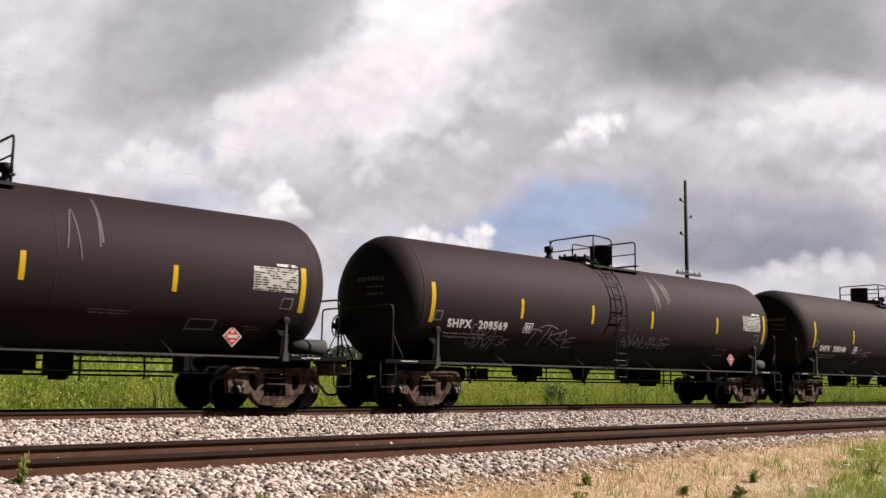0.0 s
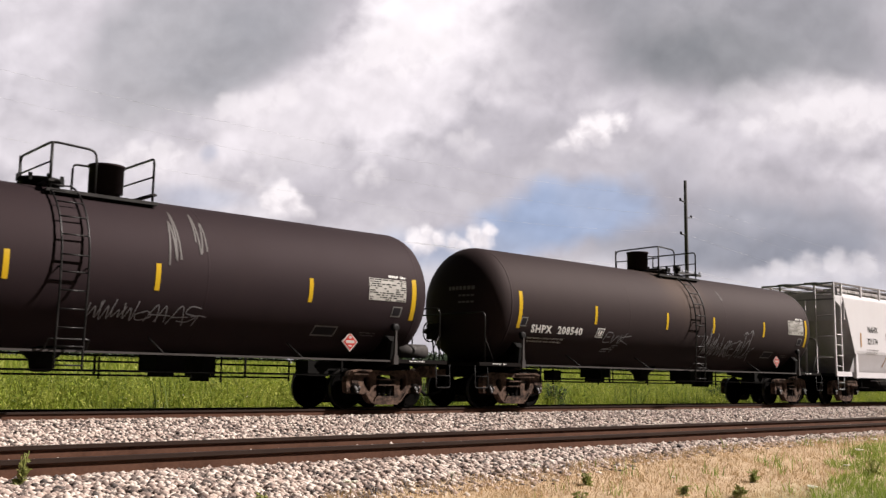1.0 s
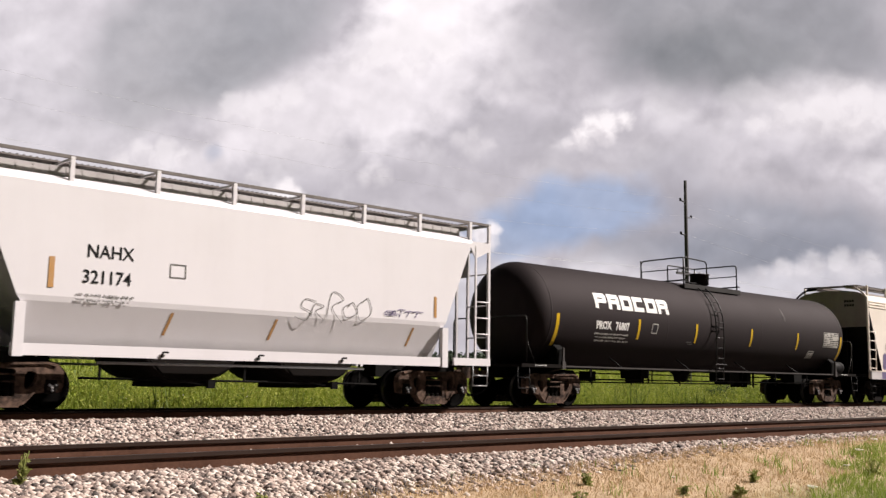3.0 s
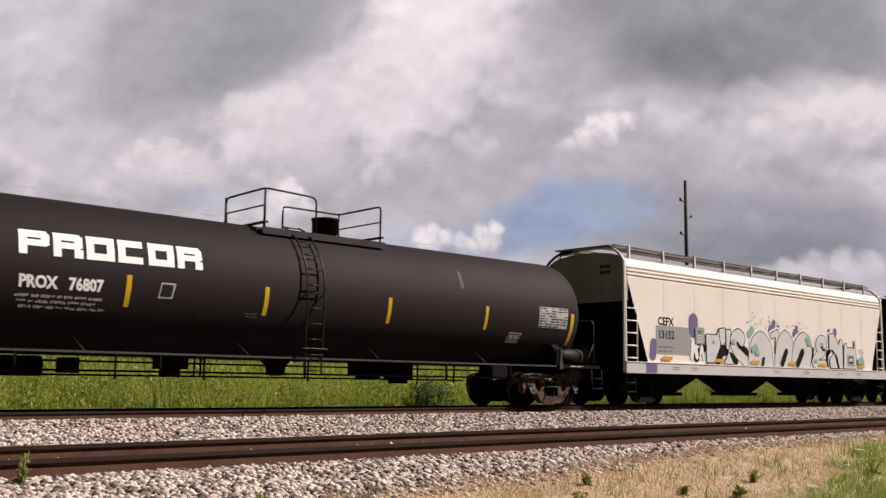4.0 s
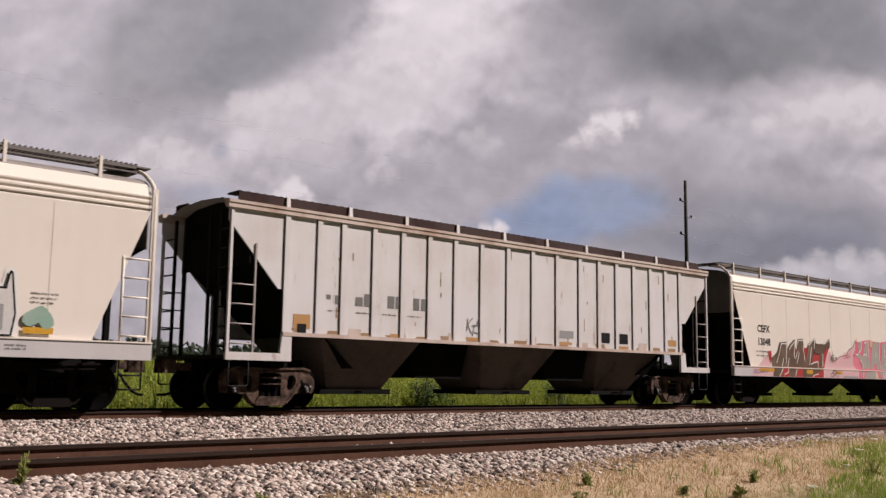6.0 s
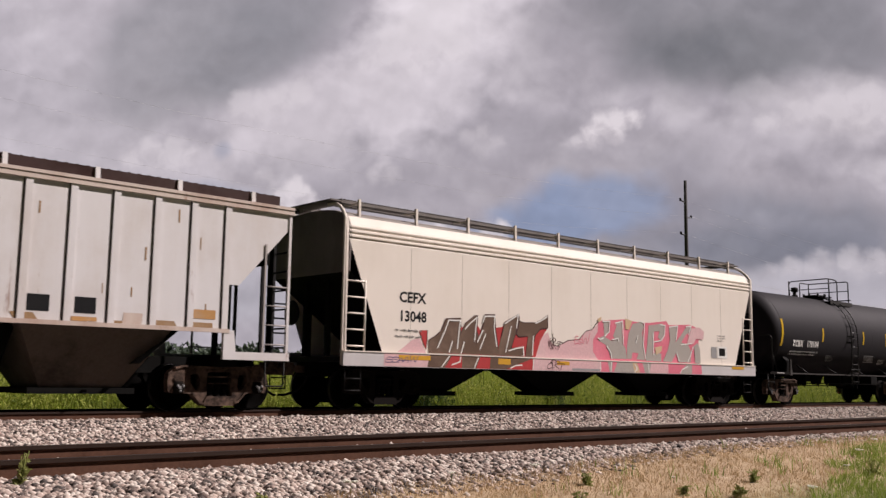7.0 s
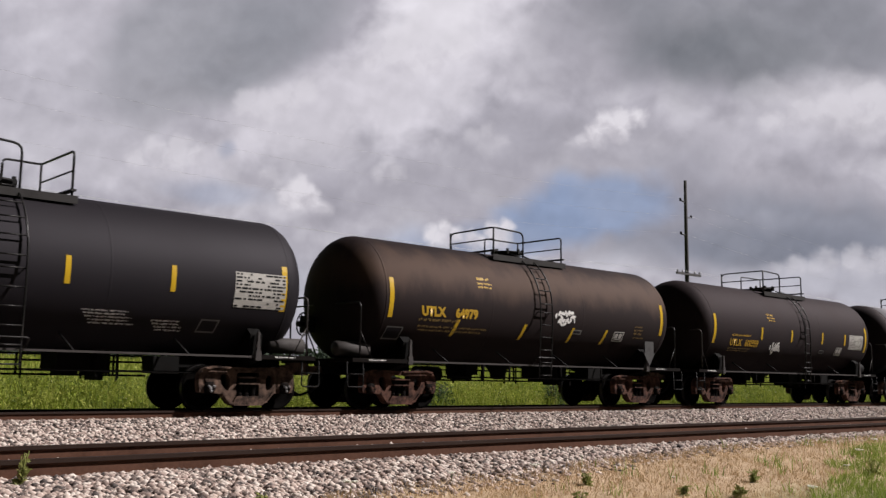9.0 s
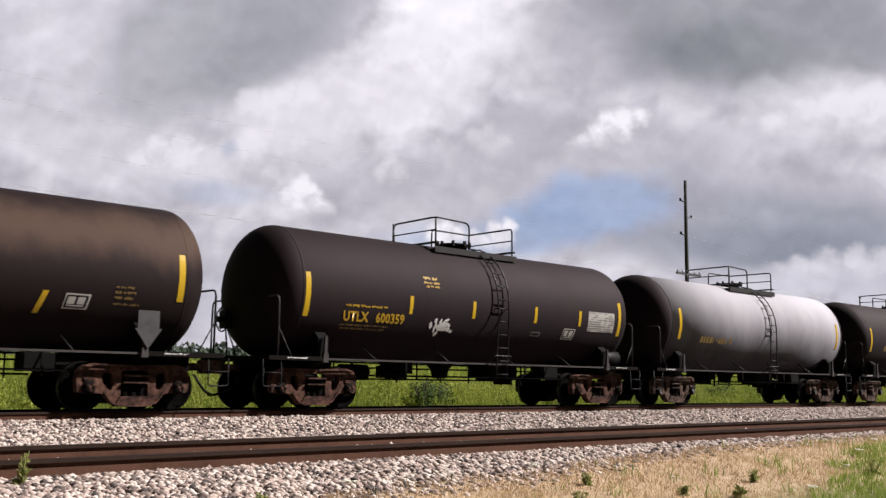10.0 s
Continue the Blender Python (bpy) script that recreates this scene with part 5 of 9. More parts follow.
        slab(bm, [(-1.5, 0.98), (-1.5, 1.1), (1.5, 1.1), (1.5, 0.98), (0.6, 0.86), (-0.6, 0.86)], "x", s * 6.95 - 0.2, s * 6.95 + 0.2)
        part("body_bolster", bm, M_DARK, car)
        coupler(car, s * 8.45, 0.6, s)
        # The sill's shade over the trucks is put into their dark tone.
        truck(car, s * 6.95, "dark")
    for s in (-1, 1):
        bm = BM()
        box(bm, -8.55, 8.55, s * 1.585 - 0.035, s * 1.585 + 0.035, 0.96, 1.27)
        bmesh.ops.recalc_face_normals(bm, faces=bm.faces)
        part("side_sill", bm, M_HOP_SILL, car, "pale grey side sill")
        # The sill's sunlit top edge is put into this lip's white colour.
        bm = BM()
        box(bm, -8.55, 8.55, s * 1.545 - 0.095, s * 1.545 + 0.095, 1.27, 1.295)
        part("sill_lip", bm, M_HOP_WHITE, car, "upper lip of the sill, whitened as sunlit")
    # vertical sheet joints
    for k in range(9):
        x = -6.6 + k * 1.65
        bm = BM()
        box(bm, x - 0.005, x + 0.005, -1.5525, -1.548, 1.32, 3.72)
        part("sheet_joint", bm, M_HOP_JOINT, car)
    # Shade below the sill is put into the near-black bays and underside.
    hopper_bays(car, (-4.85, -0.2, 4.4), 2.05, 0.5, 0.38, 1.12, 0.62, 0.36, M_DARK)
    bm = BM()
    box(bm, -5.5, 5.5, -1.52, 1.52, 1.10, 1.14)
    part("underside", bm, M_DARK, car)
    # roof walkway
    bm = BM()
    for y in (-0.78, 0.78):
        for k in range(7):
            box(bm, -8.3, 8.3, y - 0.26 + 0.087 * k - 0.008, y - 0.26 + 0.087 * k + 0.008, 4.69, 4.73)
        for k in range(0, 167):
            box(bm, -8.3 + 0.10 * k, -8.275 + 0.10 * k, y - 0.27, y + 0.27, 4.70, 4.762)
        box(bm, -8.3, 8.3, y - 0.275, y - 0.25, 4.66, 4.70)
        box(bm, -8.3, 8.3, y + 0.25, y + 0.275, 4.66, 4.70)
    for s in (-1, 1):
        box(bm, min(s * 8.05, s * 8.6), max(s * 8.05, s * 8.6), -1.05, 1.05, 4.69, 4.72)
    part("roof_walkway", bm, M_WALKWAY, car, "steel grating walkway along the roof")
    for k in range(10):
        x = -8.0 + k * 1.72
        for s in (-1, 1):
            bm = BM()
            box(bm, x - 0.03, x + 0.03, min(s * 0.8, s * 1.32), max(s * 0.8, s * 1.32), 4.62, 4.66)
            slab(bm, [(s * 1.36, 4.32), (s * 1.35, 4.74), (s * 1.29, 4.74), (s * 1.29, 4.36)], "x", x - 0.03, x + 0.03)
            bmesh.ops.recalc_face_normals(bm, faces=bm.faces)
            part("walkway_bracket", bm, M_HOP_WHITE, car)
    bm = BM()
    for s in (-1, 1):
        box(bm, -8.2, 8.2, s * 1.30 - 0.02, s * 1.30 + 0.02, 4.52, 4.545)
    part("roof_rail", bm, M_WALKWAY, car)
    for k in range(6):
        x = -6.6 + 2.64 * k
        bm = BM()
        turned(bm, [(4.5, 0.34), (4.6, 0.34), (4.62, 0.3), (4.64, 0.05)], "z", 16, centre=(x, 0, 0))
        part("hatch_cover", bm, end_tone, car)
    return car


def grey_hopper(label, at):
    """Short two-bay covered hopper with tapered smooth sides and open end cages."""
    car = thing("covered_hopper_car", label, "hopper car", "covered hoppers of the train", at=(at, TRAIN_Y, 0))
    prof = [(1.20, 1.22, 4.85), (1.50, 1.95, 4.95), (1.52, 2.05, 5.02), (1.53, 4.06, 5.85), (1.50, 4.14, 5.88), (1.30, 4.24, 5.88), (0.6, 4.34, 5.88), (0.0, 4.36, 5.88)]
    for s in (-1, 1):
        bm = BM()
        loft(bm, [[(-e + 2 * e * i / 10, s * y, z) for i in range(11)] for y, z, e in prof], closed=False, smooth=False)
        bmesh.ops.recalc_face_normals(bm, faces=bm.faces)
        part("side_sheet", bm, M_HOP_GREY, car)
        bm = BM()
        box(bm, -5.05, 5.05, s * 1.50 - 0.05, s * 1.50 + 0.05, 1.0, 1.21)
        part("side_sill", bm, M_HOP_GREY, car, "white side sill")
        bm = BM()
        tube(bm, [(-3.5, s * 1.45, 0.90), (2.6, s * 1.45, 0.90)], 0.03, 6)
        part("gate_pipe", bm, M_GALV, car)
        for k in range(3):
            bm = BM()
            x = -2.3 + 2.1 * k
            tube(bm, bent([(x, s * 1.56, 1.02), (x, s * 1.6, 1.12), (x + 0.12, s * 1.6, 1.12)], 0.03), 0.02, 5)
            part("gate_latch", bm, M_BLACK, car)
    for e in (-1, 1):
        bm = BM()
        slab(bm, [(-1.52, 3.2), (-1.53, 4.06), (-1.3, 4.24), (0, 4.36), (1.3, 4.24), (1.53, 4.06), (1.52, 3.2)], "x", e * 5.74, e * 5.78)
        bmesh.ops.recalc_face_normals(bm, faces=bm.faces)
        part("end_sheet", bm, M_HOP_END_DARK, car, "end sheet in shaded grey")
        bm = BM()
        loft(bm, [[(e * 5.76, -1.5, 3.6), (e * 5.76, 1.5, 3.6)], [(e * 4.7, -1.45, 1.9), (e * 4.7, 1.45, 1.9)], [(e * 3.9, -1.05, 1.15), (e * 3.9, 1.05, 1.15)]], closed=False, smooth=False)
        part("slope_sheet", bm, M_HOP_END_DARK, car, "sloping end sheet in shaded grey")
        for q in (-1, 1):
            bm = BM()
            box(bm, e * 6.5 - 0.034, e * 6.5 + 0.034, q * 1.47 - 0.034, q * 1.47 + 0.034, 1.05, 4.60)
            part("corner_post", bm, M_HOP_GREY, car, "square white corner post")
            bm = BM()
            box(bm, e * 6.5 - 0.03, e * 6.5 + 0.03, q * 0.72 - 0.03, q * 0.72 + 0.03, 1.05, 4.6)
            box(bm, e * 6.5 - 0.03, e * 6.5 + 0.03, q * 0.3 - 0.03, q * 0.3 + 0.03, 1.05, 4.0)
            # Shade inside the end cage is put into the posts' grey.
            part("end_post", bm, M_HOP_END_DARK, car)
            bm = BM()
            xa, xb = e * 6.5, e * 6.02
            box(bm, xb - 0.022, xb + 0.022, q * 1.5 - 0.022, q * 1.5 + 0.022, 1.2, 4.02)
            for k in range(4):
                tube(bm, [(xa, q * 1.5, 1.42 + 0.40 * k), (xb, q * 1.5, 1.42 + 0.40 * k)], 0.02, 5)
            part("ladder", bm, M_HOP_GREY, car, "side ladder of round rungs")
            for k in range(1, 8, 2):
                bm = BM()
                tube(bm, [(e * 6.5, q * 0.72, 1.35 + 0.40 * k), (e * 6.5, q * 1.47, 1.35 + 0.40 * k)], 0.02, 5)
                part("rung", bm, M_HOP_END_DARK, car)
            bm = BM()
            slab(bm, [(e * 6.5, 4.12), (e * 6.5, 3.92), (e * 6.02, 3.70), (e * 5.72, 4.12)], "y", q * 1.49 - 0.02, q * 1.49 + 0.02)
            bmesh.ops.recalc_face_normals(bm, faces=bm.faces)
            part("corner_gusset", bm, M_HOP_GREY, car, "white top gusset")
            bm = BM()
            slab(bm, [(e * 6.54, 1.04), (e * 6.54, 1.22), (e * 5.3, 1.22), (e * 5.3, 1.04)], "y", q * 1.49 - 0.03, q * 1.49 + 0.03)
            bmesh.ops.recalc_face_normals(bm, faces=bm.faces)
            part("corner_gusset", bm, M_HOP_GREY, car, "white corner gusset")
            bm = BM()
            box(bm, e * 4.95 - 0.09, e * 4.95 + 0.09, q * 1.53 - 0.05, q * 1.53 + 0.05, 0.98, 1.92)
            part("side_post", bm, M_HOP_GREY, car, "white stub post")
            bm = BM()
            for xx in (e * 6.45, e * 5.95):
                tube(bm, [(xx, q * 1.5, 1.04), (xx, q * 1.5, 0.55)], 0.018, 5)
            tube(bm, [(e * 6.45, q * 1.5, 0.55), (e * 5.95, q * 1.5, 0.55)], 0.018, 5)
            tube(bm, [(e * 6.45, q * 1.5, 0.8), (e * 5.95, q * 1.5, 0.8)], 0.018, 5)
            part("stirrup_step", bm, M_GALV, car)
        bm = BM()
        box(bm, e * 6.5 - 0.04, e * 6.5 + 0.04, -1.5, 1.5, 4.56, 4.62)
        box(bm, e * 6.5 - 0.04, e * 6.5 + 0.04, -1.5, 1.5, 3.94, 4.0)
        part("end_beam", bm, M_GALV, car)
        bm = BM()
        box(bm, min(e * 5.0, e * 6.6), max(e * 5.0, e * 6.6), -1.45, 1.45, 1.06, 1.14)
        part("end_deck", bm, M_BLACK, car)
        bm = BM()
        box(bm, min(e * 3.9, e * 6.5), max(e * 3.9, e * 6.5), -0.25, 0.25, 0.74, 1.08)
        part("draft_sill", bm, M_DARK, car)
        bm = BM()
        box(bm, e * 5.05 - 0.2, e * 5.05 + 0.2, -1.4, 1.4, 0.88, 1.08)
        part("body_bolster", bm, M_DARK, car)
        coupler(car, e * 6.55, 0.62, e)
        truck(car, e * 5.05, "rust")
    bm = BM()
    turned(bm, [(-0.03, 0.24), (0.0, 0.28), (0.03, 0.24)], "x", 20, centre=(-6.62, 0.5, 2.6))
    part("brake_wheel", bm, M_BLACK, car, "hand-brake wheel")
    for c in (-1.45, 1.55):
        bm = BM()
        bowl = [(1.15 * math.cos(a), 0.64 * math.sin(a)) for a in (math.pi * k / 14 for k in range(15))]
        loft(bm, [[(c + u * q, y, 1.17 - v * q) for u, v in bowl] for y, q in ((-1.12, 0.86), (-1.0, 0.97), (-0.5, 1.0), (0.5, 1.0), (1.0, 0.97), (1.12, 0.86))], smooth=True)
        bmesh.ops.recalc_face_normals(bm, faces=bm.faces)
        bay = part("hopper_bay", bm, M_TRUCK_DARK, car, "dark round-bottomed discharge bay")
        bm = BM()
        box(bm, c - 0.45, c + 0.45, -0.5, 0.5, 0.46, 0.56)
        tube(bm, [(c + 0.35, -1.30, 0.53), (c + 0.35, 1.30, 0.53)], 0.05, 8)
        box(bm, c + 0.27, c + 0.43, -1.36, -1.28, 0.45, 0.61)
        tube(bm, [(c - 0.9, -1.2, 0.98), (c - 0.55, -1.2, 0.62), (c + 0.2, -1.2, 0.53)], 0.022, 6)
        part("outlet_gate", bm, M_DARK, bay)
    bm = BM()
    tube(bm, [(-3.6, -0.9, 0.62), (3.4, -0.9, 0.56)], 0.026, 6)
    for x in (-3.2, -0.1, 2.9):
        box(bm, x - 0.02, x + 0.02, -0.92, -0.88, 0.58, 1.12)
    part("brake_pipe", bm, M_DARK, car, "thin brake pipe under the bays")
    bm = BM()
    for y in (-0.55, 0.55):
        box(bm, -6.5, 6.5, y - 0.25, y + 0.25, 4.60, 4.63)
    for s in (-1, 1):
        box(bm, -6.5, 6.5, s * 1.46 - 0.03, s * 1.46 + 0.03, 4.56, 4.62)
        for k in range(0, 108):
            box(bm, -6.5 + 0.12 * k, -6.48 + 0.12 * k, s * 0.55 - 0.25, s * 0.55 + 0.25, 4.63, 4.65)
    part("roof_walkway", bm, M_WALKWAY, car, "dark grating walkway and roof rail")
    for k in range(8):
        x = -5.85 + k * 1.67
        for s in (-1, 1):
            bm = BM()
            box(bm, x - 0.04, x + 0.04, s * 1.46 - 0.04, s * 1.46 + 0.04, 4.12, 4.60)
            box(bm, x - 0.02, x + 0.02, min(s * 0.5, s * 1.46), max(s * 0.5, s * 1.46), 4.55, 4.59)
            part("walkway_bracket", bm, M_HOP_GREY, car)
    bm = BM()
    for y in (-0.95, 0.95):
        box(bm, -5.7, 5.7, y - 0.28, y + 0.28, 4.22, 4.44)
        for k in range(38):
            box(bm, -5.7 + 0.3 * k, -5.66 + 0.3 * k, y - 0.287, y + 0.285, 4.24, 4.446)
    part("hatch_trough", bm, M_HOP_HATCH, car, "ribbed grey hatch covers along the roof")
    for k in range(4):
        bm = BM()
        turned(bm, [(4.3, 0.3), (4.44, 0.3), (4.48, 0.05)], "z", 16, centre=(-4.2 + 2.8 * k, 0, 0))
        part("hatch_cover", bm, M_GALV, car)
    return car


def ribbed_hopper(label, at):
    """Covered hopper with outside posts and rusty top chord."""
    car = thing("covered_hopper_car", label, "hopper car", "covered hoppers of the train", at=(at, TRAIN_Y, 0))
    for s in (-1, 1):
        bm = BM()
        slab(bm, [(-8.66, 4.15), (-8.66, 3.84), (-7.45, 2.52), (-7.30, 2.52), (-7.30, 1.6), (7.2, 1.6), (7.2, 2.52), (7.42, 2.52), (8.62, 3.82), (8.62, 4.15)], "y", s * 1.47 - 0.02, s * 1.47 + 0.02)
        bmesh.ops.recalc_face_normals(bm, faces=bm.faces)
        part("side_sheet", bm, M_HOP_RIB, car)
        bm = BM()
        slab(bm, [(s * 1.44, 4.10), (s * 1.555, 4.10), (s * 1.555, 4.19), (s * 1.575, 4.20), (s * 1.575, 4.26), (s * 1.36, 4.29), (s * 1.36, 4.2)], "x", -8.72, 8.66)
        bmesh.ops.recalc_face_normals(bm, faces=bm.faces)
        part("top_chord", bm, M_HOP_RUST, car, "rust-stained top chord")
        bm = BM()
        box(bm, -7.32, 7.22, s * 1.505 - 0.045, s * 1.505 + 0.045, 1.545, 1.625)
        part("side_sill", bm, M_HOP_RUST, car, "rust-stained side sill")
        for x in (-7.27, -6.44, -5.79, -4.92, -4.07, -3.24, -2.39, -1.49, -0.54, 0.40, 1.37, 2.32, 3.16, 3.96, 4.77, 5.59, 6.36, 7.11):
            # Rusty seam; the post's shaded flank and shadow are put into its dark tone.
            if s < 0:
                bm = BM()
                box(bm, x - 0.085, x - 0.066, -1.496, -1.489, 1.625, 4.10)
                part("post_shade_seam", bm, M_WALK_RUST, car, "dark rusty seam beside the post")
            bm = BM()
            slab(bm, [(x - 0.065, s * 1.49), (x - 0.062, s * 1.530), (x + 0.062, s * 1.530), (x + 0.066, s * 1.49)], "z", 1.625, 4.10)
            bmesh.ops.recalc_face_normals(bm, faces=bm.faces)
            part("side_post", bm, M_HOP_RIB, car, "flat wide side post")
    bm = BM()
    loft(bm, [[(x, y, z) for y, z in ((-1.45, 4.24), (-0.9, 4.40), (0, 4.45), (0.9, 4.40), (1.45, 4.24))] for x in (-8.5, -4, 0, 4, 8.5)], closed=False)
    part("roof", bm, M_HOP_RIB, car)
    for e in (-1, 1):
        bm = BM()
        slab(bm, [(-1.46, 3.0), (-1.46, 4.22), (-0.9, 4.38), (0, 4.43), (0.9, 4.38), (1.46, 4.22), (1.46, 3.0)], "x", e * 8.1, e * 8.14)
        bmesh.ops.recalc_face_normals(bm, faces=bm.faces)
        part("end_sheet", bm, M_DARK, car, "dark end sheet")
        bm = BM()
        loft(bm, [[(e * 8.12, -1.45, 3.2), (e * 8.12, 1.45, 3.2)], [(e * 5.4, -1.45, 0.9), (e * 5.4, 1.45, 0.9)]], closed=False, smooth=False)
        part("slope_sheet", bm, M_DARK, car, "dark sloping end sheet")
        for q in (-1, 1):
            bm = BM()
            box(bm, e * 8.6 - 0.03, e * 8.6 + 0.03, q * 1.49 - 0.03, q * 1.49 + 0.03, 1.05, 4.12)
            part("corner_post", bm, M_HOP_RIB, car, "pale corner post")
            bm = BM()
            xi = e * 8.02
            box(bm, xi - 0.02, xi + 0.02, q * 1.5 - 0.02, q * 1.5 + 0.02, 1.1, 3.42)
            for k in range(4):
                tube(bm, [(e * 8.6, q * 1.5, 1.35 + 0.40 * k), (xi, q * 1.5, 1.35 + 0.40 * k)], 0.017, 5)
            part("ladder", bm, M_HOP_END, car, "side ladder")
            bm = BM()
            for y in (q * 0.55, q * 1.0):
                box(bm, e * 8.55 - 0.03, e * 8.55 + 0.03, y - 0.03, y + 0.03, 1.05, 4.1)
            for k in range(7):
                tube(bm, [(e * 8.55, q * 1.0, 1.3 + 0.4 * k), (e * 8.55, q * 1.48, 1.3 + 0.4 * k)], 0.02, 5)
            part("end_ladder", bm, M_BLACK, car)
            bm = BM()
            slab(bm, [(e * 8.65, 1.02), (e * 8.65, 1.18), (e * 7.38, 1.18), (e * 7.33, 1.6), (e * 7.23, 1.6), (e * 7.1, 1.54), (e * 7.1, 1.02)], "y", q * 1.5 - 0.04, q * 1.5 + 0.04)
            bmesh.ops.recalc_face_normals(bm, faces=bm.faces)
            part("corner_sill", bm, M_HOP_RIB, car, "pale corner sill plate")
            bm = BM()
            tube(bm, bent([(e * 8.55, q * 1.5, 1.02), (e * 8.55, q * 1.5, 0.5), (e * 8.1, q * 1.5, 0.5), (e * 8.1, q * 1.5, 1.02)], 0.05), 0.018, 5)
            part("stirrup_step", bm, M_BLACK, car)
        bm = BM()
        for y in (-0.25, 0.25):
            box(bm, e * 7.9 - 0.05, e * 7.9 + 0.05, y - 0.05, y + 0.05, 1.1, 3.1)
        part("end_brace", bm, M_DARK, car)
        bm = BM()
        box(bm, min(e * 5.2, e * 8.6), max(e * 5.2, e * 8.6), -0.25, 0.25, 0.74, 1.08)
        part("draft_sill", bm, M_DARK, car)
        bm = BM()
        box(bm, min(e * 7.2, e * 8.65), max(e * 7.2, e * 8.65), -1.45, 1.45, 1.05, 1.12)
        part("end_deck", bm, M_BLACK, car)
        bm = BM()
        box(bm, e * 7.3 - 0.2, e * 7.3 + 0.2, -1.4, 1.4, 0.88, 1.08)
        part("body_bolster", bm, M_DARK, car)
        coupler(car, e * 8.6, 0.6, e)
        truck(car, e * 7.3, "rust")
    hopper_bays(car, (-4.83, 0.02, 4.62), 1.44, 0.76, 0.42, 1.58, 1.42, 0.72, M_SLOPE_BROWN)
    # Filler slopes: the shaded gap between bays is put into their near-black.
    for c in (-2.46, 2.27):
        bm = BM()
        slab(bm, [(c - 1.0, 1.58), (c - 0.75, 0.72), (c + 0.75, 0.72), (c + 1.0, 1.58)], "y", -1.0, 1.0)
        bmesh.ops.recalc_face_normals(bm, faces=bm.faces)
        part("inner_slope", bm, M_DARK, car, "inner slope with the bays' shade in its dark colour")
    for s in (-1, 1):
        bm = BM()
        box(bm, -8.4, 8.4, min(s * 0.9, s * 1.36), max(s * 0.9, s * 1.36), 4.465, 4.49)
        box(bm, -8.4, 8.4, s * 1.36 - 0.012, s * 1.36 + 0.012, 4.30, 4.495)
        for k in range(84):
            box(bm, -8.38 + 0.2 * k, -8.33 + 0.2 * k, s * 1.12 - 0.235, s * 1.12 + 0.235, 4.49, 4.51)
        part("roof_walkway", bm, M_WALK_RUST, car, "dark maroon walkway along the roof edge")
    for k in range(10):
        x = -7.21 + k * 1.66
        for s in (-1, 1):
            bm = BM()
            slab(bm, [(s * 1.43, 4.25), (s * 1.41, 4.505), (s * 1.375, 4.505), (s * 1.375, 4.25)], "x", x - 0.045, x + 0.045)
            bmesh.ops.recalc_face_normals(bm, faces=bm.faces)
            part("walkway_bracket", bm, M_HOP_RIB, car, "short pale bracket")
    return car


car_d = grey_hopper("short pale grey covered hopper with open ladder ends", -20.78)
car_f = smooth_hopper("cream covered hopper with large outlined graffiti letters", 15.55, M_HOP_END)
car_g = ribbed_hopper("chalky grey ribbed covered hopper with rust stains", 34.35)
car_h = smooth_hopper("cream covered hopper with red and brown graffiti", 52.9, M_HOP_END_SHADED)
cars += [(car_d, -20.78), (car_f, 15.55), (car_g, 34.35), (car_h, 52.9)]
# ---------------------------------------------------------------- lettering, stencils and spray paint
BIG = dict(R=1.55, zc=2.68)
MID = dict(R=1.47, zc=2.54)
SMALL = dict(R=1.5, zc=2.6)


def side_text(car, text, x, z, size, mat, R, zc, gap, stretch=1.0, weight=0.012, shear=0.0, label="", space=1.0):
    for k, word in enumerate(text.split()):
        letters("lettering", word, mat, car, None, size, stretch, label, shear, weight, on_tank(x if not k else x + gap, z, R, zc), space)


def flat_text(car, text, x, z, size, mat, y, stretch=1.0, weight=0.01, label=""):
    return letters("lettering", text, mat, car, None, size, stretch, label, 0.0, weight, lambda u, v: Vector((x + u, y, z + v)))


def small_print(car, x, z, w, R, zc, mat, lines=2, h=0.055):
    bars("small_print", car, [(x + 0.05 * i, z - i * h * 1.9, w * (0.9 if i % 2 else 1.0), h) for i in range(lines)], mat, R, zc, "small unreadable stencilling")


def framed_mark(car, x, z, w, h, R, zc, mat=M_DECAL, filled=False):
    ob = part("stencil_panel", patch_bm(x, x + w, z, z + h, R, zc, 0.006, 3, 0.15), mat, car, "small framed stencil")
    part("print", patch_bm(x + 0.03, x + w - 0.03, z + 0.03, z + h - 0.03, R, zc, 0.010, 3, 0.15), M_TANK_FRESH, ob)
    if filled:
        part("print", patch_bm(x + 0.07, x + w * 0.45, z + 0.09, z + h - 0.06, R, zc, 0.013, 3, 0.15), mat, ob)
        part("print", patch_bm(x + w * 0.55, x + w - 0.07, z + 0.09, z + h - 0.06, R, zc, 0.013, 3, 0.15), mat, ob)
        part("print", patch_bm(x + 0.07, x + w - 0.07, z + 0.05, z + 0.075, R, zc, 0.013, 3, 0.15), mat, ob)


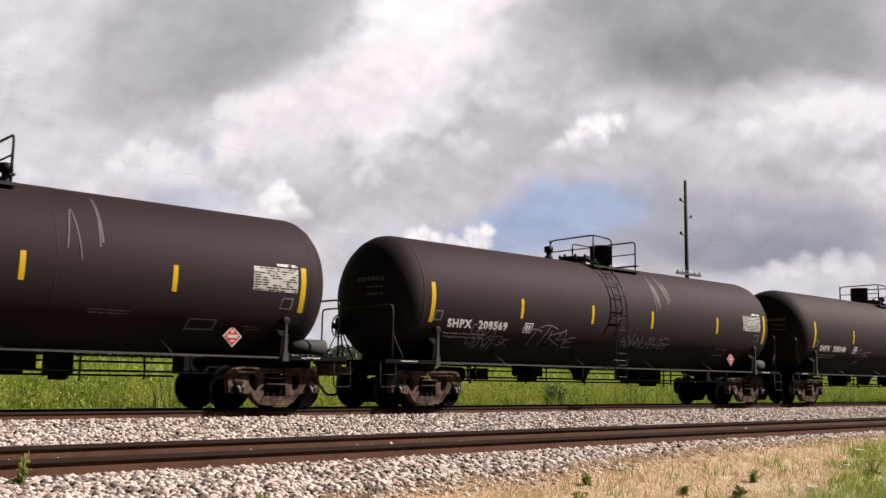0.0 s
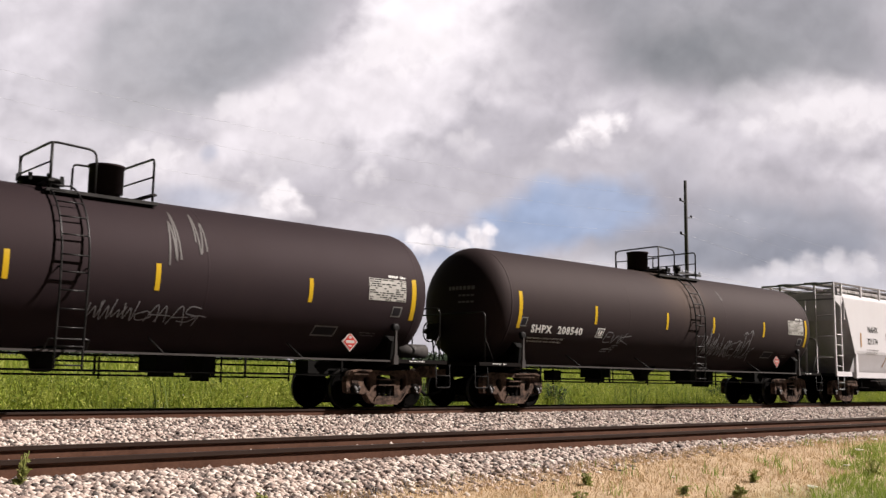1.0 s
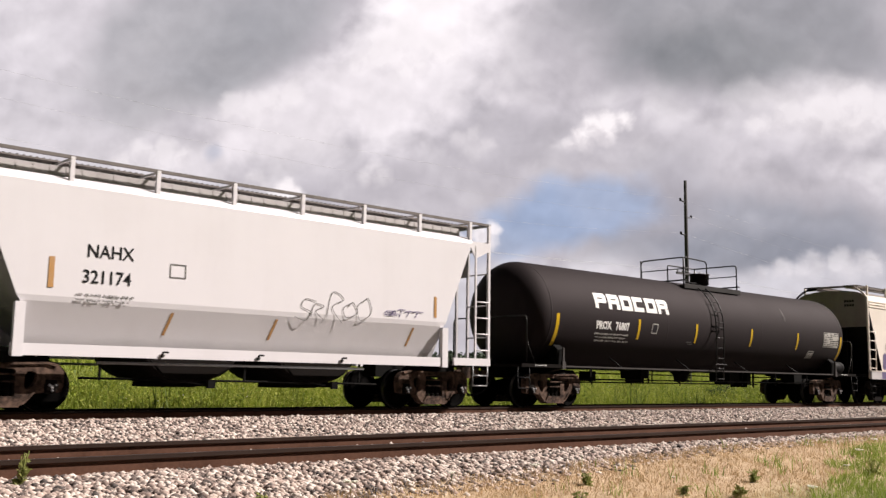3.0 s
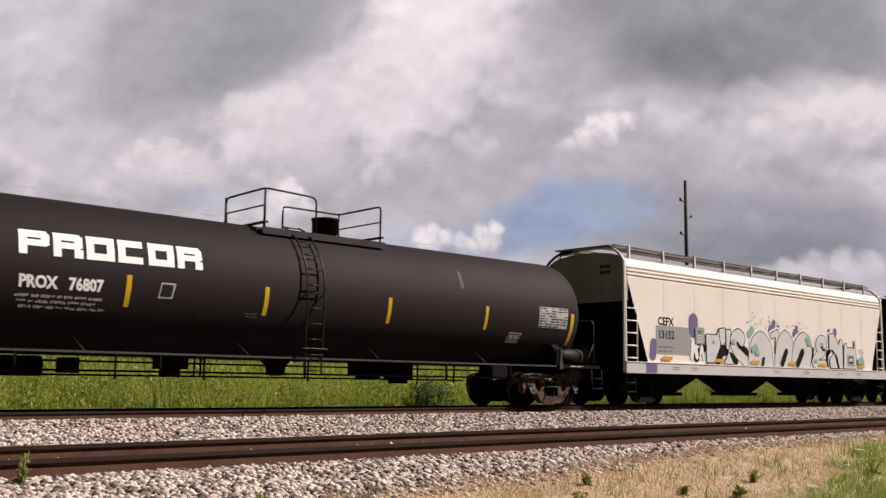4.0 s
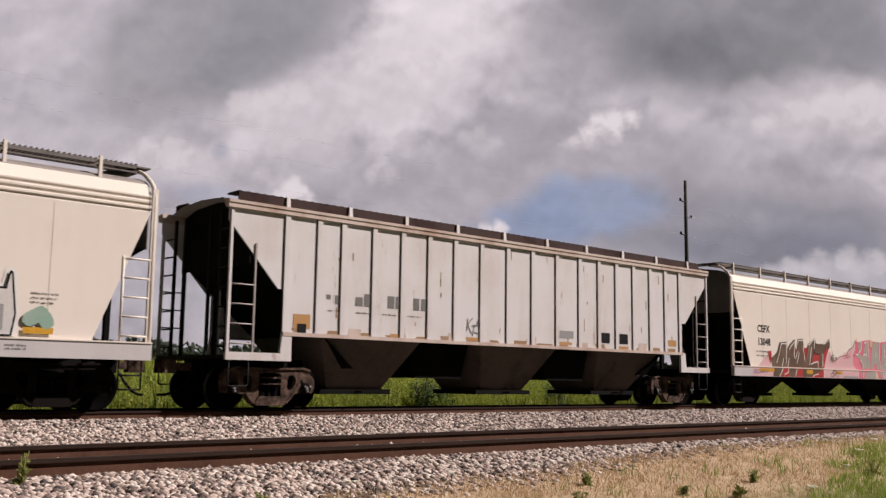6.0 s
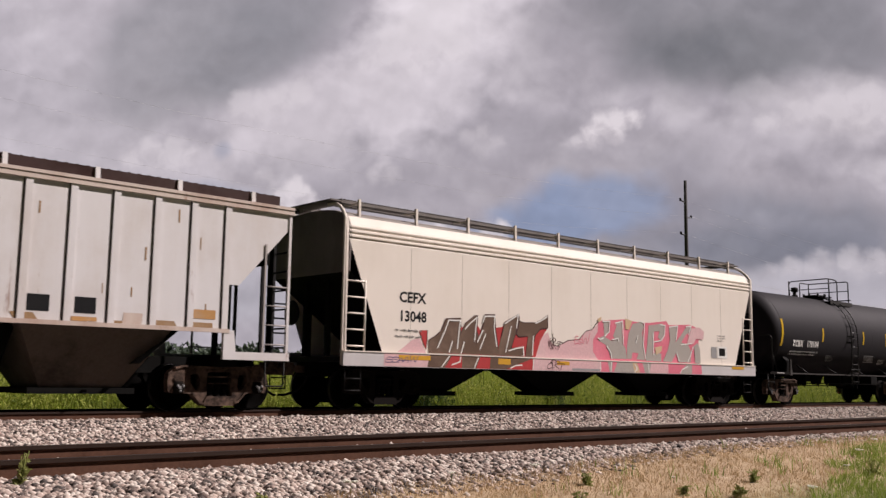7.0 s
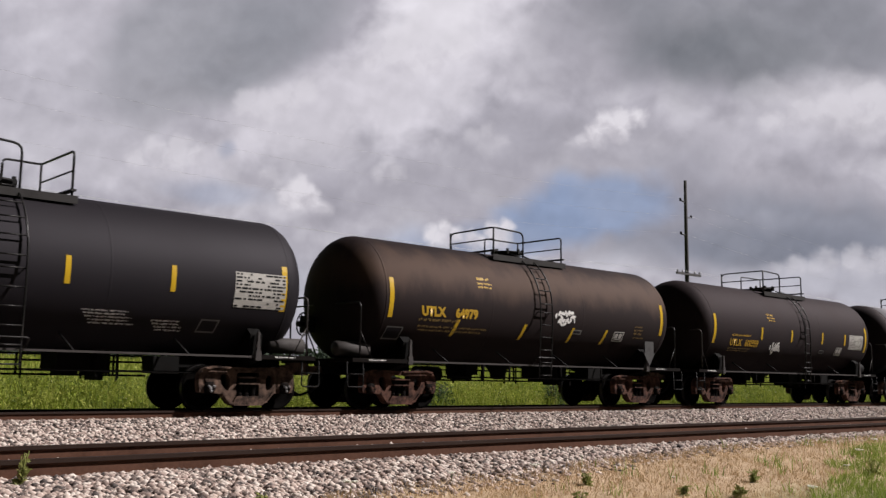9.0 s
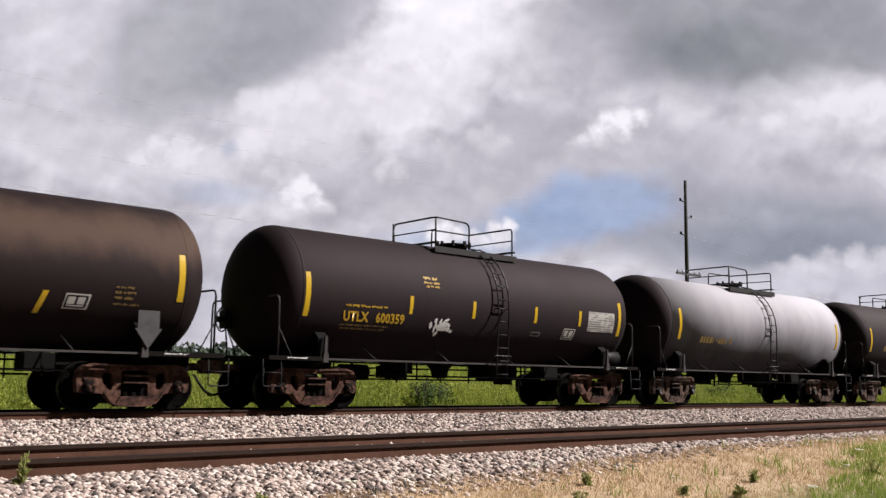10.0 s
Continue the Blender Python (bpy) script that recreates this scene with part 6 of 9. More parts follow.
for car, mark in ((car_a, None), (car_b, "SHPX 208569"), (car_c, "SHPX 208540")):
    plate("data_panel", car, 6.35, 2.45, 1.08, 0.5, **BIG, ground_mat=M_DECAL, ink_mat=M_LETTER_BLACK, rows=7, cols=7, label="white data stencil with rows of small writing")
    bars("small_print", car, [(6.92, 2.985, 0.5, 0.06)], M_LETTER, **BIG, label="small white number above the panel")
    diamond("placard", car, 6.12, 1.50, 0.21, **BIG, label="red and white hazard diamond")
    framed_mark(car, 5.05, 1.60, 0.62, 0.22, **BIG, mat=M_LETTER_DIM)
    framed_mark(car, 7.05, 2.10, 0.28, 0.24, **BIG, mat=M_LETTER_DIM)
    small_print(car, 6.35, 1.70, 0.45, **BIG, mat=M_LETTER_DIM, lines=2, h=0.03)
    if mark:
        side_text(car, mark, -6.92, 1.97, 0.27, M_LETTER, **BIG, gap=1.06, stretch=1.12, weight=0.011, shear=-0.22, space=1.16, label="white stencilled reporting mark")
        small_print(car, -6.98, 1.80, 1.5, **BIG, mat=M_DECAL, lines=2, h=0.045)
        framed_mark(car, -4.25, 1.93, 0.32, 0.26, **BIG, mat=M_LETTER, filled=True)
        framed_mark(car, -7.42, 2.10, 0.24, 0.24, **BIG, mat=M_LETTER_DIM)
    else:
        small_print(car, 3.0, 1.86, 0.85, **BIG, mat=M_LETTER_DIM, lines=2, h=0.03)
    # writing on the end
    bm = BM()
    for k, (w, h) in enumerate(((0.85, 0.10), (0.5, 0.05), (0.5, 0.05))):
        z = 3.0 - 0.17 * k
        n = 7 if k == 0 else 4
        for i in range(n):
            a = -0.95 + w * i / n
            y0, y1 = a, a + w / n * 0.75
            def face_x(y, zz):
                r = math.hypot(y, zz - 2.68) / 1.55
                return -7.9 - 0.80 * math.sqrt(max(0.0, 1 - r ** 2.5)) - 0.02
            bm.faces.new([bm.verts.new((face_x(y, zz), y, zz)) for y, zz in ((y0, z), (y0, z + h), (y1, z + h), (y1, z))])
    part("end_stencil", bm, M_LETTER_DIM, car, "small grey stencilling on the tank end", "stuff")

# scrapes and tags on the long tank cars
scrawl("scrape", car_a, 2.55, 2.9, 0.22, 0.75, **BIG, material=M_SCRATCH, seed=3, loops=1, width=0.012, label="pale scrape")
scrawl("scrape", car_a, 3.12, 2.9, 0.05, 0.9, **BIG, material=M_SCRATCH, seed=5, loops=1, width=0.014, label="pale scrape")
scrawl("graffiti_tag", car_b, -6.1, 1.55, 0.9, 0.42, **BIG, material=M_SCRAWL, seed=11, loops=7, width=0.014, label="silver spray-paint scrawl over the lettering")
scrawl("graffiti_tag", car_b, -5.3, 1.62, 0.7, 0.16, **BIG, material=M_SCRAWL, seed=12, loops=4, width=0.012)
scrawl("graffiti_tag", car_b, -4.1, 1.66, 2.0, 0.30, **BIG, material=M_SCRAWL, seed=13, loops=6, width=0.020, label="looping silver spray-paint tag")
scrawl("graffiti_tag", car_b, 0.0, 1.72, 2.3, 0.24, **BIG, material=M_SCRAWL, seed=14, loops=11, width=0.014, label="looping silver spray-paint tag")
scrawl("scrape", car_b, 1.5, 2.95, 0.28, 0.95, **BIG, material=M_SCRATCH, seed=7, loops=2, width=0.018, label="pale scrape from the tank top")
scrawl("scrape", car_b, 2.1, 3.15, 0.20, 0.7, **BIG, material=M_SCRATCH, seed=8, loops=2, width=0.016)
scrawl("graffiti_tag", car_c, -3.85, 1.82, 0.95, 0.22, **BIG, material=M_SCRAWL, seed=21, loops=4, width=0.014, label="star-shaped silver tag")
scrawl("graffiti_tag", car_c, -3.75, 1.58, 0.6, 0.12, **BIG, material=M_SCRAWL, seed=22, loops=4, width=0.012)
scrawl("graffiti_tag", car_c, 1.1, 1.62, 3.1, 0.52, **BIG, material=M_SCRAWL, seed=23, loops=17, width=0.014, label="wide hatched silver tag")
scrawl("scrape", car_c, 2.3, 3.35, 0.1, 0.3, **BIG, material=M_SCRATCH, seed=24, loops=1, width=0.014)


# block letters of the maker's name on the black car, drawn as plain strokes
def block_letter(car, kind, x, w, z, h, t):
    bm = BM()
    def bar(x0, x1, z0, z1):
        n = max(1, int((z1 - z0) / 0.1))
        for k in range(n):
            a, b = z0 + (z1 - z0) * k / n, z0 + (z1 - z0) * (k + 1) / n
            ys = [-math.sqrt(MID["R"] ** 2 - (q - MID["zc"]) ** 2) - 0.009 for q in (a, b)]
            bm.faces.new([bm.verts.new(p) for p in ((x0, ys[0], a), (x1, ys[0], a), (x1, ys[1], b), (x0, ys[1], b))])
    for part_of in kind:
        if part_of == "l":
            bar(x, x + t, z, z + h)
        elif part_of == "r":
            bar(x + w - t, x + w, z, z + h)
        elif part_of == "R":
            bar(x + w - t, x + w, z + h * 0.42, z + h - t * 0.3)
        elif part_of == "k":
            bar(x + w - t * 1.05, x + w * 1.02, z, z + h * 0.36)
        elif part_of == "t":
            bar(x + t * 0.6, x + w - t * 0.3, z + h - t * 0.9, z + h)
        elif part_of == "m":
            bar(x + t * 0.6, x + w - t * 0.3, z + h * 0.36, z + h * 0.36 + t * 0.8)
        elif part_of == "b":
            bar(x + t * 0.6, x + w - t * 0.3, z, z + t * 0.9)
    return part("logo_shape", bm, M_LETTER, car, "bold white block shape")


for i, kind in enumerate(("ltRm", "ltRmk", "lrtb", "ltb", "lrtb", "ltRmk")):
    block_letter(car_e, kind, -6.48 + i * 0.60, 0.53, 2.76, 0.44, 0.145)
side_text(car_e, "PROX  76807", -6.44, 2.19, 0.30, M_LETTER, **MID, gap=0.88, stretch=0.84, shear=-0.12, weight=0.012, label="white stencilled reporting mark")
small_print(car_e, -6.48, 2.02, 1.55, **MID, mat=M_DECAL, lines=3, h=0.05)
framed_mark(car_e, -3.85, 2.15, 0.30, 0.30, **MID)
small_print(car_e, -1.9, 1.95, 0.3, **MID, mat=M_LETTER_DIM, lines=2, h=0.03)
plate("data_panel", car_e, 6.95, 2.10, 1.15, 0.55, **MID, ground_mat=M_DECAL, ink_mat=M_LETTER_BLACK, rows=5, cols=5, label="white data stencil with rows of small writing")
framed_mark(car_e, 5.9, 1.67, 0.45, 0.26, **MID, filled=True)
scrawl("scrape", car_e, 4.15, 3.0, 0.08, 0.35, **MID, material=M_SCRATCH, seed=31, loops=1, width=0.014)
bm = BM()
turned(bm, [(-0.62, 0.05), (-0.58, 0.22), (0.52, 0.22), (0.58, 0.05)], "x", 16, centre=(8.6, -0.95, 1.38))
part("brake_cylinder", bm, M_BLACK, car_e, "black cylinder on the end platform")

side_text(car_i, "TCBX  170104", -4.66, 2.07, 0.30, M_LETTER, **SMALL, gap=1.02, stretch=0.90, shear=-0.2, weight=0.014, space=1.08, label="white stencilled reporting mark")
small_print(car_i, -4.75, 1.86, 2.1, **SMALL, mat=M_LETTER, lines=2, h=0.05)
small_print(car_i, -1.9, 1.78, 0.6, **SMALL, mat=M_LETTER, lines=4, h=0.03)
small_print(car_i, 1.2, 1.85, 0.9, **SMALL, mat=M_LETTER, lines=5, h=0.03)
plate("data_panel", car_i, 4.25, 2.08, 1.2, 0.72, **SMALL, ground_mat=M_DECAL, ink_mat=M_LETTER_BLACK, rows=7, cols=5, label="white data stencil with a torn corner")
small_print(car_i, 2.6, 1.72, 0.6, **SMALL, mat=M_LETTER, lines=4, h=0.03)
framed_mark(car_i, 3.6, 1.55, 0.42, 0.26, **SMALL, mat=M_LETTER_DIM)

side_text(car_j, "UTLX  64979", -4.30, 2.20, 0.30, M_LETTER_YELLOW, **SMALL, gap=1.10, stretch=1.0, shear=-0.2, weight=0.016, label="yellow stencilled reporting mark")
small_print(car_j, -4.36, 2.07, 1.3, **SMALL, mat=M_LETTER_OCHRE, lines=1, h=0.06)
small_print(car_j, -4.36, 1.92, 2.3, **SMALL, mat=M_LETTER_OCHRE, lines=2, h=0.045)
bars("small_print", car_j, [(-2.44, 3.18, 0.42, 0.07), (-2.44, 3.07, 0.5, 0.05), (-2.44, 2.98, 0.46, 0.05)], M_LETTER_YELLOW, **SMALL, label="small yellow warning lines")
framed_mark(car_j, 3.04, 1.85, 0.46, 0.28, **SMALL, filled=True)
bars("small_print", car_j, [(3.98, 2.28, 0.36, 0.04), (3.98, 2.18, 0.4, 0.05), (3.98, 2.08, 0.36, 0.05), (3.98, 1.97, 0.5, 0.04)], M_LETTER_OCHRE, **SMALL, label="small yellow lines")
bm = BM()
slab(bm, [(4.43, 1.90), (4.86, 1.90), (4.86, 1.56), (4.92, 1.56), (4.65, 1.18), (4.38, 1.56), (4.43, 1.56)], "y", -1.49, -1.465)
part("arrow_bracket", bm, M_ARROW, car_j, "grey arrow-shaped bracket plate")
framed_mark(car_j, -5.3, 1.6, 0.5, 0.3, **SMALL, mat=M_LETTER_DIM)
framed_mark(car_j, 1.25, 1.98, 0.35, 0.12, **SMALL, mat=M_LETTER_DIM)


def splat(car, x, z, s, mat, R, zc, seed, label):
    """A compact white spray tag of many short blobs."""
    rng = random.Random(seed)
    bm = BM()
    for k in range(34):
        u, v = x + rng.gauss(0, s * 0.34), z + rng.gauss(0, s * 0.17) + 0.0
        w, h, a = rng.uniform(0.03, 0.10), rng.uniform(0.025, 0.05), rng.uniform(0, 3.1)
        pts = []
        for i in range(6):
            q = i * math.pi / 3
            du, dv = w * math.cos(q), h * math.sin(q)
            uu, vv = u + du * math.cos(a) - dv * math.sin(a), v + du * math.sin(a) + dv * math.cos(a)
            pts.append((uu, -math.sqrt(R * R - (vv - zc) ** 2) - 0.008 - 0.0002 * k, vv))
        bm.faces.new([bm.verts.new(p) for p in pts])
    return part("graffiti_tag", bm, mat, car, label, "stuff")


splat(car_j, 0.78, 2.38, 0.62, M_LETTER, **SMALL, seed=41, label="bright white spray-paint tag")
side_text(car_k, "UTLX 600359", -4.40, 1.96, 0.30, M_LETTER_YELLOW, **SMALL, gap=0.92, stretch=0.88, shear=-0.2, weight=0.010, space=1.08, label="faded yellow reporting mark")
bars("small_print", car_k, [(-4.4, 2.27, 1.2, 0.055)], M_LETTER_YELLOW, **SMALL, label="small yellow line")
small_print(car_k, -4.46, 1.85, 1.4, **SMALL, mat=M_LETTER_OCHRE, lines=2, h=0.04)
bars("small_print", car_k, [(-2.10, 3.05, 0.44, 0.07), (-2.10, 2.95, 0.5, 0.05), (-2.04, 2.86, 0.46, 0.05)], M_LETTER_YELLOW, **SMALL, label="small yellow warning lines")
splat(car_k, -1.45, 1.98, 0.46, M_LETTER, **SMALL, seed=43, label="small white spray-paint tag")
plate("data_panel", car_k, 3.98, 2.08, 1.15, 0.55, **SMALL, ground_mat=M_DECAL, ink_mat=M_LETTER_DIM, rows=6, cols=6, label="pale data stencil")
framed_mark(car_k, 2.98, 1.82, 0.48, 0.30, **SMALL, filled=True)
framed_mark(car_k, 1.75, 1.86, 0.35, 0.12, **SMALL, mat=M_LETTER_DIM)
bm = BM()
turned(bm, [(-0.5, 0.05), (-0.46, 0.2), (0.46, 0.2), (0.5, 0.05)], "x", 16, centre=(5.35, -1.0, 1.38))
part("brake_cylinder", bm, M_BLACK, car_k, "black cylinder on the end platform")
bars("lettering", car_l, [(-3.9, 1.98, 0.75, 0.2), (-3.0, 1.98, 0.9, 0.2)], M_LETTER_OCHRE, **SMALL, label="faded yellow lettering bars")
bars("lettering", car_m, [(-4.2, 2.1, 1.8, 0.22)], M_LETTER_OCHRE, **SMALL, label="faded yellow lettering bars")

# pale grey hopper
Y_D = -1.5325
flat_text(car_d, "NAHX", -3.84, 2.80, 0.34, M_LETTER_BLACK, Y_D, 0.92, 0.003, "black reporting mark")
flat_text(car_d, "321174", -3.9, 2.33, 0.34, M_LETTER_BLACK, Y_D, 0.92, 0.003, "black car number")


def flat_patch(name, car, x0, x1, z0, z1, y, mat, label="", lean=0.0):
    bm = BM()
    bm.faces.new([bm.verts.new(p) for p in ((x0, y, z0), (x1, y, z0), (x1 + lean, y, z1), (x0 + lean, y, z1))])
    return part(name, bm, mat, car, label)


def flat_bars(car, rows, mat, y, label="small unreadable stencilling"):
    bm = BM()
    for x, z, w, h in rows:
        for a, b, lo, hi in strokes_of(x, z, w, h):
            bm.faces.new([bm.verts.new(p) for p in ((a, y, lo), (b, y, lo), (b, y, hi), (a, y, hi))])
    return part("small_print", bm, mat, car, label, "stuff")


M_FADED_ORANGE = plain("faded_orange", (0.4092, 0.2178, 0.0792), 0.6, 0.0, 0.5, 10.0, (0.33, 0.2772, 0.2376), 0.05)
M_RUST_RUN = plain("rust_run", (0.264, 0.1584, 0.0792), 0.8, 0.0, 0.6, 6.0, (0.363, 0.297, 0.2508), 0.05)
M_ORANGE = plain("reflector_orange", (0.528, 0.2772, 0.0264), 0.5, 0.0, 0.3, 10.0, (0.264, 0.132, 0.0396), 0.05)
M_GREY_PATCH = plain("primer_grey", (0.264, 0.2574, 0.2574), 0.6, 0.0, 0.25, 6.0, (0.165, 0.1584, 0.1584), 0.05)
M_PURPLE = plain("spray_purple", (0.132, 0.1056, 0.198), 0.6, 0.0, 0.4, 9.0, (0.066, 0.0528, 0.0924), 0.05)
M_MINT = plain("spray_mint", (0.2244, 0.3432, 0.2772), 0.6, 0.0, 0.6, 9.0, (0.363, 0.3696, 0.3432), 0.05)
M_INK = plain("spray_black", (0.0075, 0.0065, 0.0065), 0.7, 0.0, 0.3, 9.0, (0.02, 0.017, 0.017), 0.05, 0.08)
M_CHROME = plain("spray_pale", (0.54, 0.515, 0.49), 0.5, 0.0, 0.85, 4.5, (0.37, 0.39, 0.45), 0.03)
M_SPRAY_WHITE = plain("spray_white", (0.68, 0.66, 0.63), 0.5, 0.0, 0.2, 9.0, (0.396, 0.3828, 0.3564), 0.05)
M_SPRAY_BROWN = plain("spray_olive_brown", (0.105, 0.062, 0.042), 0.6, 0.0, 0.85, 5.0, (0.235, 0.15, 0.105), 0.05)
M_SPRAY_RED = plain("spray_red", (0.3828, 0.0363, 0.0363), 0.55, 0.0, 0.3, 6.0, (0.2508, 0.0264, 0.0264), 0.05)
M_SPRAY_PINK = plain("spray_pink", (0.58, 0.36, 0.37), 0.6, 0.0, 0.5, 3.0, (0.4752, 0.4224, 0.3828), 0.05)
M_SPRAY_ROSE = plain("spray_rose", (0.60, 0.145, 0.20), 0.6, 0.0, 0.5, 4.0, (0.62, 0.28, 0.31), 0.05)
M_SPRAY_GREY = plain("spray_grey", (0.335, 0.30, 0.272), 0.6, 0.0, 0.5, 5.0, (0.25, 0.22, 0.20), 0.05)
M_SPRAY_MAROON = plain("spray_maroon", (0.045, 0.014, 0.014), 0.6, 0.0, 0.4, 9.0, (0.09, 0.03, 0.03), 0.05)
M_PEACH = plain("spray_peach", (0.5148, 0.363, 0.2244), 0.6, 0.0, 0.5, 5.0, (0.4884, 0.4356, 0.3696), 0.05)

for x in (-4.45,):
    flat_patch("reflective_stripe", car_d, x - 0.05, x + 0.05, 2.2, 2.75, Y_D, M_FADED_ORANGE, "faded orange strip")
flat_patch("reflective_stripe", car_d, 4.62, 4.70, 2.15, 2.65, Y_D, M_FADED_ORANGE, "faded orange strip")
for x in (-2.2, 0.15, 3.9):
    bm = BM()
    slab(bm, [(x, 1.45), (x + 0.06, 1.45), (x + 0.16, 1.88), (x + 0.10, 1.88)], "y", -1.45, -1.43)
    for v in bm.verts:
        v.co.y = -1.20 - (v.co.z - 1.22) * 0.411 - (0.008 if v.co.y < -1.44 else 0.0)
    part("reflective_stripe", bm, M_FADED_ORANGE, car_d, "faded orange strip on the sloping foot")
flat_bars(car_d, [(-4.0, 1.98, 1.0, 0.05), (-4.0, 2.08, 1.1, 0.05)], M_LETTER_DIM, Y_D - 0.004)
for x0, x1, z0, z1 in ((-2.2, -1.86, 2.55, 2.57), (-2.2, -1.86, 2.80, 2.82), (-2.2, -2.18, 2.55, 2.82), (-1.88, -1.86, 2.55, 2.82)):
    flat_patch("frame_line", car_d, x0, x1, z0, z1, Y_D, M_LETTER_DIM)
scrawl("graffiti_tag", car_d, 0.7, 1.95, 1.9, 0.42, 1.5, 2.0, M_LETTER_DIM, 51, 6, 0.012, "thin dark grey spray-paint tag", flat=Y_D - 0.006)
scrawl("graffiti_tag", car_d, 3.05, 2.12, 1.0, 0.16, 1.5, 2.0, M_PURPLE, 52, 6, 0.013, "thin violet spray-paint tag", flat=Y_D - 0.006)

# ribbed hopper
Y_G = -1.497
for text, x in (("DO", -6.22), ("HR", -5.42), ("5", -4.5), ("0", -3.72)):
    flat_bars(car_g, [(x, 2.29, 0.20, 0.28), (x + 0.24, 2.29, 0.20, 0.28)], M_LETTER_DIM, Y_G, "faded grey characters")
for x in (-6.2, -5.4, -4.65, -3.9):
    flat_bars(car_g, [(x, 2.12, 0.42, 0.035)], M_LETTER_DIM, Y_G)
flat_patch("reflective_stripe", car_g, -7.05, -6.62, 1.72, 2.02, Y_G, M_FADED_ORANGE, "orange reflector patch")
flat_patch("stencil_panel", car_g, -6.95, -6.72, 1.62, 1.82, Y_G - 0.004, M_LETTER_BLACK)
flat_patch("reflective_stripe", car_g, 6.43, 6.92, 1.80, 1.98, Y_G, M_FADED_ORANGE, "orange reflector patch")
for x in (3.26, 4.10):
    flat_patch("stencil_panel", car_g, x, x + 0.39, 1.78, 2.07, Y_G, M_LETTER_BLACK, "dark square stencil")
for x in (-5.6, -4.1, -2.6, 0.4, 2.3, 5.0):
    flat_patch("rust_stain", car_g, x, x + random.uniform(0.12, 0.4), 1.63, random.uniform(1.72, 1.90), Y_G, M_HOP_RUST, "rust stain", 0.02)
scrawl("graffiti_tag", car_g, -2.0, 1.85, 0.45, 0.30, 1.5, 2.0, M_LETTER_DIM, 61, 4, 0.016, "small dark tag", flat=Y_G - 0.004)
flat_patch("stencil_panel", car_g, 1.48, 2.06, 1.85, 2.05, Y_G, M_GREY_PATCH, "faded grey stencil panel")
for x0, x1, z0, z1 in ((1.50, 1.99, 1.67, 1.745), (4.07, 4.52, 1.64, 1.715), (-2.0, -1.5, 1.66, 1.73), (-4.4, -3.95, 1.64, 1.71)):
    flat_patch("reflective_stripe", car_g, x0, x1, z0, z1, Y_G, M_FADED_ORANGE, "faded orange strip")
rng = random.Random(19)
for k in range(26):
    x, z = rng.uniform(-6.9, 7.0), rng.choice((rng.uniform(1.6, 2.2), rng.uniform(2.6, 3.8)))
    flat_patch("rust_stain", car_g, x, x + rng.uniform(0.015, 0.04), z, z + rng.uniform(0.05, 0.35), Y_G + 0.002, M_RUST_RUN, "rust run")
for k in range(17):
    x = -7.1 + 0.84 * k
    flat_patch("rust_stain", car_g, x + 0.08, x + rng.uniform(0.35, 0.74), 1.63, 1.63 + rng.uniform(0.04, 0.12), Y_G + 0.001, M_RUST_RUN, "rusty edge stain", rng.uniform(-0.1, 0.1))


# large graffiti on the cream hoppers: fat strokes with an outline, laid 2 mm over one another
Y_F = -1.556


def paint_bm(strokes, y, grow=0.0, foot=1.30, cell=0.03, rough=0.0):
    """The clean outline of brush strokes merged: a fine grid cut where the nearest stroke ends. strokes: (points, half width, rounded)."""
    segs = []
    for pts, w, curved in strokes:
        line = smooth_line(pts) if curved else pts
        segs += [(p, q, w + grow) for p, q in zip(line, line[1:])]
    x0 = min(min(p[0], q[0]) - w for p, q, w in segs) - cell
    x1 = max(max(p[0], q[0]) + w for p, q, w in segs) + cell
    z0, z1 = foot, max(max(p[1], q[1]) + w for p, q, w in segs) + cell
    nx, nz = max(2, int((x1 - x0) / cell) + 1), max(2, int((z1 - z0) / cell) + 1)
    gx, gz = np.meshgrid(np.linspace(x0, x1, nx + 1), np.linspace(z0, z1, nz + 1))
    d = np.full(gx.shape, 9.0)
    for (ax, az), (bx, bz), w in segs:
        vx, vz = bx - ax, bz - az
        t = np.clip(((gx - ax) * vx + (gz - az) * vz) / max(1e-9, vx * vx + vz * vz), 0, 1)
        d = np.minimum(d, np.hypot(gx - ax - t * vx, gz - az - t * vz) - w)
    if rough:
        d = d + rough * (np.sin(gx * 61.0 + gz * 23.0) + np.sin(gz * 57.0 - gx * 31.0)) * 0.5
    bm = BM()
    known = {}

    def vert(u, v):
        key = (round(u, 4), round(v, 4))
        if key not in known:
            known[key] = bm.verts.new((u, y, v))
        return known[key]
    for j in range(nz):
        for i in range(nx):
            ring = [(gx[k, l], gz[k, l], d[k, l]) for k, l in ((j, i), (j, i + 1), (j + 1, i + 1), (j + 1, i))]
            if min(r[2] for r in ring) > 0:
                continue
            out = []
            for p, q in zip(ring, ring[1:] + ring[:1]):
                if p[2] <= 0:
                    out.append(vert(p[0], p[1]))
                if (p[2] <= 0) != (q[2] <= 0):
                    t = p[2] / (p[2] - q[2])
                    out.append(vert(p[0] + (q[0] - p[0]) * t, p[1] + (q[1] - p[1]) * t))
            uniq = []
            for v in out:
                if v not in uniq:
                    uniq.append(v)
            if len(uniq) > 2:
                try:
                    bm.faces.new(uniq)
                except ValueError:
                    pass
    return bm


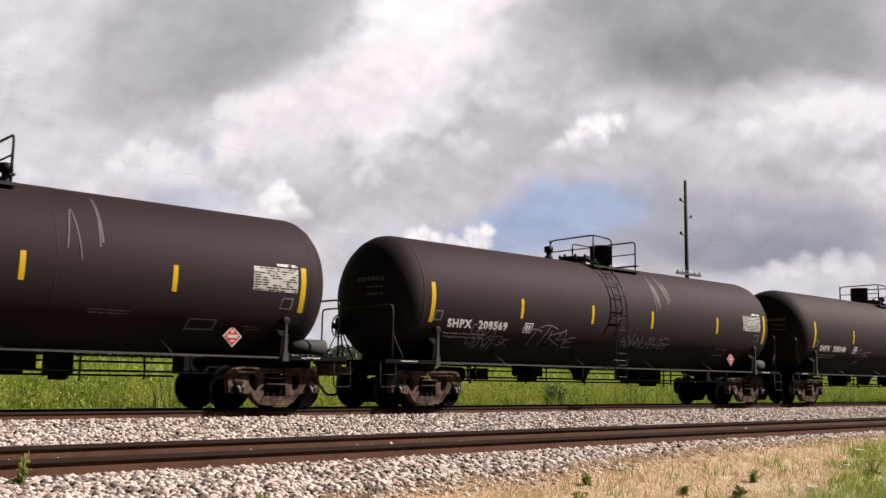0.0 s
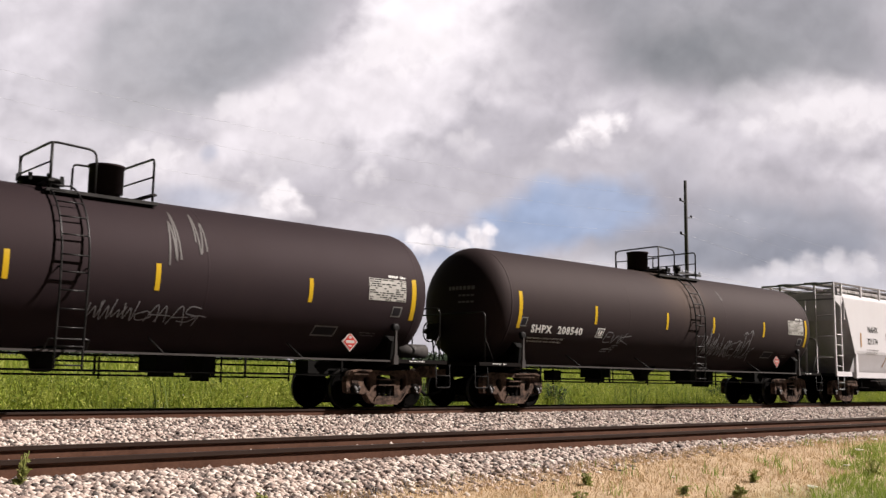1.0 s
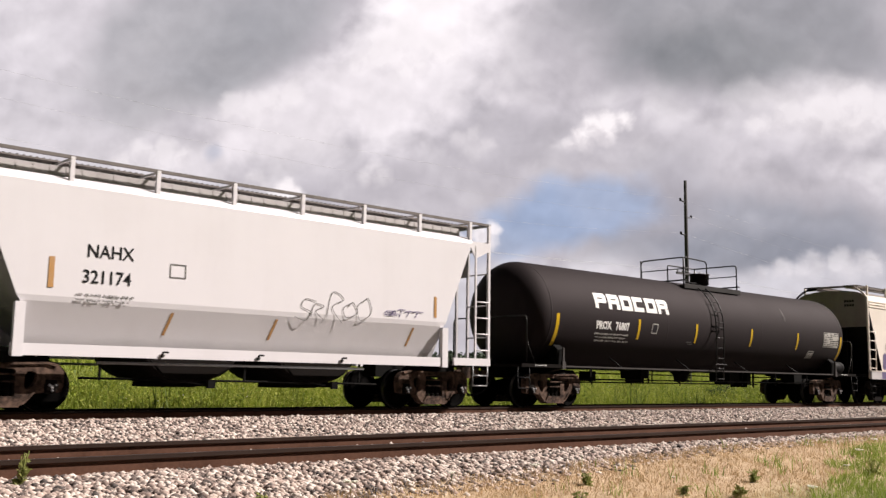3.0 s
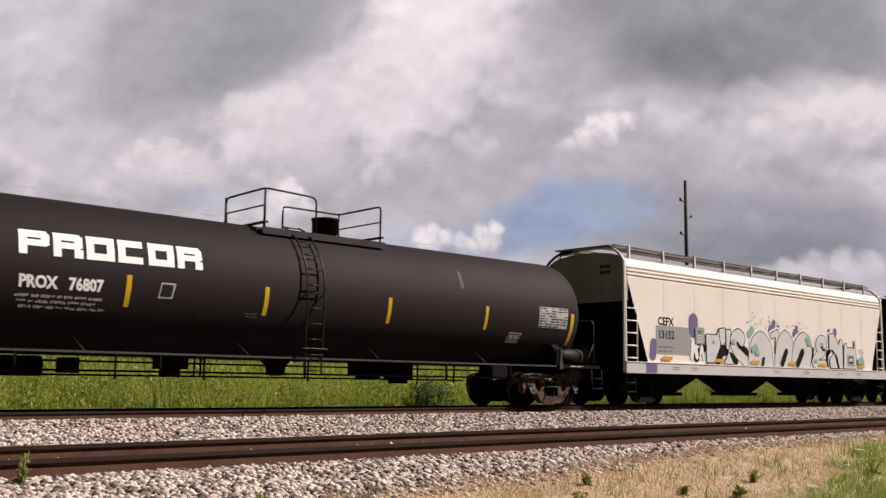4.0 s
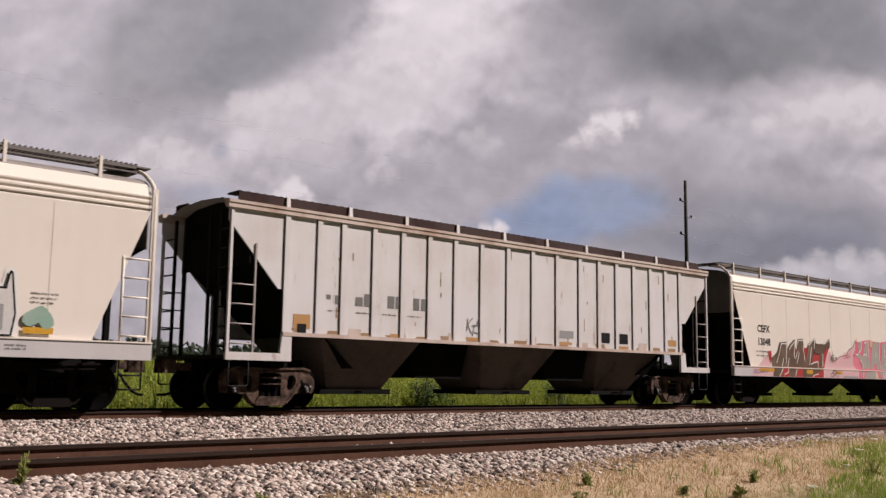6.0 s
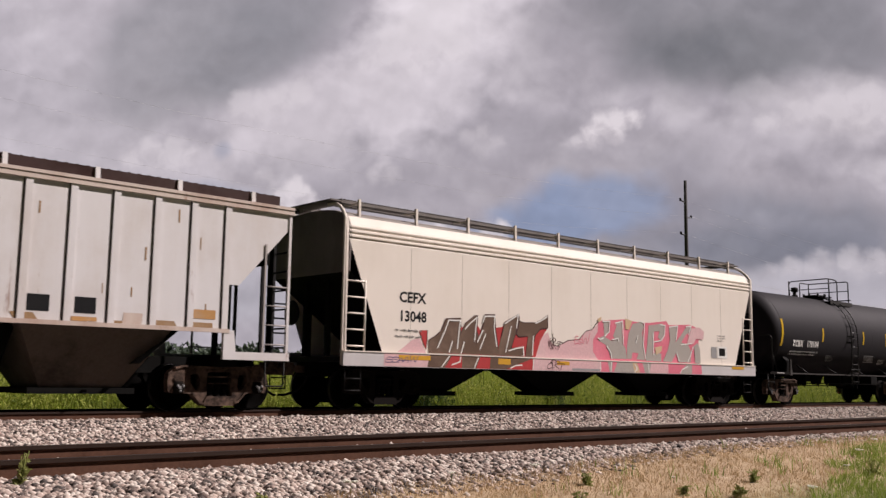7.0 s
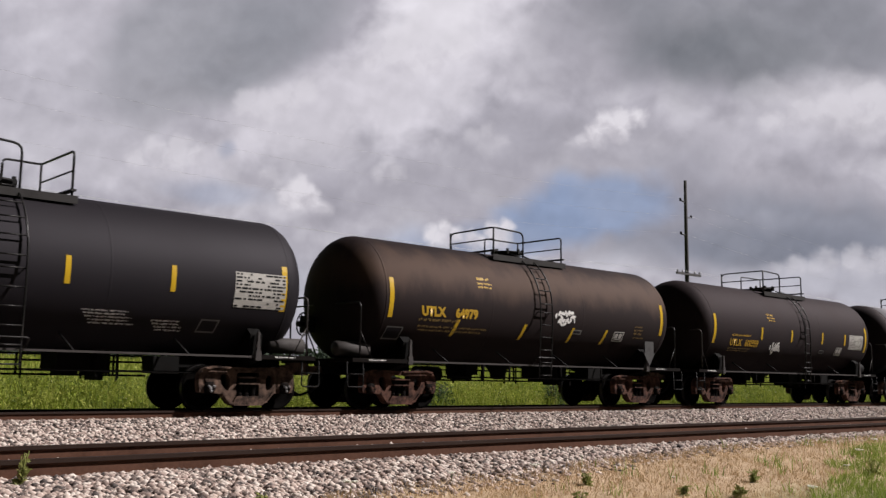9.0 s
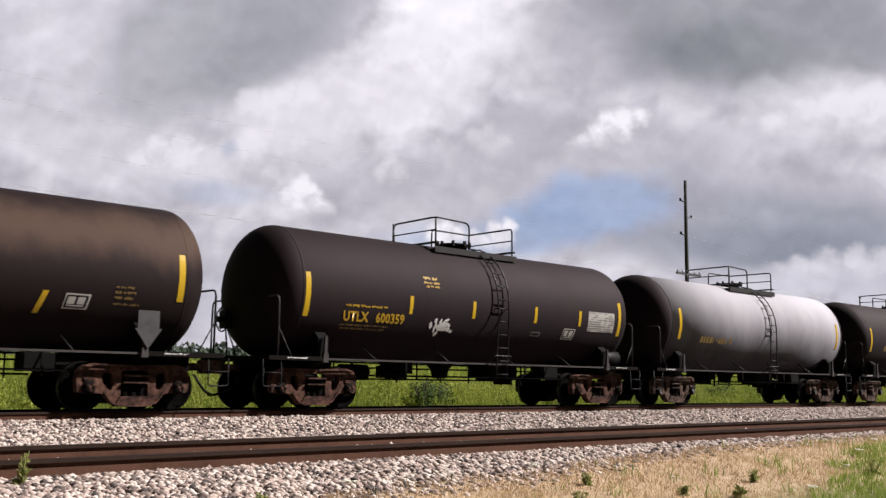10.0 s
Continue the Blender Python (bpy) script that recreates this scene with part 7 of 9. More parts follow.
def ribbon_bm(pts, w, y):
    """A thin painted line with mitred corners."""
    bm = BM()
    line = [Vector(p) for p in pts]
    shut = (line[0] - line[-1]).length < 1e-6
    if shut:
        line = line[:-1]
    n, pairs = len(line), []
    for i, p in enumerate(line):
        a = (p - line[i - 1]) if i or shut else line[1] - p
        b = (line[(i + 1) % n] - p) if i < n - 1 or shut else p - line[i - 1]
        a, b = a.normalized(), b.normalized()
        na, nb = Vector((-a.y, a.x)), Vector((-b.y, b.x))
        m = (na + nb) if (na + nb).length > 0.3 else na
        m = m.normalized()
        m *= w / max(0.45, m.dot(na))
        pairs.append([bm.verts.new((q.x, y, q.y)) for q in (p + m, p - m)])
    for i in range(n if shut else n - 1):
        a, b = pairs[i], pairs[(i + 1) % n]
        bm.faces.new((a[0], a[1], b[1], b[0]))
    return bm


def stroke_bm(pts, w, y, foot=1.30, curved=True):
    return paint_bm([(pts, w, curved)], y, 0.0, foot)


def fill_poly(name, car, pts, y, mat, label=""):
    bm = BM()
    bm.faces.new([bm.verts.new((u, y, v)) for u, v in pts]).normal_update()
    bmesh.ops.triangulate(bm, faces=bm.faces[:])
    return part(name, bm, mat, car, label)


flat_text(car_f, "CEFX", -6.92, 2.42, 0.34, M_LETTER_BLACK, Y_F + 0.002, 1.0, 0.010, "black reporting mark")
flat_text(car_f, "13152", -6.92, 2.02, 0.34, M_LETTER_BLACK, Y_F - 0.004, 1.0, 0.010, "black car number")
flat_patch("primer_patch", car_f, -7.02, -5.2, 1.55, 2.40, Y_F - 0.002, M_GREY_PATCH, "flat grey primer patch")
flat_patch("primer_patch", car_f, -4.98, -4.48, 1.92, 2.44, Y_F - 0.034, M_GREY_PATCH, "small grey primer patch")
flat_bars(car_f, [(-6.9, 1.74, 0.8, 0.05), (-6.9, 1.62, 0.7, 0.05)], M_LETTER_DIM, Y_F - 0.006)
flat_bars(car_f, [(-4.88, 2.30, 0.3, 0.035), (-4.84, 2.25, 0.2, 0.025)], M_LETTER_BLACK, Y_F - 0.038)
for x0, x1, z0, z1 in ((-4.86, -4.60, 2.17, 2.19), (-4.86, -4.60, 1.98, 2.0), (-4.86, -4.84, 2.0, 2.17), (-4.62, -4.60, 2.0, 2.17), (-4.77, -4.74, 2.04, 2.14), (-4.70, -4.68, 2.04, 2.14)):
    flat_patch("print", car_f, x0, x1, z0, z1, Y_F - 0.038, M_SPRAY_WHITE)
part("graffiti_blot", stroke_bm([(-5.04, 2.36), (-5.04, 2.62)], 0.25, Y_F - 0.006, 1.3), M_PURPLE, car_f, "purple round blot")
part("graffiti_blot", stroke_bm([(-7.2, 1.5), (-7.15, 1.85)], 0.16, Y_F - 0.004, 1.3), M_PURPLE, car_f, "purple round blot")
part("graffiti_blot", stroke_bm([(-5.16, 1.50), (-5.06, 2.0), (-4.88, 1.52)], 0.09, Y_F - 0.012, 1.3), M_SPRAY_WHITE, car_f)
part("graffiti_blot", stroke_bm([(-4.9, 1.5), (-4.4, 1.9)], 0.15, Y_F - 0.009, 1.3), M_INK, car_f)
part("graffiti_blot", stroke_bm([(-4.72, 1.45), (-4.62, 1.85), (-4.52, 1.45)], 0.05, Y_F - 0.016, 1.3), M_SPRAY_WHITE, car_f)
F_FOOT = 1.31
F_LETTERS = (
    [([(-2.30, 2.06), (-2.22, 2.20), (-2.43, 2.31), (-2.70, 2.18), (-2.71, 1.93), (-2.42, 1.66), (-1.95, 1.42)], 0.18, True)],
    [([(-1.60, 1.40), (-1.45, 1.95), (-1.02, 2.22), (-0.60, 1.95), (-0.48, 1.40)], 0.25, True), ([(-1.05, 1.36), (-1.02, 1.9)], 0.34, False)],
    [([(-0.28, 2.36), (0.10, 2.48), (0.06, 1.95)], 0.10, False)],
    [([(0.12, 1.40), (0.26, 1.98), (0.62, 2.33), (0.96, 2.05), (0.92, 1.48)], 0.24, True), ([(0.20, 1.46), (0.95, 1.48)], 0.17, False), ([(0.60, 1.60), (0.66, 2.08)], 0.30, False)],
    [([(1.30, 1.46), (1.44, 1.98), (1.92, 2.31), (2.28, 2.05), (2.14, 1.46)], 0.25, True), ([(1.38, 1.48), (2.16, 1.48)], 0.18, False), ([(1.82, 1.60), (1.92, 2.06)], 0.33, False)],
    [([(3.52, 2.14), (3.52, 2.30), (3.27, 2.38), (3.02, 2.22), (3.06, 2.00), (3.32, 1.88)], 0.14, True), ([(3.32, 1.86), (2.88, 1.72), (2.70, 1.50), (3.05, 1.44), (3.48, 1.46)], 0.15, True)],
)
F_BLOCKS = (
    [(-4.34, 1.36), (-4.37, 2.23), (-3.72, 2.24), (-3.62, 2.44), (-3.56, 1.90), (-3.84, 1.50), (-3.92, 1.36)],
    [(-3.60, 2.44), (-3.27, 2.48), (-3.27, 2.02), (-3.47, 1.92), (-3.56, 2.06)],
    [(-3.34, 1.34), (-3.07, 1.70), (-2.80, 1.34)],
    [(-3.20, 2.43), (-2.93, 2.44), (-3.00, 2.07), (-3.07, 1.80), (-3.20, 1.82)],
    [(3.86, 2.00), (3.88, 2.57), (4.17, 2.62), (4.62, 2.20), (4.76, 2.42), (4.91, 2.39), (4.91, 1.96), (4.88, 1.34), (4.62, 1.34), (4.46, 1.78), (4.10, 2.02)],
    [(3.90, 1.34), (3.88, 1.69), (4.23, 1.88), (4.46, 1.34)],
    [(4.99, 1.34), (5.06, 2.24), (5.24, 2.28), (5.28, 2.13), (5.88, 2.11), (5.94, 2.40), (6.03, 1.70), (5.98, 1.34)],
)
part("graffiti_halo", paint_bm([(p + p[:1], 0.10, False) for p in F_BLOCKS], Y_F - 0.0025, 0.0, F_FOOT), M_SPRAY_WHITE, car_f, "white sprayed halo round the letters")
for i, p in enumerate(F_BLOCKS):
    part("graffiti_outline", paint_bm([(p + p[:1], 0.034, False)], Y_F - 0.0232 - 0.0016 * i, 0.0, F_FOOT), M_INK, car_f)
    fill_poly("graffiti_letter", car_f, p, Y_F - 0.0240 - 0.0016 * i, M_CHROME, "pale angular graffiti letter with black outline")
part("graffiti_halo", paint_bm([q for l in F_LETTERS for q in l], Y_F - 0.003, 0.10, F_FOOT), M_SPRAY_WHITE, car_f, "white sprayed halo round the letters")
for pts, w in (([(-3.70, 1.45), (-3.40, 1.78), (-3.2, 1.75)], 0.17), ([(-2.9, 1.6), (-2.6, 1.42)], 0.12), ([(3.66, 1.45), (3.72, 1.90)], 0.10), ([(-2.35, 1.95), (-1.95, 1.75), (-1.9, 1.45)], 0.13), ([(0.0, 1.8), (0.05, 2.2)], 0.14), ([(2.45, 1.6), (2.6, 1.95)], 0.12), ([(3.72, 1.8), (3.95, 1.98)], 0.08), ([(4.55, 1.45), (4.65, 1.7)], 0.16), ([(4.85, 1.42), (4.95, 1.7)], 0.12)):
    part("graffiti_shadow", paint_bm([(pts, w, False)], Y_F - 0.0045, 0.0, F_FOOT), M_INK, car_f, "black shadow between the letters")
for i, letter in enumerate(F_LETTERS):
    y = Y_F - 0.006 - 0.0016 * i
    part("graffiti_outline", paint_bm(letter, y, 0.032, F_FOOT), M_INK, car_f)
    part("graffiti_letter", paint_bm(letter, y - 0.0008, 0.0, F_FOOT), M_CHROME, car_f, "pale rounded graffiti letter with black outline")
for pts, w in (([(-0.95, 1.36), (-0.88, 1.55)], 0.07), ([(0.36, 1.42), (0.66, 1.84)], 0.115), ([(1.44, 1.42), (1.82, 1.86)], 0.125), ([(-2.50, 2.02), (-2.40, 1.92), (-2.12, 1.86)], 0.045), ([(3.28, 2.10), (3.34, 2.02), (3.50, 1.97)], 0.04)):
    part("graffiti_counter", paint_bm([(pts, w, False)], Y_F - 0.029, 0.0, F_FOOT), M_INK, car_f)
flat_patch("stencil_panel", car_f, 5.25, 5.85, 1.42, 1.85, Y_F - 0.0375, M_GREY_PATCH, "grey panel with a black square")
flat_patch("print", car_f, 5.40, 5.72, 1.53, 1.78, Y_F - 0.0395, M_INK)
flat_patch("print", car_f, 5.45, 5.54, 1.60, 1.74, Y_F - 0.0415, M_SPRAY_WHITE)
flat_patch("print", car_f, 5.58, 5.67, 1.60, 1.74, Y_F - 0.0415, M_SPRAY_WHITE)
for x, z, w in ((-0.38, 2.60, 0.13), (-0.14, 2.74, 0.17), (0.14, 2.62, 0.14), (1.28, 2.52, 0.12), (1.46, 2.66, 0.13), (1.60, 2.50, 0.10), (3.90, 2.64, 0.14), (4.14, 2.58, 0.10), (4.36, 2.62, 0.20), (-3.0, 2.5, 0.06)):
    part("graffiti_blot", paint_bm([([(x - 0.02, z - w * 0.6), (x + 0.03, z + w * 0.35)], w * 0.75, False)], Y_F - 0.002, 0.0, F_FOOT, 0.025, 0.02), M_PURPLE, car_f, "dark purple puff behind the letters")
for pts, w in (([(-1.75, 2.35), (-1.55, 2.5)], 0.14),):
    part("graffiti_blot", stroke_bm(pts, w, Y_F - 0.002, F_FOOT), M_MINT, car_f, "mint green puff")
for i, (x, z, w) in enumerate(((-4.0, 2.0, 0.06), (-2.86, 2.05, 0.09), (-1.55, 1.84, 0.16), (-1.35, 1.72, 0.09), (2.15, 2.32, 0.13), (2.25, 2.18, 0.12), (2.72, 1.56, 0.08), (6.30, 1.62, 0.18))):
    part("graffiti_blot", paint_bm([([(x, z), (x + w, z + w * 0.6), (x + 1.6 * w, z - 0.2 * w)], w * 0.7, False)], Y_F - 0.0305 - 0.0008 * i, 0.0, F_FOOT, 0.025, 0.012), M_MINT, car_f)
rng = random.Random(77)
bm = BM()
for k in range(70):
    c = rng.choice((-1.3, -0.4, 0.3, 1.6))
    x, z, w = c + rng.gauss(0, 0.3), 2.78 + rng.gauss(0, 0.12), rng.uniform(0.008, 0.022)
    bm.faces.new([bm.verts.new((x + w * math.cos(q), Y_F - 0.001, z + 1.8 * w * math.sin(q))) for q in (0, 1.3, 2.6, 3.9, 5.2)])
part("paint_specks", bm, M_PURPLE, car_f, "small dark paint specks", "stuff")
for x in (-6.5, -3.65, -1.45, 1.05, 3.25, 6.45):
    flat_patch("reflective_stripe", car_f, x - 0.26, x + 0.26, 1.37, 1.48, Y_F - 0.036, M_ORANGE, "orange reflector strip")
flat_patch("graffiti_blot", car_f, -7.62, -7.08, 0.98, 1.25, -1.624, M_PURPLE, "purple paint on the sill")
for x in (-6.3, -5.3, -0.3, 1.8, 4.4, 5.9):
    flat_bars(car_f, [(x, 1.14, 0.36, 0.035), (x, 1.08, 0.36, 0.035)], M_LETTER_DIM, -1.624)
flat_bars(car_f, [(6.3, 2.06, 0.5, 0.03), (6.3, 1.98, 0.45, 0.03), (6.3, 1.9, 0.4, 0.03)], M_LETTER_DIM, Y_F - 0.004)
bm = BM()
for k, (w, z) in enumerate(((0.42, 4.05), (0.42, 3.88))):
    for i in range(4):
        a = -0.95 + w * i / 4
        bm.faces.new([bm.verts.new((-8.406, y, zz)) for y, zz in ((a, z), (a, z + 0.1), (a + 0.08, z + 0.1), (a + 0.08, z))])
part("end_stencil", bm, M_LETTER_BLACK, car_f, "dark stencilling on the end", "stuff")

# the second cream hopper: a brown and red piece, then a grey and rose one
flat_text(car_h, "CEFX", -6.95, 2.46, 0.34, M_LETTER_BLACK, Y_F + 0.002, 1.0, 0.010, "black reporting mark")
flat_text(car_h, "13048", -6.95, 2.02, 0.34, M_LETTER_BLACK, Y_F + 0.002, 1.0, 0.010, "black car number")
flat_bars(car_h, [(-7.05, 1.78, 0.8, 0.05), (-7.05, 1.64, 0.8, 0.05)], M_LETTER_DIM, Y_F - 0.006)


fill_poly("graffiti_ground", car_h, [(-6.99, 1.29), (-6.7, 1.48), (-6.54, 1.6), (-6.3, 1.64), (-6.09, 1.28)], Y_F - 0.001, M_SPRAY_PINK, "pale pink sprayed ground")
fill_poly("graffiti_ground", car_h, [(-2.46, 1.29), (-2.26, 1.69), (-2.06, 1.87), (-1.8, 1.97), (-1.67, 1.7), (-1.41, 1.61), (-1, 1.78), (-0.54, 1.83), (-0.21, 2.08), (0.06, 2.13), (0.33, 2.33), (0.42, 1.27)], Y_F - 0.001, M_SPRAY_PINK, "pale pink sprayed ground")
part("graffiti_line", ribbon_bm([(-1.61, 1.96), (-1.6, 1.65), (-1.41, 1.62), (-1, 1.79), (-0.54, 1.83), (-0.22, 2.08), (0.04, 2.13), (0.25, 2.34)], 0.010, Y_F - 0.004), M_SPRAY_MAROON, car_h, "thin dark outline")
fill_poly("graffiti_ground", car_h, [(-6.02, 1.31), (-5.77, 1.75), (-5.09, 1.91), (-4.52, 2.12), (-4.33, 1.93), (-3.91, 1.98), (-3.53, 2.04), (-3.06, 2.03), (-2.48, 1.91), (-1.82, 2.1), (-2.1, 1.76), (-2.3, 1.31)], Y_F - 0.004, M_SPRAY_RED, "deep red sprayed ground")
fill_poly("graffiti_letter", car_h, [(-6.33, 1.82), (-6.08, 1.84), (-6.08, 1.62), (-6.11, 1.4), (-6.19, 1.52)], Y_F - 0.006, M_SPRAY_RED, "small red graffiti stroke")
part("graffiti_outline", ribbon_bm([(-6.08, 1.84), (-6.08, 1.62), (-6.11, 1.4)], 0.011, Y_F - 0.0068), M_SPRAY_MAROON, car_h)
fill_poly("graffiti_letter", car_h, [(-6.03, 1.31), (-6.03, 1.61), (-5.8, 1.73), (-5.64, 1.85), (-5.49, 2.14), (-5.01, 2.18), (-4.99, 1.96), (-5.02, 1.32)], Y_F - 0.0076, M_SPRAY_BROWN, "olive-brown graffiti letter with pale edges")
part("graffiti_outline", ribbon_bm([(-6.03, 1.61), (-5.8, 1.73), (-5.64, 1.85), (-5.49, 2.14), (-5.01, 2.18), (-4.99, 1.96)], 0.011, Y_F - 0.0084), M_SPRAY_MAROON, car_h)
fill_poly("graffiti_letter", car_h, [(-5.03, 1.32), (-5.02, 1.79), (-4.9, 1.97), (-4.84, 2.07), (-4.52, 2.27), (-4.42, 2.27), (-4.45, 1.89), (-4.36, 1.73), (-4.4, 1.32)], Y_F - 0.0092, M_SPRAY_BROWN, "olive-brown graffiti letter with pale edges")
part("graffiti_outline", ribbon_bm([(-5.02, 1.79), (-4.9, 1.97), (-4.84, 2.07), (-4.52, 2.27), (-4.42, 2.27), (-4.45, 1.89), (-4.36, 1.73)], 0.011, Y_F - 0.01), M_SPRAY_MAROON, car_h)
fill_poly("graffiti_letter", car_h, [(-4.49, 1.32), (-4.47, 1.58), (-4.33, 1.83), (-4.22, 2.08), (-4.18, 2.31), (-3.82, 2.33), (-3.79, 1.99), (-3.7, 1.5), (-3.71, 1.32)], Y_F - 0.0108, M_SPRAY_BROWN, "olive-brown graffiti letter with pale edges")
part("graffiti_outline", ribbon_bm([(-4.47, 1.58), (-4.33, 1.83), (-4.22, 2.08), (-4.18, 2.31), (-3.82, 2.33), (-3.79, 1.99), (-3.7, 1.5)], 0.011, Y_F - 0.0116), M_SPRAY_MAROON, car_h)
fill_poly("graffiti_letter", car_h, [(-3.74, 1.32), (-3.6, 1.75), (-3.46, 2.16), (-3.22, 2.27), (-2.95, 2.39), (-2.92, 2.29), (-3.05, 1.9), (-3.23, 1.5), (-2.77, 1.55), (-2.74, 1.32)], Y_F - 0.0124, M_SPRAY_BROWN, "olive-brown graffiti letter with pale edges")
part("graffiti_outline", ribbon_bm([(-3.6, 1.75), (-3.46, 2.16), (-3.22, 2.27), (-2.95, 2.39), (-2.92, 2.29), (-3.05, 1.9), (-3.23, 1.5), (-2.77, 1.55)], 0.011, Y_F - 0.0132), M_SPRAY_MAROON, car_h)
fill_poly("graffiti_letter", car_h, [(-2.69, 1.32), (-2.59, 1.84), (-2.94, 1.81), (-3.03, 1.88), (-2.92, 2.22), (-2.77, 2.18), (-2.32, 2.2), (-2.1, 2.28), (-1.83, 2.42), (-1.82, 2.08), (-2.11, 2.05), (-2.31, 1.88), (-2.39, 1.66), (-2.43, 1.32)], Y_F - 0.014, M_SPRAY_BROWN, "olive-brown graffiti letter with pale edges")
part("graffiti_outline", ribbon_bm([(-2.59, 1.84), (-2.94, 1.81), (-3.03, 1.88), (-2.92, 2.22), (-2.77, 2.18), (-2.32, 2.2), (-2.1, 2.28), (-1.83, 2.42), (-1.82, 2.08), (-2.11, 2.05), (-2.31, 1.88), (-2.39, 1.66)], 0.011, Y_F - 0.0148), M_SPRAY_MAROON, car_h)
fill_poly("graffiti_ground", car_h, [(0.42, 1.26), (0.29, 1.3), (0.07, 1.52), (0.08, 1.86), (0.28, 2.08), (0.31, 2.39), (1.48, 2.49), (2.17, 2.44), (2.71, 2.45), (3.58, 2.55), (3.7, 2.43), (4.83, 2.5), (5.21, 2.41), (5.54, 2.32), (5.56, 2.1), (5.28, 2.02), (5.34, 1.26)], Y_F - 0.0025, M_SPRAY_ROSE, "rose sprayed ground")
fill_poly("graffiti_letter", car_h, [(0.53, 2.37), (0.79, 2.39), (0.75, 2.09), (0.61, 1.94), (0.83, 1.87), (0.93, 1.84), (1.1, 1.89), (0.97, 1.99), (1.13, 2.28), (1.11, 2.39), (1.38, 2.44), (1.41, 1.79), (1.53, 1.68), (1.6, 1.36), (0.86, 1.35), (0.78, 1.52), (0.65, 1.72), (0.46, 1.79), (0.3, 1.84), (0.34, 1.91), (0.57, 1.99)], Y_F - 0.006, M_SPRAY_GREY, "grey graffiti letter with rose edge")
fill_poly("graffiti_letter", car_h, [(1.61, 1.73), (1.7, 2.1), (1.89, 2.38), (2.38, 2.47), (2.43, 2.33), (2.34, 2.13), (2.41, 1.77), (2.47, 1.34), (2.06, 1.36), (2.15, 1.54), (1.87, 1.55), (1.81, 1.36), (1.6, 1.37)], Y_F - 0.0076, M_SPRAY_GREY, "grey graffiti letter with rose edge")
fill_poly("graffiti_letter", car_h, [(2.67, 2.37), (3.35, 2.46), (3.49, 2.38), (3.44, 2.08), (3.26, 1.95), (3.12, 2.05), (3.23, 2.22), (2.94, 2.21), (2.89, 1.79), (2.85, 1.52), (3.05, 1.61), (3.28, 1.55), (3.28, 1.32), (2.49, 1.33), (2.6, 1.92)], Y_F - 0.0092, M_SPRAY_GREY, "grey graffiti letter with rose edge")
fill_poly("graffiti_letter", car_h, [(3.7, 2.34), (4.17, 2.43), (4.1, 2.07), (4, 1.91), (4.34, 2.16), (4.58, 2.39), (4.88, 2.46), (4.91, 2.35), (4.58, 2.17), (4.34, 1.93), (4.7, 1.87), (4.87, 1.64), (4.82, 1.33), (4.19, 1.32), (4.05, 1.61), (3.81, 1.32), (3.35, 1.33), (3.62, 1.67), (3.74, 1.98)], Y_F - 0.0108, M_SPRAY_GREY, "grey graffiti letter with rose edge")
fill_poly("graffiti_letter", car_h, [(5.02, 1.85), (5.23, 1.95), (5.35, 1.74), (5.37, 1.31), (5.07, 1.32)], Y_F - 0.0124, M_SPRAY_GREY, "grey graffiti letter with rose edge")
fill_poly("graffiti_blot", car_h, [(1.53, 2.52), (1.86, 2.46), (1.7, 2.2), (1.53, 2.22)], Y_F - 0.0155, M_PEACH, "pale peach puff")
fill_poly("graffiti_blot", car_h, [(2.96, 1.73), (3.32, 1.79), (3.28, 1.62), (3.01, 1.51)], Y_F - 0.0155, M_PEACH, "pale peach puff")
fill_poly("graffiti_blot", car_h, [(0.27, 2.44), (0.45, 2.51), (0.41, 2.39), (0.31, 2.34)], Y_F - 0.0155, M_PEACH, "pale peach puff")
fill_poly("graffiti_blot", car_h, [(4.88, 2.38), (5.33, 2.44), (5.59, 2.31), (5.53, 2.06), (5.13, 2.07), (4.98, 1.91), (4.63, 1.86), (4.7, 2.05)], Y_F - 0.0155, M_SPRAY_PINK, "pale pink puff")
part("graffiti_line", ribbon_bm([(-5.76, 1.43), (-5.55, 1.8), (-5.4, 2.11), (-5.02, 2.12), (-5.08, 1.73), (-5.11, 1.43)], 0.017, Y_F - 0.0185), M_SPRAY_WHITE, car_h, "thin white highlight line")
part("graffiti_line", ribbon_bm([(-5.38, 1.34), (-5.27, 1.62)], 0.017, Y_F - 0.0185), M_SPRAY_WHITE, car_h, "thin white highlight line")
part("graffiti_line", ribbon_bm([(-4.86, 1.92), (-4.73, 2.04), (-4.45, 2.23), (-4.5, 1.94), (-4.53, 1.63)], 0.017, Y_F - 0.0185), M_SPRAY_WHITE, car_h, "thin white highlight line")
part("graffiti_line", ribbon_bm([(-4.99, 1.31), (-4.88, 1.61)], 0.017, Y_F - 0.0185), M_SPRAY_WHITE, car_h, "thin white highlight line")
part("graffiti_line", ribbon_bm([(-4.35, 1.44), (-4.14, 1.84)], 0.017, Y_F - 0.0185), M_SPRAY_WHITE, car_h, "thin white highlight line")
part("graffiti_line", ribbon_bm([(-4.25, 2.11), (-4.18, 2.27), (-3.83, 2.29), (-3.85, 1.98), (-3.75, 1.53)], 0.017, Y_F - 0.0185), M_SPRAY_WHITE, car_h, "thin white highlight line")
part("graffiti_line", ribbon_bm([(-3.43, 1.4), (-3.32, 1.76), (-3.23, 2.07)], 0.017, Y_F - 0.0185), M_SPRAY_WHITE, car_h, "thin white highlight line")
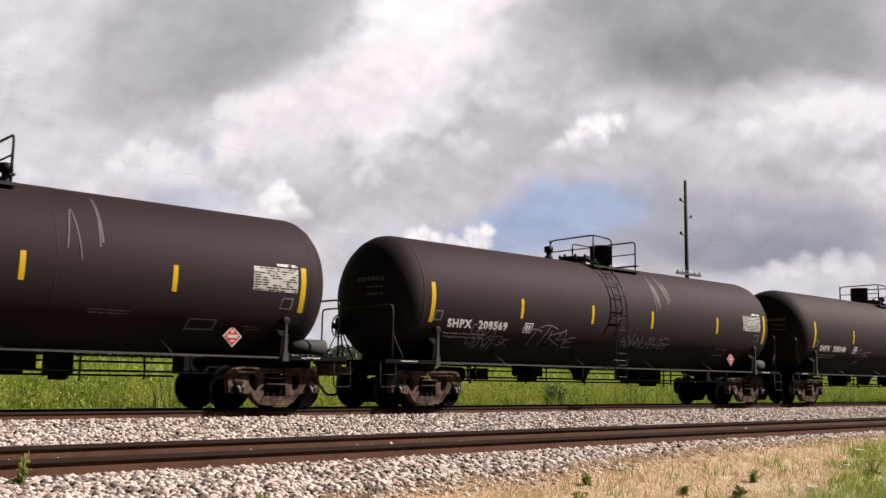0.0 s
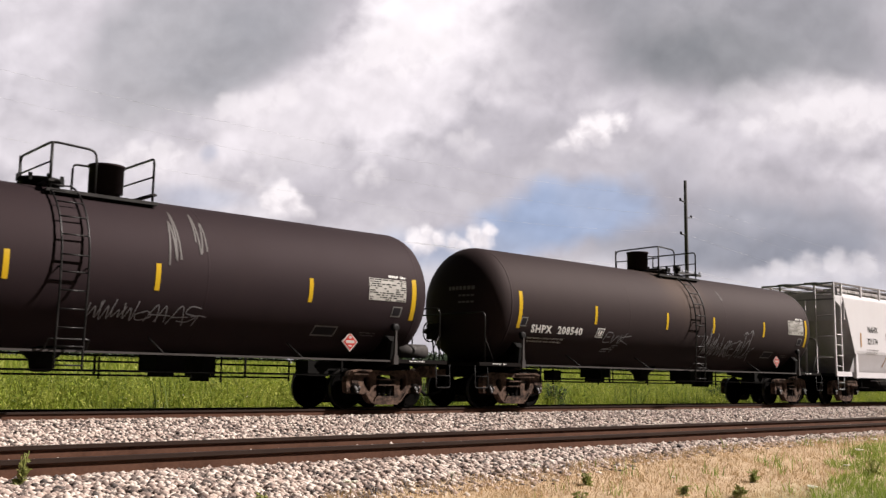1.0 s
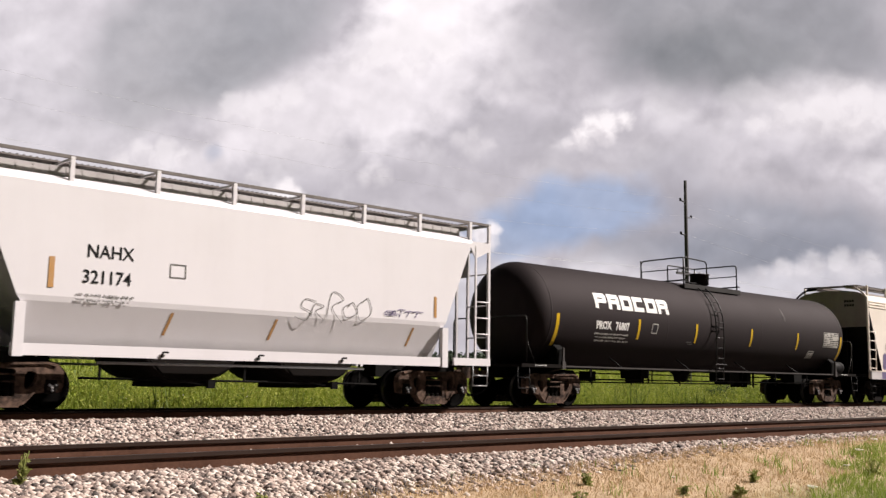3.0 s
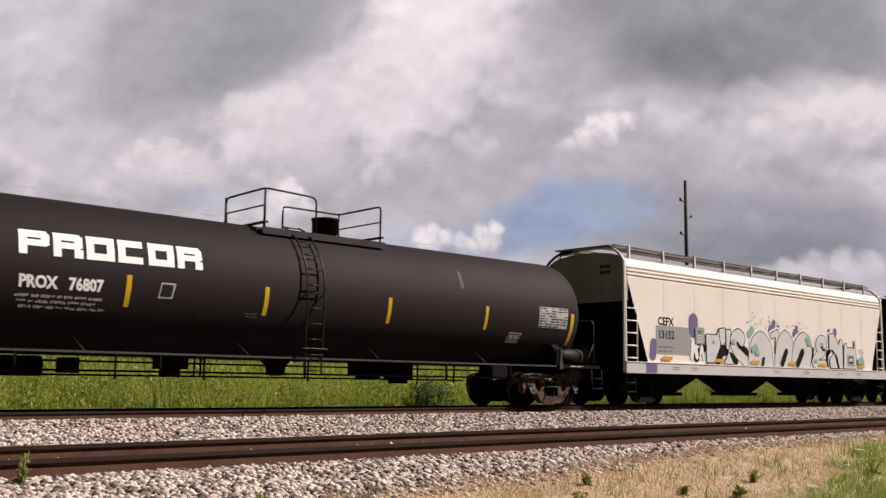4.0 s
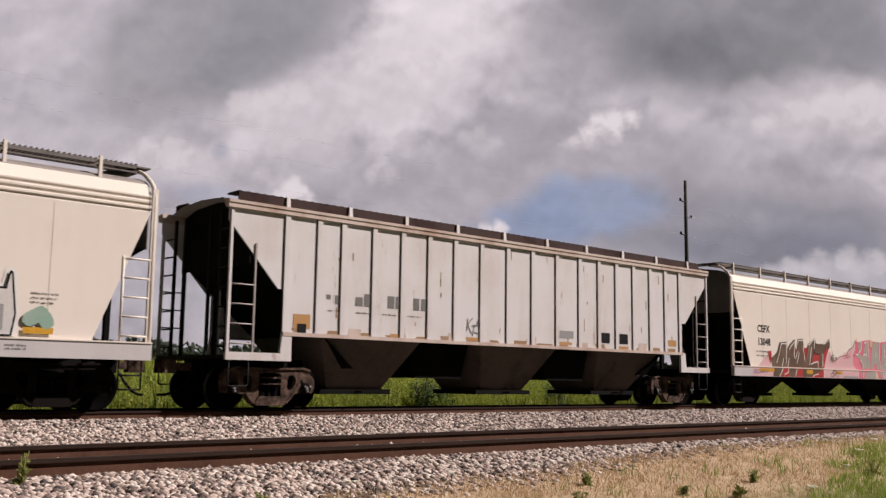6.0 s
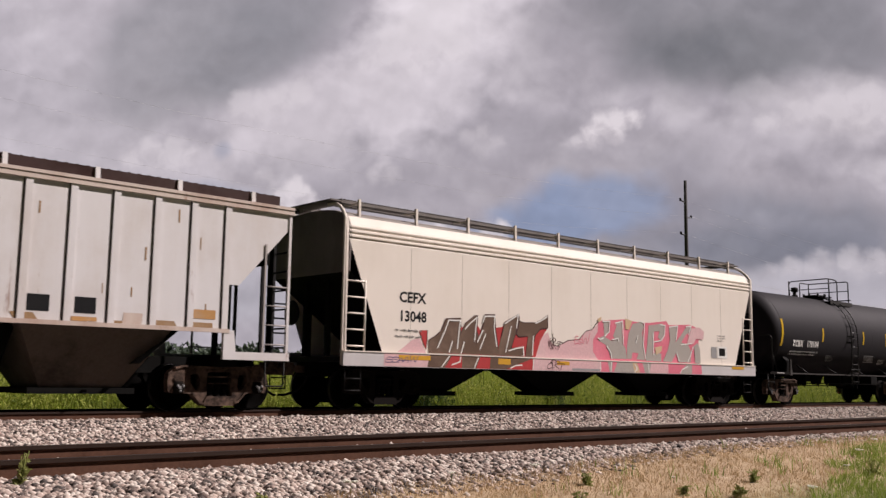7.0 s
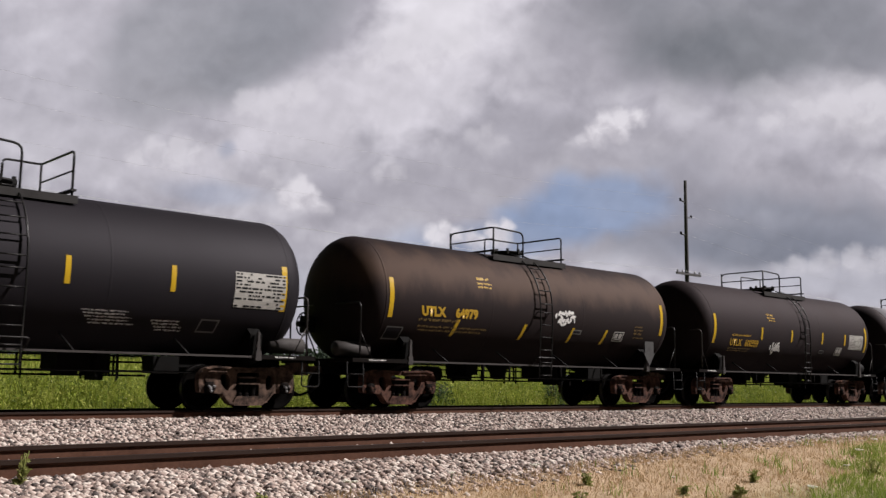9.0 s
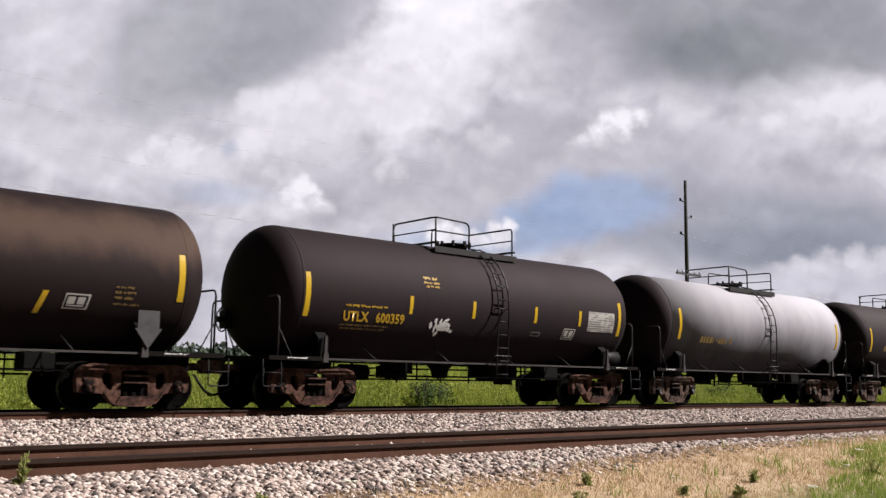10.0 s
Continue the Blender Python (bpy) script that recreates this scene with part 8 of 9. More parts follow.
part("graffiti_line", ribbon_bm([(-3.46, 2.12), (-3.22, 2.25), (-2.97, 2.37), (-3.04, 2.01)], 0.017, Y_F - 0.0185), M_SPRAY_WHITE, car_h, "thin white highlight line")
part("graffiti_line", ribbon_bm([(-3.32, 1.44), (-3.04, 1.51), (-2.78, 1.55), (-2.76, 1.33)], 0.017, Y_F - 0.0185), M_SPRAY_WHITE, car_h, "thin white highlight line")
part("graffiti_line", ribbon_bm([(-2.39, 1.86), (-2.43, 1.35)], 0.017, Y_F - 0.0185), M_SPRAY_WHITE, car_h, "thin white highlight line")
part("graffiti_line", ribbon_bm([(-2.32, 2.19), (-2.1, 2.26), (-1.85, 2.39)], 0.017, Y_F - 0.0185), M_SPRAY_WHITE, car_h, "thin white highlight line")
part("graffiti_line", ribbon_bm([(-4.44, 1.61), (-4.24, 1.93)], 0.017, Y_F - 0.0185), M_SPRAY_WHITE, car_h, "thin white highlight line")
part("graffiti_line", ribbon_bm([(0.47, 2.38), (0.81, 2.4), (0.77, 2.09), (0.57, 1.97)], 0.017, Y_F - 0.0185), M_SPRAY_WHITE, car_h, "thin white highlight line")
part("graffiti_line", ribbon_bm([(0.26, 1.91), (0.38, 1.87), (0.53, 1.92)], 0.017, Y_F - 0.0185), M_SPRAY_WHITE, car_h, "thin white highlight line")
part("graffiti_line", ribbon_bm([(0.91, 1.88), (1.18, 1.93), (1.22, 1.84)], 0.017, Y_F - 0.0185), M_SPRAY_WHITE, car_h, "thin white highlight line")
part("graffiti_line", ribbon_bm([(1.05, 2.36), (1.4, 2.43), (1.43, 1.78)], 0.017, Y_F - 0.0185), M_SPRAY_WHITE, car_h, "thin white highlight line")
part("graffiti_line", ribbon_bm([(0.67, 1.69), (0.84, 1.53), (0.88, 1.35)], 0.017, Y_F - 0.0185), M_SPRAY_WHITE, car_h, "thin white highlight line")
part("graffiti_line", ribbon_bm([(2.23, 2.48), (2.45, 2.42), (2.38, 1.76), (2.49, 1.39)], 0.017, Y_F - 0.0185), M_SPRAY_WHITE, car_h, "thin white highlight line")
part("graffiti_line", ribbon_bm([(2.02, 1.82), (2.12, 2.05)], 0.017, Y_F - 0.0185), M_SPRAY_WHITE, car_h, "thin white highlight line")
part("graffiti_line", ribbon_bm([(3.23, 2.42), (3.49, 2.41), (3.44, 2.11), (3.28, 1.95), (2.89, 1.89)], 0.017, Y_F - 0.0185), M_SPRAY_WHITE, car_h, "thin white highlight line")
part("graffiti_line", ribbon_bm([(2.87, 2.16), (2.89, 1.49)], 0.017, Y_F - 0.0185), M_SPRAY_WHITE, car_h, "thin white highlight line")
part("graffiti_line", ribbon_bm([(3.7, 2.37), (4.15, 2.43), (4.05, 1.99)], 0.017, Y_F - 0.0185), M_SPRAY_WHITE, car_h, "thin white highlight line")
part("graffiti_line", ribbon_bm([(4.58, 2.42), (4.88, 2.46), (4.71, 2.18)], 0.017, Y_F - 0.0185), M_SPRAY_WHITE, car_h, "thin white highlight line")
part("graffiti_line", ribbon_bm([(4.29, 1.85), (4.88, 1.92)], 0.017, Y_F - 0.0185), M_SPRAY_WHITE, car_h, "thin white highlight line")
part("graffiti_line", ribbon_bm([(4.05, 1.64), (4.19, 1.34)], 0.017, Y_F - 0.0185), M_SPRAY_WHITE, car_h, "thin white highlight line")
part("graffiti_line", ribbon_bm([(4.97, 1.83), (4.82, 1.56), (4.65, 1.34)], 0.017, Y_F - 0.0185), M_SPRAY_WHITE, car_h, "thin white highlight line")
scrawl("graffiti_tag", car_h, -1.78, 1.56, 0.42, 0.2, 1.5, 2.0, M_SPRAY_MAROON, 72, 3, 0.016, "small dark red tag", flat=Y_F - 0.026)
scrawl("graffiti_tag", car_h, -0.75, 1.72, 0.5, 0.2, 1.5, 2.0, M_SPRAY_ROSE, 73, 4, 0.013, "small rose tag", flat=Y_F - 0.006)
# the sill below carries the same paint
Y_S = -1.624
fill_poly("graffiti_ground", car_h, [(-7.42, 1.262), (-6.04, 1.262), (-6.12, 0.972), (-7.42, 0.972)], Y_S, M_SPRAY_PINK)
fill_poly("graffiti_ground", car_h, [(-6.04, 1.262), (-5.33, 1.262), (-5.55, 0.972), (-6.12, 0.972)], Y_S, M_SPRAY_BROWN)
fill_poly("graffiti_ground", car_h, [(-5.33, 1.262), (-5, 1.262), (-5, 0.972), (-5.55, 0.972)], Y_S, M_SPRAY_RED)
fill_poly("graffiti_ground", car_h, [(-5, 1.262), (-4.38, 1.262), (-4.52, 0.972), (-5, 0.972)], Y_S, M_SPRAY_BROWN)
fill_poly("graffiti_ground", car_h, [(-4.38, 1.262), (-4.02, 1.262), (-4.05, 0.972), (-4.52, 0.972)], Y_S, M_SPRAY_RED)
fill_poly("graffiti_ground", car_h, [(-4.02, 1.262), (-2.48, 1.262), (-3.47, 0.972), (-4.05, 0.972)], Y_S, M_SPRAY_BROWN)
fill_poly("graffiti_ground", car_h, [(-2.48, 1.262), (-2.44, 1.262), (-2.48, 0.972), (-3.47, 0.972)], Y_S, M_SPRAY_RED)
fill_poly("graffiti_ground", car_h, [(-2.44, 1.262), (0.32, 1.262), (0.32, 0.972), (-2.48, 0.972)], Y_S, M_SPRAY_PINK)
fill_poly("graffiti_ground", car_h, [(0.32, 1.262), (0.64, 1.262), (0.72, 0.972), (0.32, 0.972)], Y_S, M_SPRAY_ROSE)
fill_poly("graffiti_ground", car_h, [(0.64, 1.262), (0.86, 1.262), (0.82, 0.972), (0.72, 0.972)], Y_S, M_SPRAY_GREY)
fill_poly("graffiti_ground", car_h, [(0.86, 1.262), (1.08, 1.262), (0.92, 0.972), (0.82, 0.972)], Y_S, M_SPRAY_ROSE)
fill_poly("graffiti_ground", car_h, [(1.08, 1.262), (1.78, 1.262), (1.87, 0.972), (0.92, 0.972)], Y_S, M_SPRAY_GREY)
fill_poly("graffiti_ground", car_h, [(1.78, 1.262), (2, 1.262), (2.15, 0.972), (1.87, 0.972)], Y_S, M_PEACH)
fill_poly("graffiti_ground", car_h, [(2, 1.262), (2.25, 1.262), (2.38, 0.972), (2.15, 0.972)], Y_S, M_SPRAY_ROSE)
fill_poly("graffiti_ground", car_h, [(2.25, 1.262), (2.69, 1.262), (2.6, 0.972), (2.38, 0.972)], Y_S, M_SPRAY_GREY)
fill_poly("graffiti_ground", car_h, [(2.69, 1.262), (3.55, 1.262), (3.55, 0.972), (2.6, 0.972)], Y_S, M_SPRAY_PINK)
fill_poly("graffiti_ground", car_h, [(3.55, 1.262), (4.5, 1.262), (4.14, 0.972), (3.55, 0.972)], Y_S, M_SPRAY_ROSE)
fill_poly("graffiti_ground", car_h, [(4.5, 1.262), (4.8, 1.262), (4.8, 0.972), (4.14, 0.972)], Y_S, M_SPRAY_GREY)
fill_poly("graffiti_ground", car_h, [(4.8, 1.262), (5.32, 1.262), (5.35, 0.972), (4.8, 0.972)], Y_S, M_SPRAY_ROSE)
part("graffiti_line", ribbon_bm([(-5.41, 1.25), (-5.67, 0.98)], 0.016, Y_S - 0.003), M_SPRAY_WHITE, car_h, "thin white highlight line")
part("graffiti_line", ribbon_bm([(-5.04, 1.25), (-5.07, 1.12), (-5.34, 1.04)], 0.016, Y_S - 0.003), M_SPRAY_WHITE, car_h, "thin white highlight line")
part("graffiti_line", ribbon_bm([(-4.44, 1.24), (-4.58, 0.98)], 0.016, Y_S - 0.003), M_SPRAY_WHITE, car_h, "thin white highlight line")
part("graffiti_line", ribbon_bm([(-2.44, 1.25), (-2.46, 0.98)], 0.016, Y_S - 0.003), M_SPRAY_WHITE, car_h, "thin white highlight line")
part("graffiti_line", ribbon_bm([(-3.31, 1), (-3.12, 1.07), (-2.87, 1.09)], 0.016, Y_S - 0.003), M_SPRAY_WHITE, car_h, "thin white highlight line")
part("graffiti_line", ribbon_bm([(0.8, 1.25), (0.78, 0.98)], 0.016, Y_S - 0.003), M_SPRAY_WHITE, car_h, "thin white highlight line")
part("graffiti_line", ribbon_bm([(0.32, 1.25), (0.32, 0.99)], 0.016, Y_S - 0.003), M_SPRAY_WHITE, car_h, "thin white highlight line")
part("graffiti_line", ribbon_bm([(1.89, 1.22), (2, 1.08), (1.87, 0.98)], 0.016, Y_S - 0.003), M_SPRAY_WHITE, car_h, "thin white highlight line")
part("graffiti_line", ribbon_bm([(2.54, 1.25), (2.58, 0.99)], 0.016, Y_S - 0.003), M_SPRAY_WHITE, car_h, "thin white highlight line")
part("graffiti_line", ribbon_bm([(4.58, 1.2), (4.26, 1.1), (4.17, 0.99)], 0.016, Y_S - 0.003), M_SPRAY_WHITE, car_h, "thin white highlight line")
flat_patch("reflective_stripe", car_h, -6.99, -6.02, 1.13, 1.235, Y_S - 0.004, M_ORANGE, "orange reflector strip")
flat_patch("reflective_stripe", car_h, -3.75, -3.3, 1.09, 1.23, Y_S - 0.004, M_ORANGE, "orange reflector strip")
flat_patch("reflective_stripe", car_h, -1.52, -1.01, 1.12, 1.22, Y_S - 0.004, M_ORANGE, "orange reflector strip")
flat_patch("reflective_stripe", car_h, 7.09, 7.81, 1.16, 1.25, Y_S - 0.004, M_ORANGE, "orange reflector strip")
flat_patch("stencil_panel", car_h, -0.9, 0.29, 0.985, 1.045, Y_S - 0.003, M_GREY_PATCH, "thin grey strip")
scrawl("graffiti_tag", car_h, -1.95, 1.03, 0.62, 0.16, 1.5, 2.0, M_SPRAY_MAROON, 74, 5, 0.013, "small dark red tag on the sill", flat=Y_S - 0.006)
scrawl("graffiti_tag", car_h, -7.4, 1.08, 0.9, 0.12, 1.5, 2.0, M_PURPLE, 75, 6, 0.010, "small violet tag on the sill", flat=Y_S - 0.006)
flat_patch("stencil_panel", car_h, 6.35, 6.92, 1.50, 1.88, Y_F - 0.004, M_SPRAY_WHITE, "white panel with a black square")
flat_patch("print", car_h, 6.45, 6.80, 1.58, 1.82, Y_F - 0.008, M_INK)
flat_patch("primer_patch", car_h, 6.0, 6.3, 1.5, 1.85, Y_F - 0.004, M_GREY_PATCH, "small grey primer patch")
flat_bars(car_h, [(6.35, 2.2, 0.5, 0.03), (6.35, 2.12, 0.5, 0.03), (6.35, 2.04, 0.4, 0.03)], M_LETTER_DIM, Y_F - 0.004)
# brake wheels and end gear on the tank cars
def brake_wheel(car, x, y, z):
    bm = BM()
    ring = [(x, y + 0.27 * math.cos(a), z + 0.27 * math.sin(a)) for a in (2 * math.pi * k / 18 for k in range(19))]
    tube(bm, ring, 0.018, 5)
    for k in range(5):
        a = 2 * math.pi * k / 5
        tube(bm, [(x, y, z), (x, y + 0.27 * math.cos(a), z + 0.27 * math.sin(a))], 0.012, 4)
    turned(bm, [(-0.16, 0.07), (0.05, 0.07)], "x", 10, centre=(x, y, z))
    part("brake_wheel", bm, M_BLACK, car, "spoked hand-brake wheel")
    bm = BM()
    s = 1 if x < 0 else -1
    box(bm, min(x, x + s * 0.25), max(x, x + s * 0.25), y - 0.14, y + 0.14, z - 0.2, z + 0.2)
    tube(bm, [(x + s * 0.1, y, z - 0.2), (x + s * 0.1, y - 0.1, 1.13)], 0.02, 5)
    tube(bm, [(x + s * 0.1, y - 0.5, 1.13), (x + s * 0.1, y, z - 0.1)], 0.018, 5)
    part("brake_housing", bm, M_BLACK, car)


for car, x in ((car_a, 8.75), (car_b, -8.75), (car_c, -8.75), (car_j, -6.3), (car_k, -6.3), (car_i, 6.3)):
    brake_wheel(car, x, 0.55, 1.95)
for car, x in ((car_a, 8.2), (car_b, 8.2), (car_i, 5.9), (car_j, -5.9)):
    bm = BM()
    s = 1 if x > 0 else -1
    turned(bm, [(-0.5, 0.04), (-0.46, 0.17), (0.42, 0.17), (0.48, 0.04)], "x", 14, centre=(x, -0.85, 1.36))
    part("brake_cylinder", bm, M_DULL, car, "grey-brown brake cylinder on the end platform")


# ---------------------------------------------------------------- grass, weeds, bushes, woods
def blades(name, seed, n, area, height, width, material, bend=0.35, keep=None, clump=0.0, lift=0.0):
    """Many bent grass blades in one mesh; area(rng, n) gives x and y."""
    rng = np.random.default_rng(seed)
    x, y = area(rng, n)
    if clump:
        cx, cy = area(rng, max(1, n // 14))
        pick = rng.integers(0, len(cx), n)
        x, y = cx[pick] + rng.normal(0, clump, n), cy[pick] + rng.normal(0, clump, n)
    if keep is not None:
        ok = np.array([keep(a, b) for a, b in zip(x, y)])
        x, y = x[ok], y[ok]
    n = len(x)
    z = np.array([max(ground_height(a, b), between(BED, b) if 6.0 < b < 22.0 else -9.0) for a, b in zip(x, y)]) + lift
    h = rng.uniform(height[0], height[1], n) * (0.75 + 0.5 * rng.random(n))
    w = rng.uniform(width[0], width[1], n)
    a = rng.uniform(0, 2 * np.pi, n)
    lean = rng.normal(0, bend, n) * h
    b = rng.uniform(0, 2 * np.pi, n)
    dx, dy = np.cos(a) * w, np.sin(a) * w
    lx, ly = np.cos(b) * lean, np.sin(b) * lean
    o = np.zeros
    v = np.empty((n, 5, 3))
    for k, (f, s, t) in enumerate(((0.0, -1.0, 0.0), (0.0, 1.0, 0.0), (0.55, -0.75, 0.35), (0.55, 0.75, 0.35), (1.0, 0.0, 1.0))):
        v[:, k] = np.stack((x + dx * s + lx * t, y + dy * s + ly * t, z + h * f), -1)
    base = (np.arange(n) * 5)[:, None]
    tri = np.concatenate([base + np.array(t) for t in ((0, 1, 3), (0, 3, 2), (2, 3, 4))], 1).reshape(-1)
    me = bpy.data.meshes.new(name)
    me.vertices.add(n * 5)
    me.vertices.foreach_set("co", v.reshape(-1))
    me.loops.add(len(tri))
    me.loops.foreach_set("vertex_index", tri.astype(np.int32))
    me.polygons.add(len(tri) // 3)
    me.polygons.foreach_set("loop_start", np.arange(0, len(tri), 3, dtype=np.int32))
    me.update(calc_edges=True)
    me.materials.append(material)
    return new(name, me)


def strip(x0, x1, y0, y1, px=1.0, py=1.0):
    return lambda rng, n: (x0 + (x1 - x0) * rng.uniform(0, 1, n) ** px, y0 + (y1 - y0) * rng.uniform(0, 1, n) ** py)


def in_green(x, y):
    return y < min(6.6, 4.15 + 0.33 * (x - 7.4)) + 0.5 * noise.noise((x * 0.9, y * 1.4, 2.0))


# meadow behind the train
tagged(blades("meadow_grass", 21, 30000, strip(6, 95, 23.3, 27.5, 1.2), (0.40, 0.95), (0.006, 0.014), M_GRASS, 0.55, clump=0.22), "tall bright green meadow grass", "grass", kind="stuff")
tagged(blades("meadow_grass", 22, 36000, strip(4, 150, 27.0, 60.0, 1.0, 1.5), (0.7, 1.1), (0.015, 0.03), M_GRASS, 0.5, clump=0.4), "tall bright green meadow grass", "grass", kind="stuff")
tagged(blades("meadow_grass", 28, 40000, strip(10, 420, 58.0, 230.0, 1.0, 1.3), (0.9, 1.7), (0.05, 0.12), M_GRASS, 0.5, clump=1.2), "tall green grass far across the meadow", "grass", kind="stuff")
tagged(blades("meadow_weeds", 23, 5000, strip(6, 95, 23.0, 30.0), (0.8, 1.25), (0.012, 0.025), M_WEED, 0.5, clump=0.25), "darker broad-leaved weeds in the meadow", "weeds", kind="stuff")


def leafy(name, seed, clumps, each, area, tall, wide, size, material):
    """Domed clumps of small leaves with uneven tops, in one mesh."""
    rng = np.random.default_rng(seed)
    cx, cy = area(rng, clumps)
    hh, ww = rng.uniform(*tall, clumps), rng.uniform(*wide, clumps)
    pick = np.repeat(np.arange(clumps), each)
    n = len(pick)
    d = rng.normal(0, 1, (n, 3))
    d /= np.linalg.norm(d, axis=1)[:, None]
    r = rng.random(n) ** 0.45
    g = np.array([ground_height(a, b) for a, b in zip(cx, cy)])
    c = np.stack((cx[pick] + d[:, 0] * ww[pick] * r, cy[pick] + d[:, 1] * ww[pick] * r, g[pick] + np.abs(d[:, 2]) * hh[pick] * r + 0.05), -1)
    u, w = rng.normal(0, 1, (n, 3)), rng.normal(0, 1, (n, 3))
    s = rng.uniform(*size, n)[:, None]
    u = u / np.linalg.norm(u, axis=1)[:, None] * s
    w = w / np.linalg.norm(w, axis=1)[:, None] * s * 0.5
    v = np.stack((c - u, c + w, c + u, c - w), 1).reshape(-1, 3)
    me = bpy.data.meshes.new(name)
    me.vertices.add(n * 4)
    me.vertices.foreach_set("co", v.reshape(-1))
    me.loops.add(n * 4)
    me.loops.foreach_set("vertex_index", np.arange(n * 4, dtype=np.int32))
    me.polygons.add(n)
    me.polygons.foreach_set("loop_start", np.arange(0, n * 4, 4, dtype=np.int32))
    me.update(calc_edges=True)
    me.materials.append(material)
    return new(name, me)


tagged(leafy("meadow_weeds", 41, 3200, 64, strip(6, 95, 23.4, 29.0, 1.2), (0.45, 1.1), (0.18, 0.45), (0.028, 0.068), M_GRASS), "yellow-green leafy weed clumps in the meadow", "weeds", kind="stuff")
tagged(leafy("meadow_weeds", 42, 160, 90, strip(6, 95, 23.4, 28.0, 1.2), (0.45, 1.1), (0.15, 0.35), (0.03, 0.06), M_WEED), "darker leafy weed clumps in the meadow", "weeds", kind="stuff")
tagged(leafy("meadow_flowers", 43, 220, 4, strip(6, 80, 23.4, 25.5, 1.2), (0.7, 1.15), (0.1, 0.3), (0.012, 0.028), M_FLOWER), "sprinkle of small pale wildflowers in the grass", "flowers", kind="stuff")
tagged(leafy("meadow_weeds", 44, 90, 420, strip(8, 60, 24.2, 29.0, 1.1), (0.9, 1.7), (0.4, 0.9), (0.03, 0.075), M_GRASS), "tall leafy yellow-green thickets in the meadow", "weeds", kind="stuff")
# verge on the camera's side
tagged(blades("dry_grass", 24, 80000, strip(2.5, 34, 4.2, 7.6, 1.5), (0.02, 0.06), (0.002, 0.004), M_GRASS_TAN, 1.1, keep=lambda x, y: y < verge_edge(x) + 0.16 * noise.noise((x * 5, y * 5, 1)) + 0.02 and (not in_green(x, y) or noise.noise((x * 3, y * 3, 7)) > 0.25), clump=0.10), "straw-coloured dry grass on the verge", "grass", kind="stuff")
tagged(blades("dry_grass", 25, 14000, strip(6, 30, 4.6, 7.4, 1.2), (0.03, 0.08), (0.0015, 0.003), M_GRASS_TAN, 0.6, keep=lambda x, y: y < verge_edge(x) - 0.1 and not in_green(x, y), clump=0.16), "straw-coloured seed stems on the verge", "grass", kind="stuff")


tagged(blades("verge_grass", 26, 60000, strip(6, 28, 3.0, 6.9, 1.2), (0.04, 0.13), (0.003, 0.006), M_GRASS_NEAR, 0.9, keep=in_green, clump=0.12), "fresh green grass on the verge", "grass", kind="stuff")
tagged(blades("verge_grass", 27, 1000, strip(3, 20, 4.6, 7.2, 1.2), (0.06, 0.16), (0.003, 0.006), M_GRASS_NEAR, 0.5, keep=lambda x, y: y < verge_edge(x) - 0.1, clump=0.07), "scattered green tufts in the dry grass", "grass", kind="stuff")


def weed(at, tall, spread, label, seed):
    """An upright leafy weed: stems and many small leaves."""
    rng = random.Random(seed)
    x0, y0 = at
    z0 = max(ground_height(x0, y0), between(BED, y0) if y0 > 6 else -9) - 0.02
    ob = thing("weed", label, "weed", "weeds on the verge", at=(x0, y0, z0))
    leaf = BM()
    for k in range(7):
        a, l = rng.uniform(0, 6.28), rng.uniform(0.3, 1.0) * spread
        top = Vector((l * math.cos(a), l * math.sin(a), tall * rng.uniform(0.7, 1.0)))
        stem = BM()
        tube(stem, [(0, 0, 0), top * 0.55 + Vector((0, 0, tall * 0.08)), top], 0.004, 4)
        part("stem", stem, M_VERGE_WEED, ob)
        for j in range(9):
            t = rng.uniform(0.15, 1.0)
            c = top * t
            d = Vector((rng.uniform(-1, 1), rng.uniform(-1, 1), rng.uniform(-0.2, 0.7))).normalized()
            s = rng.uniform(0.03, 0.065) * (1.2 - 0.6 * t)
            u = d.orthogonal().normalized() * s * 0.35
            leaf.faces.new([leaf.verts.new(c), leaf.verts.new(c + d * s * 0.6 + u), leaf.verts.new(c + d * s * 1.3), leaf.verts.new(c + d * s * 0.6 - u)])
    part("leaves", leaf, M_VERGE_WEED, ob, kind="stuff")
    return ob


weed((2.62, 7.42), 0.29, 0.05, "tall slender green weed in the ballast", 1)
weed((6.46, 5.36), 0.15, 0.05, "low dark green weed in dry grass", 2)
weed((8.52, 5.10), 0.14, 0.05, "low dark green weed in dry grass", 3)
weed((7.96, 5.34), 0.12, 0.04, "low dark green weed in dry grass", 4)
weed((7.2, 5.9), 0.14, 0.04, "low dark green weed in dry grass", 5)
weed((3.9, 6.2), 0.10, 0.07, "small green weed at the ballast edge", 6)
weed((9.4, 5.45), 0.16, 0.06, "bushy dark green weed on the verge", 7)
weed((11.6, 5.2), 0.26, 0.14, "bushy dark green weed on the verge", 8)


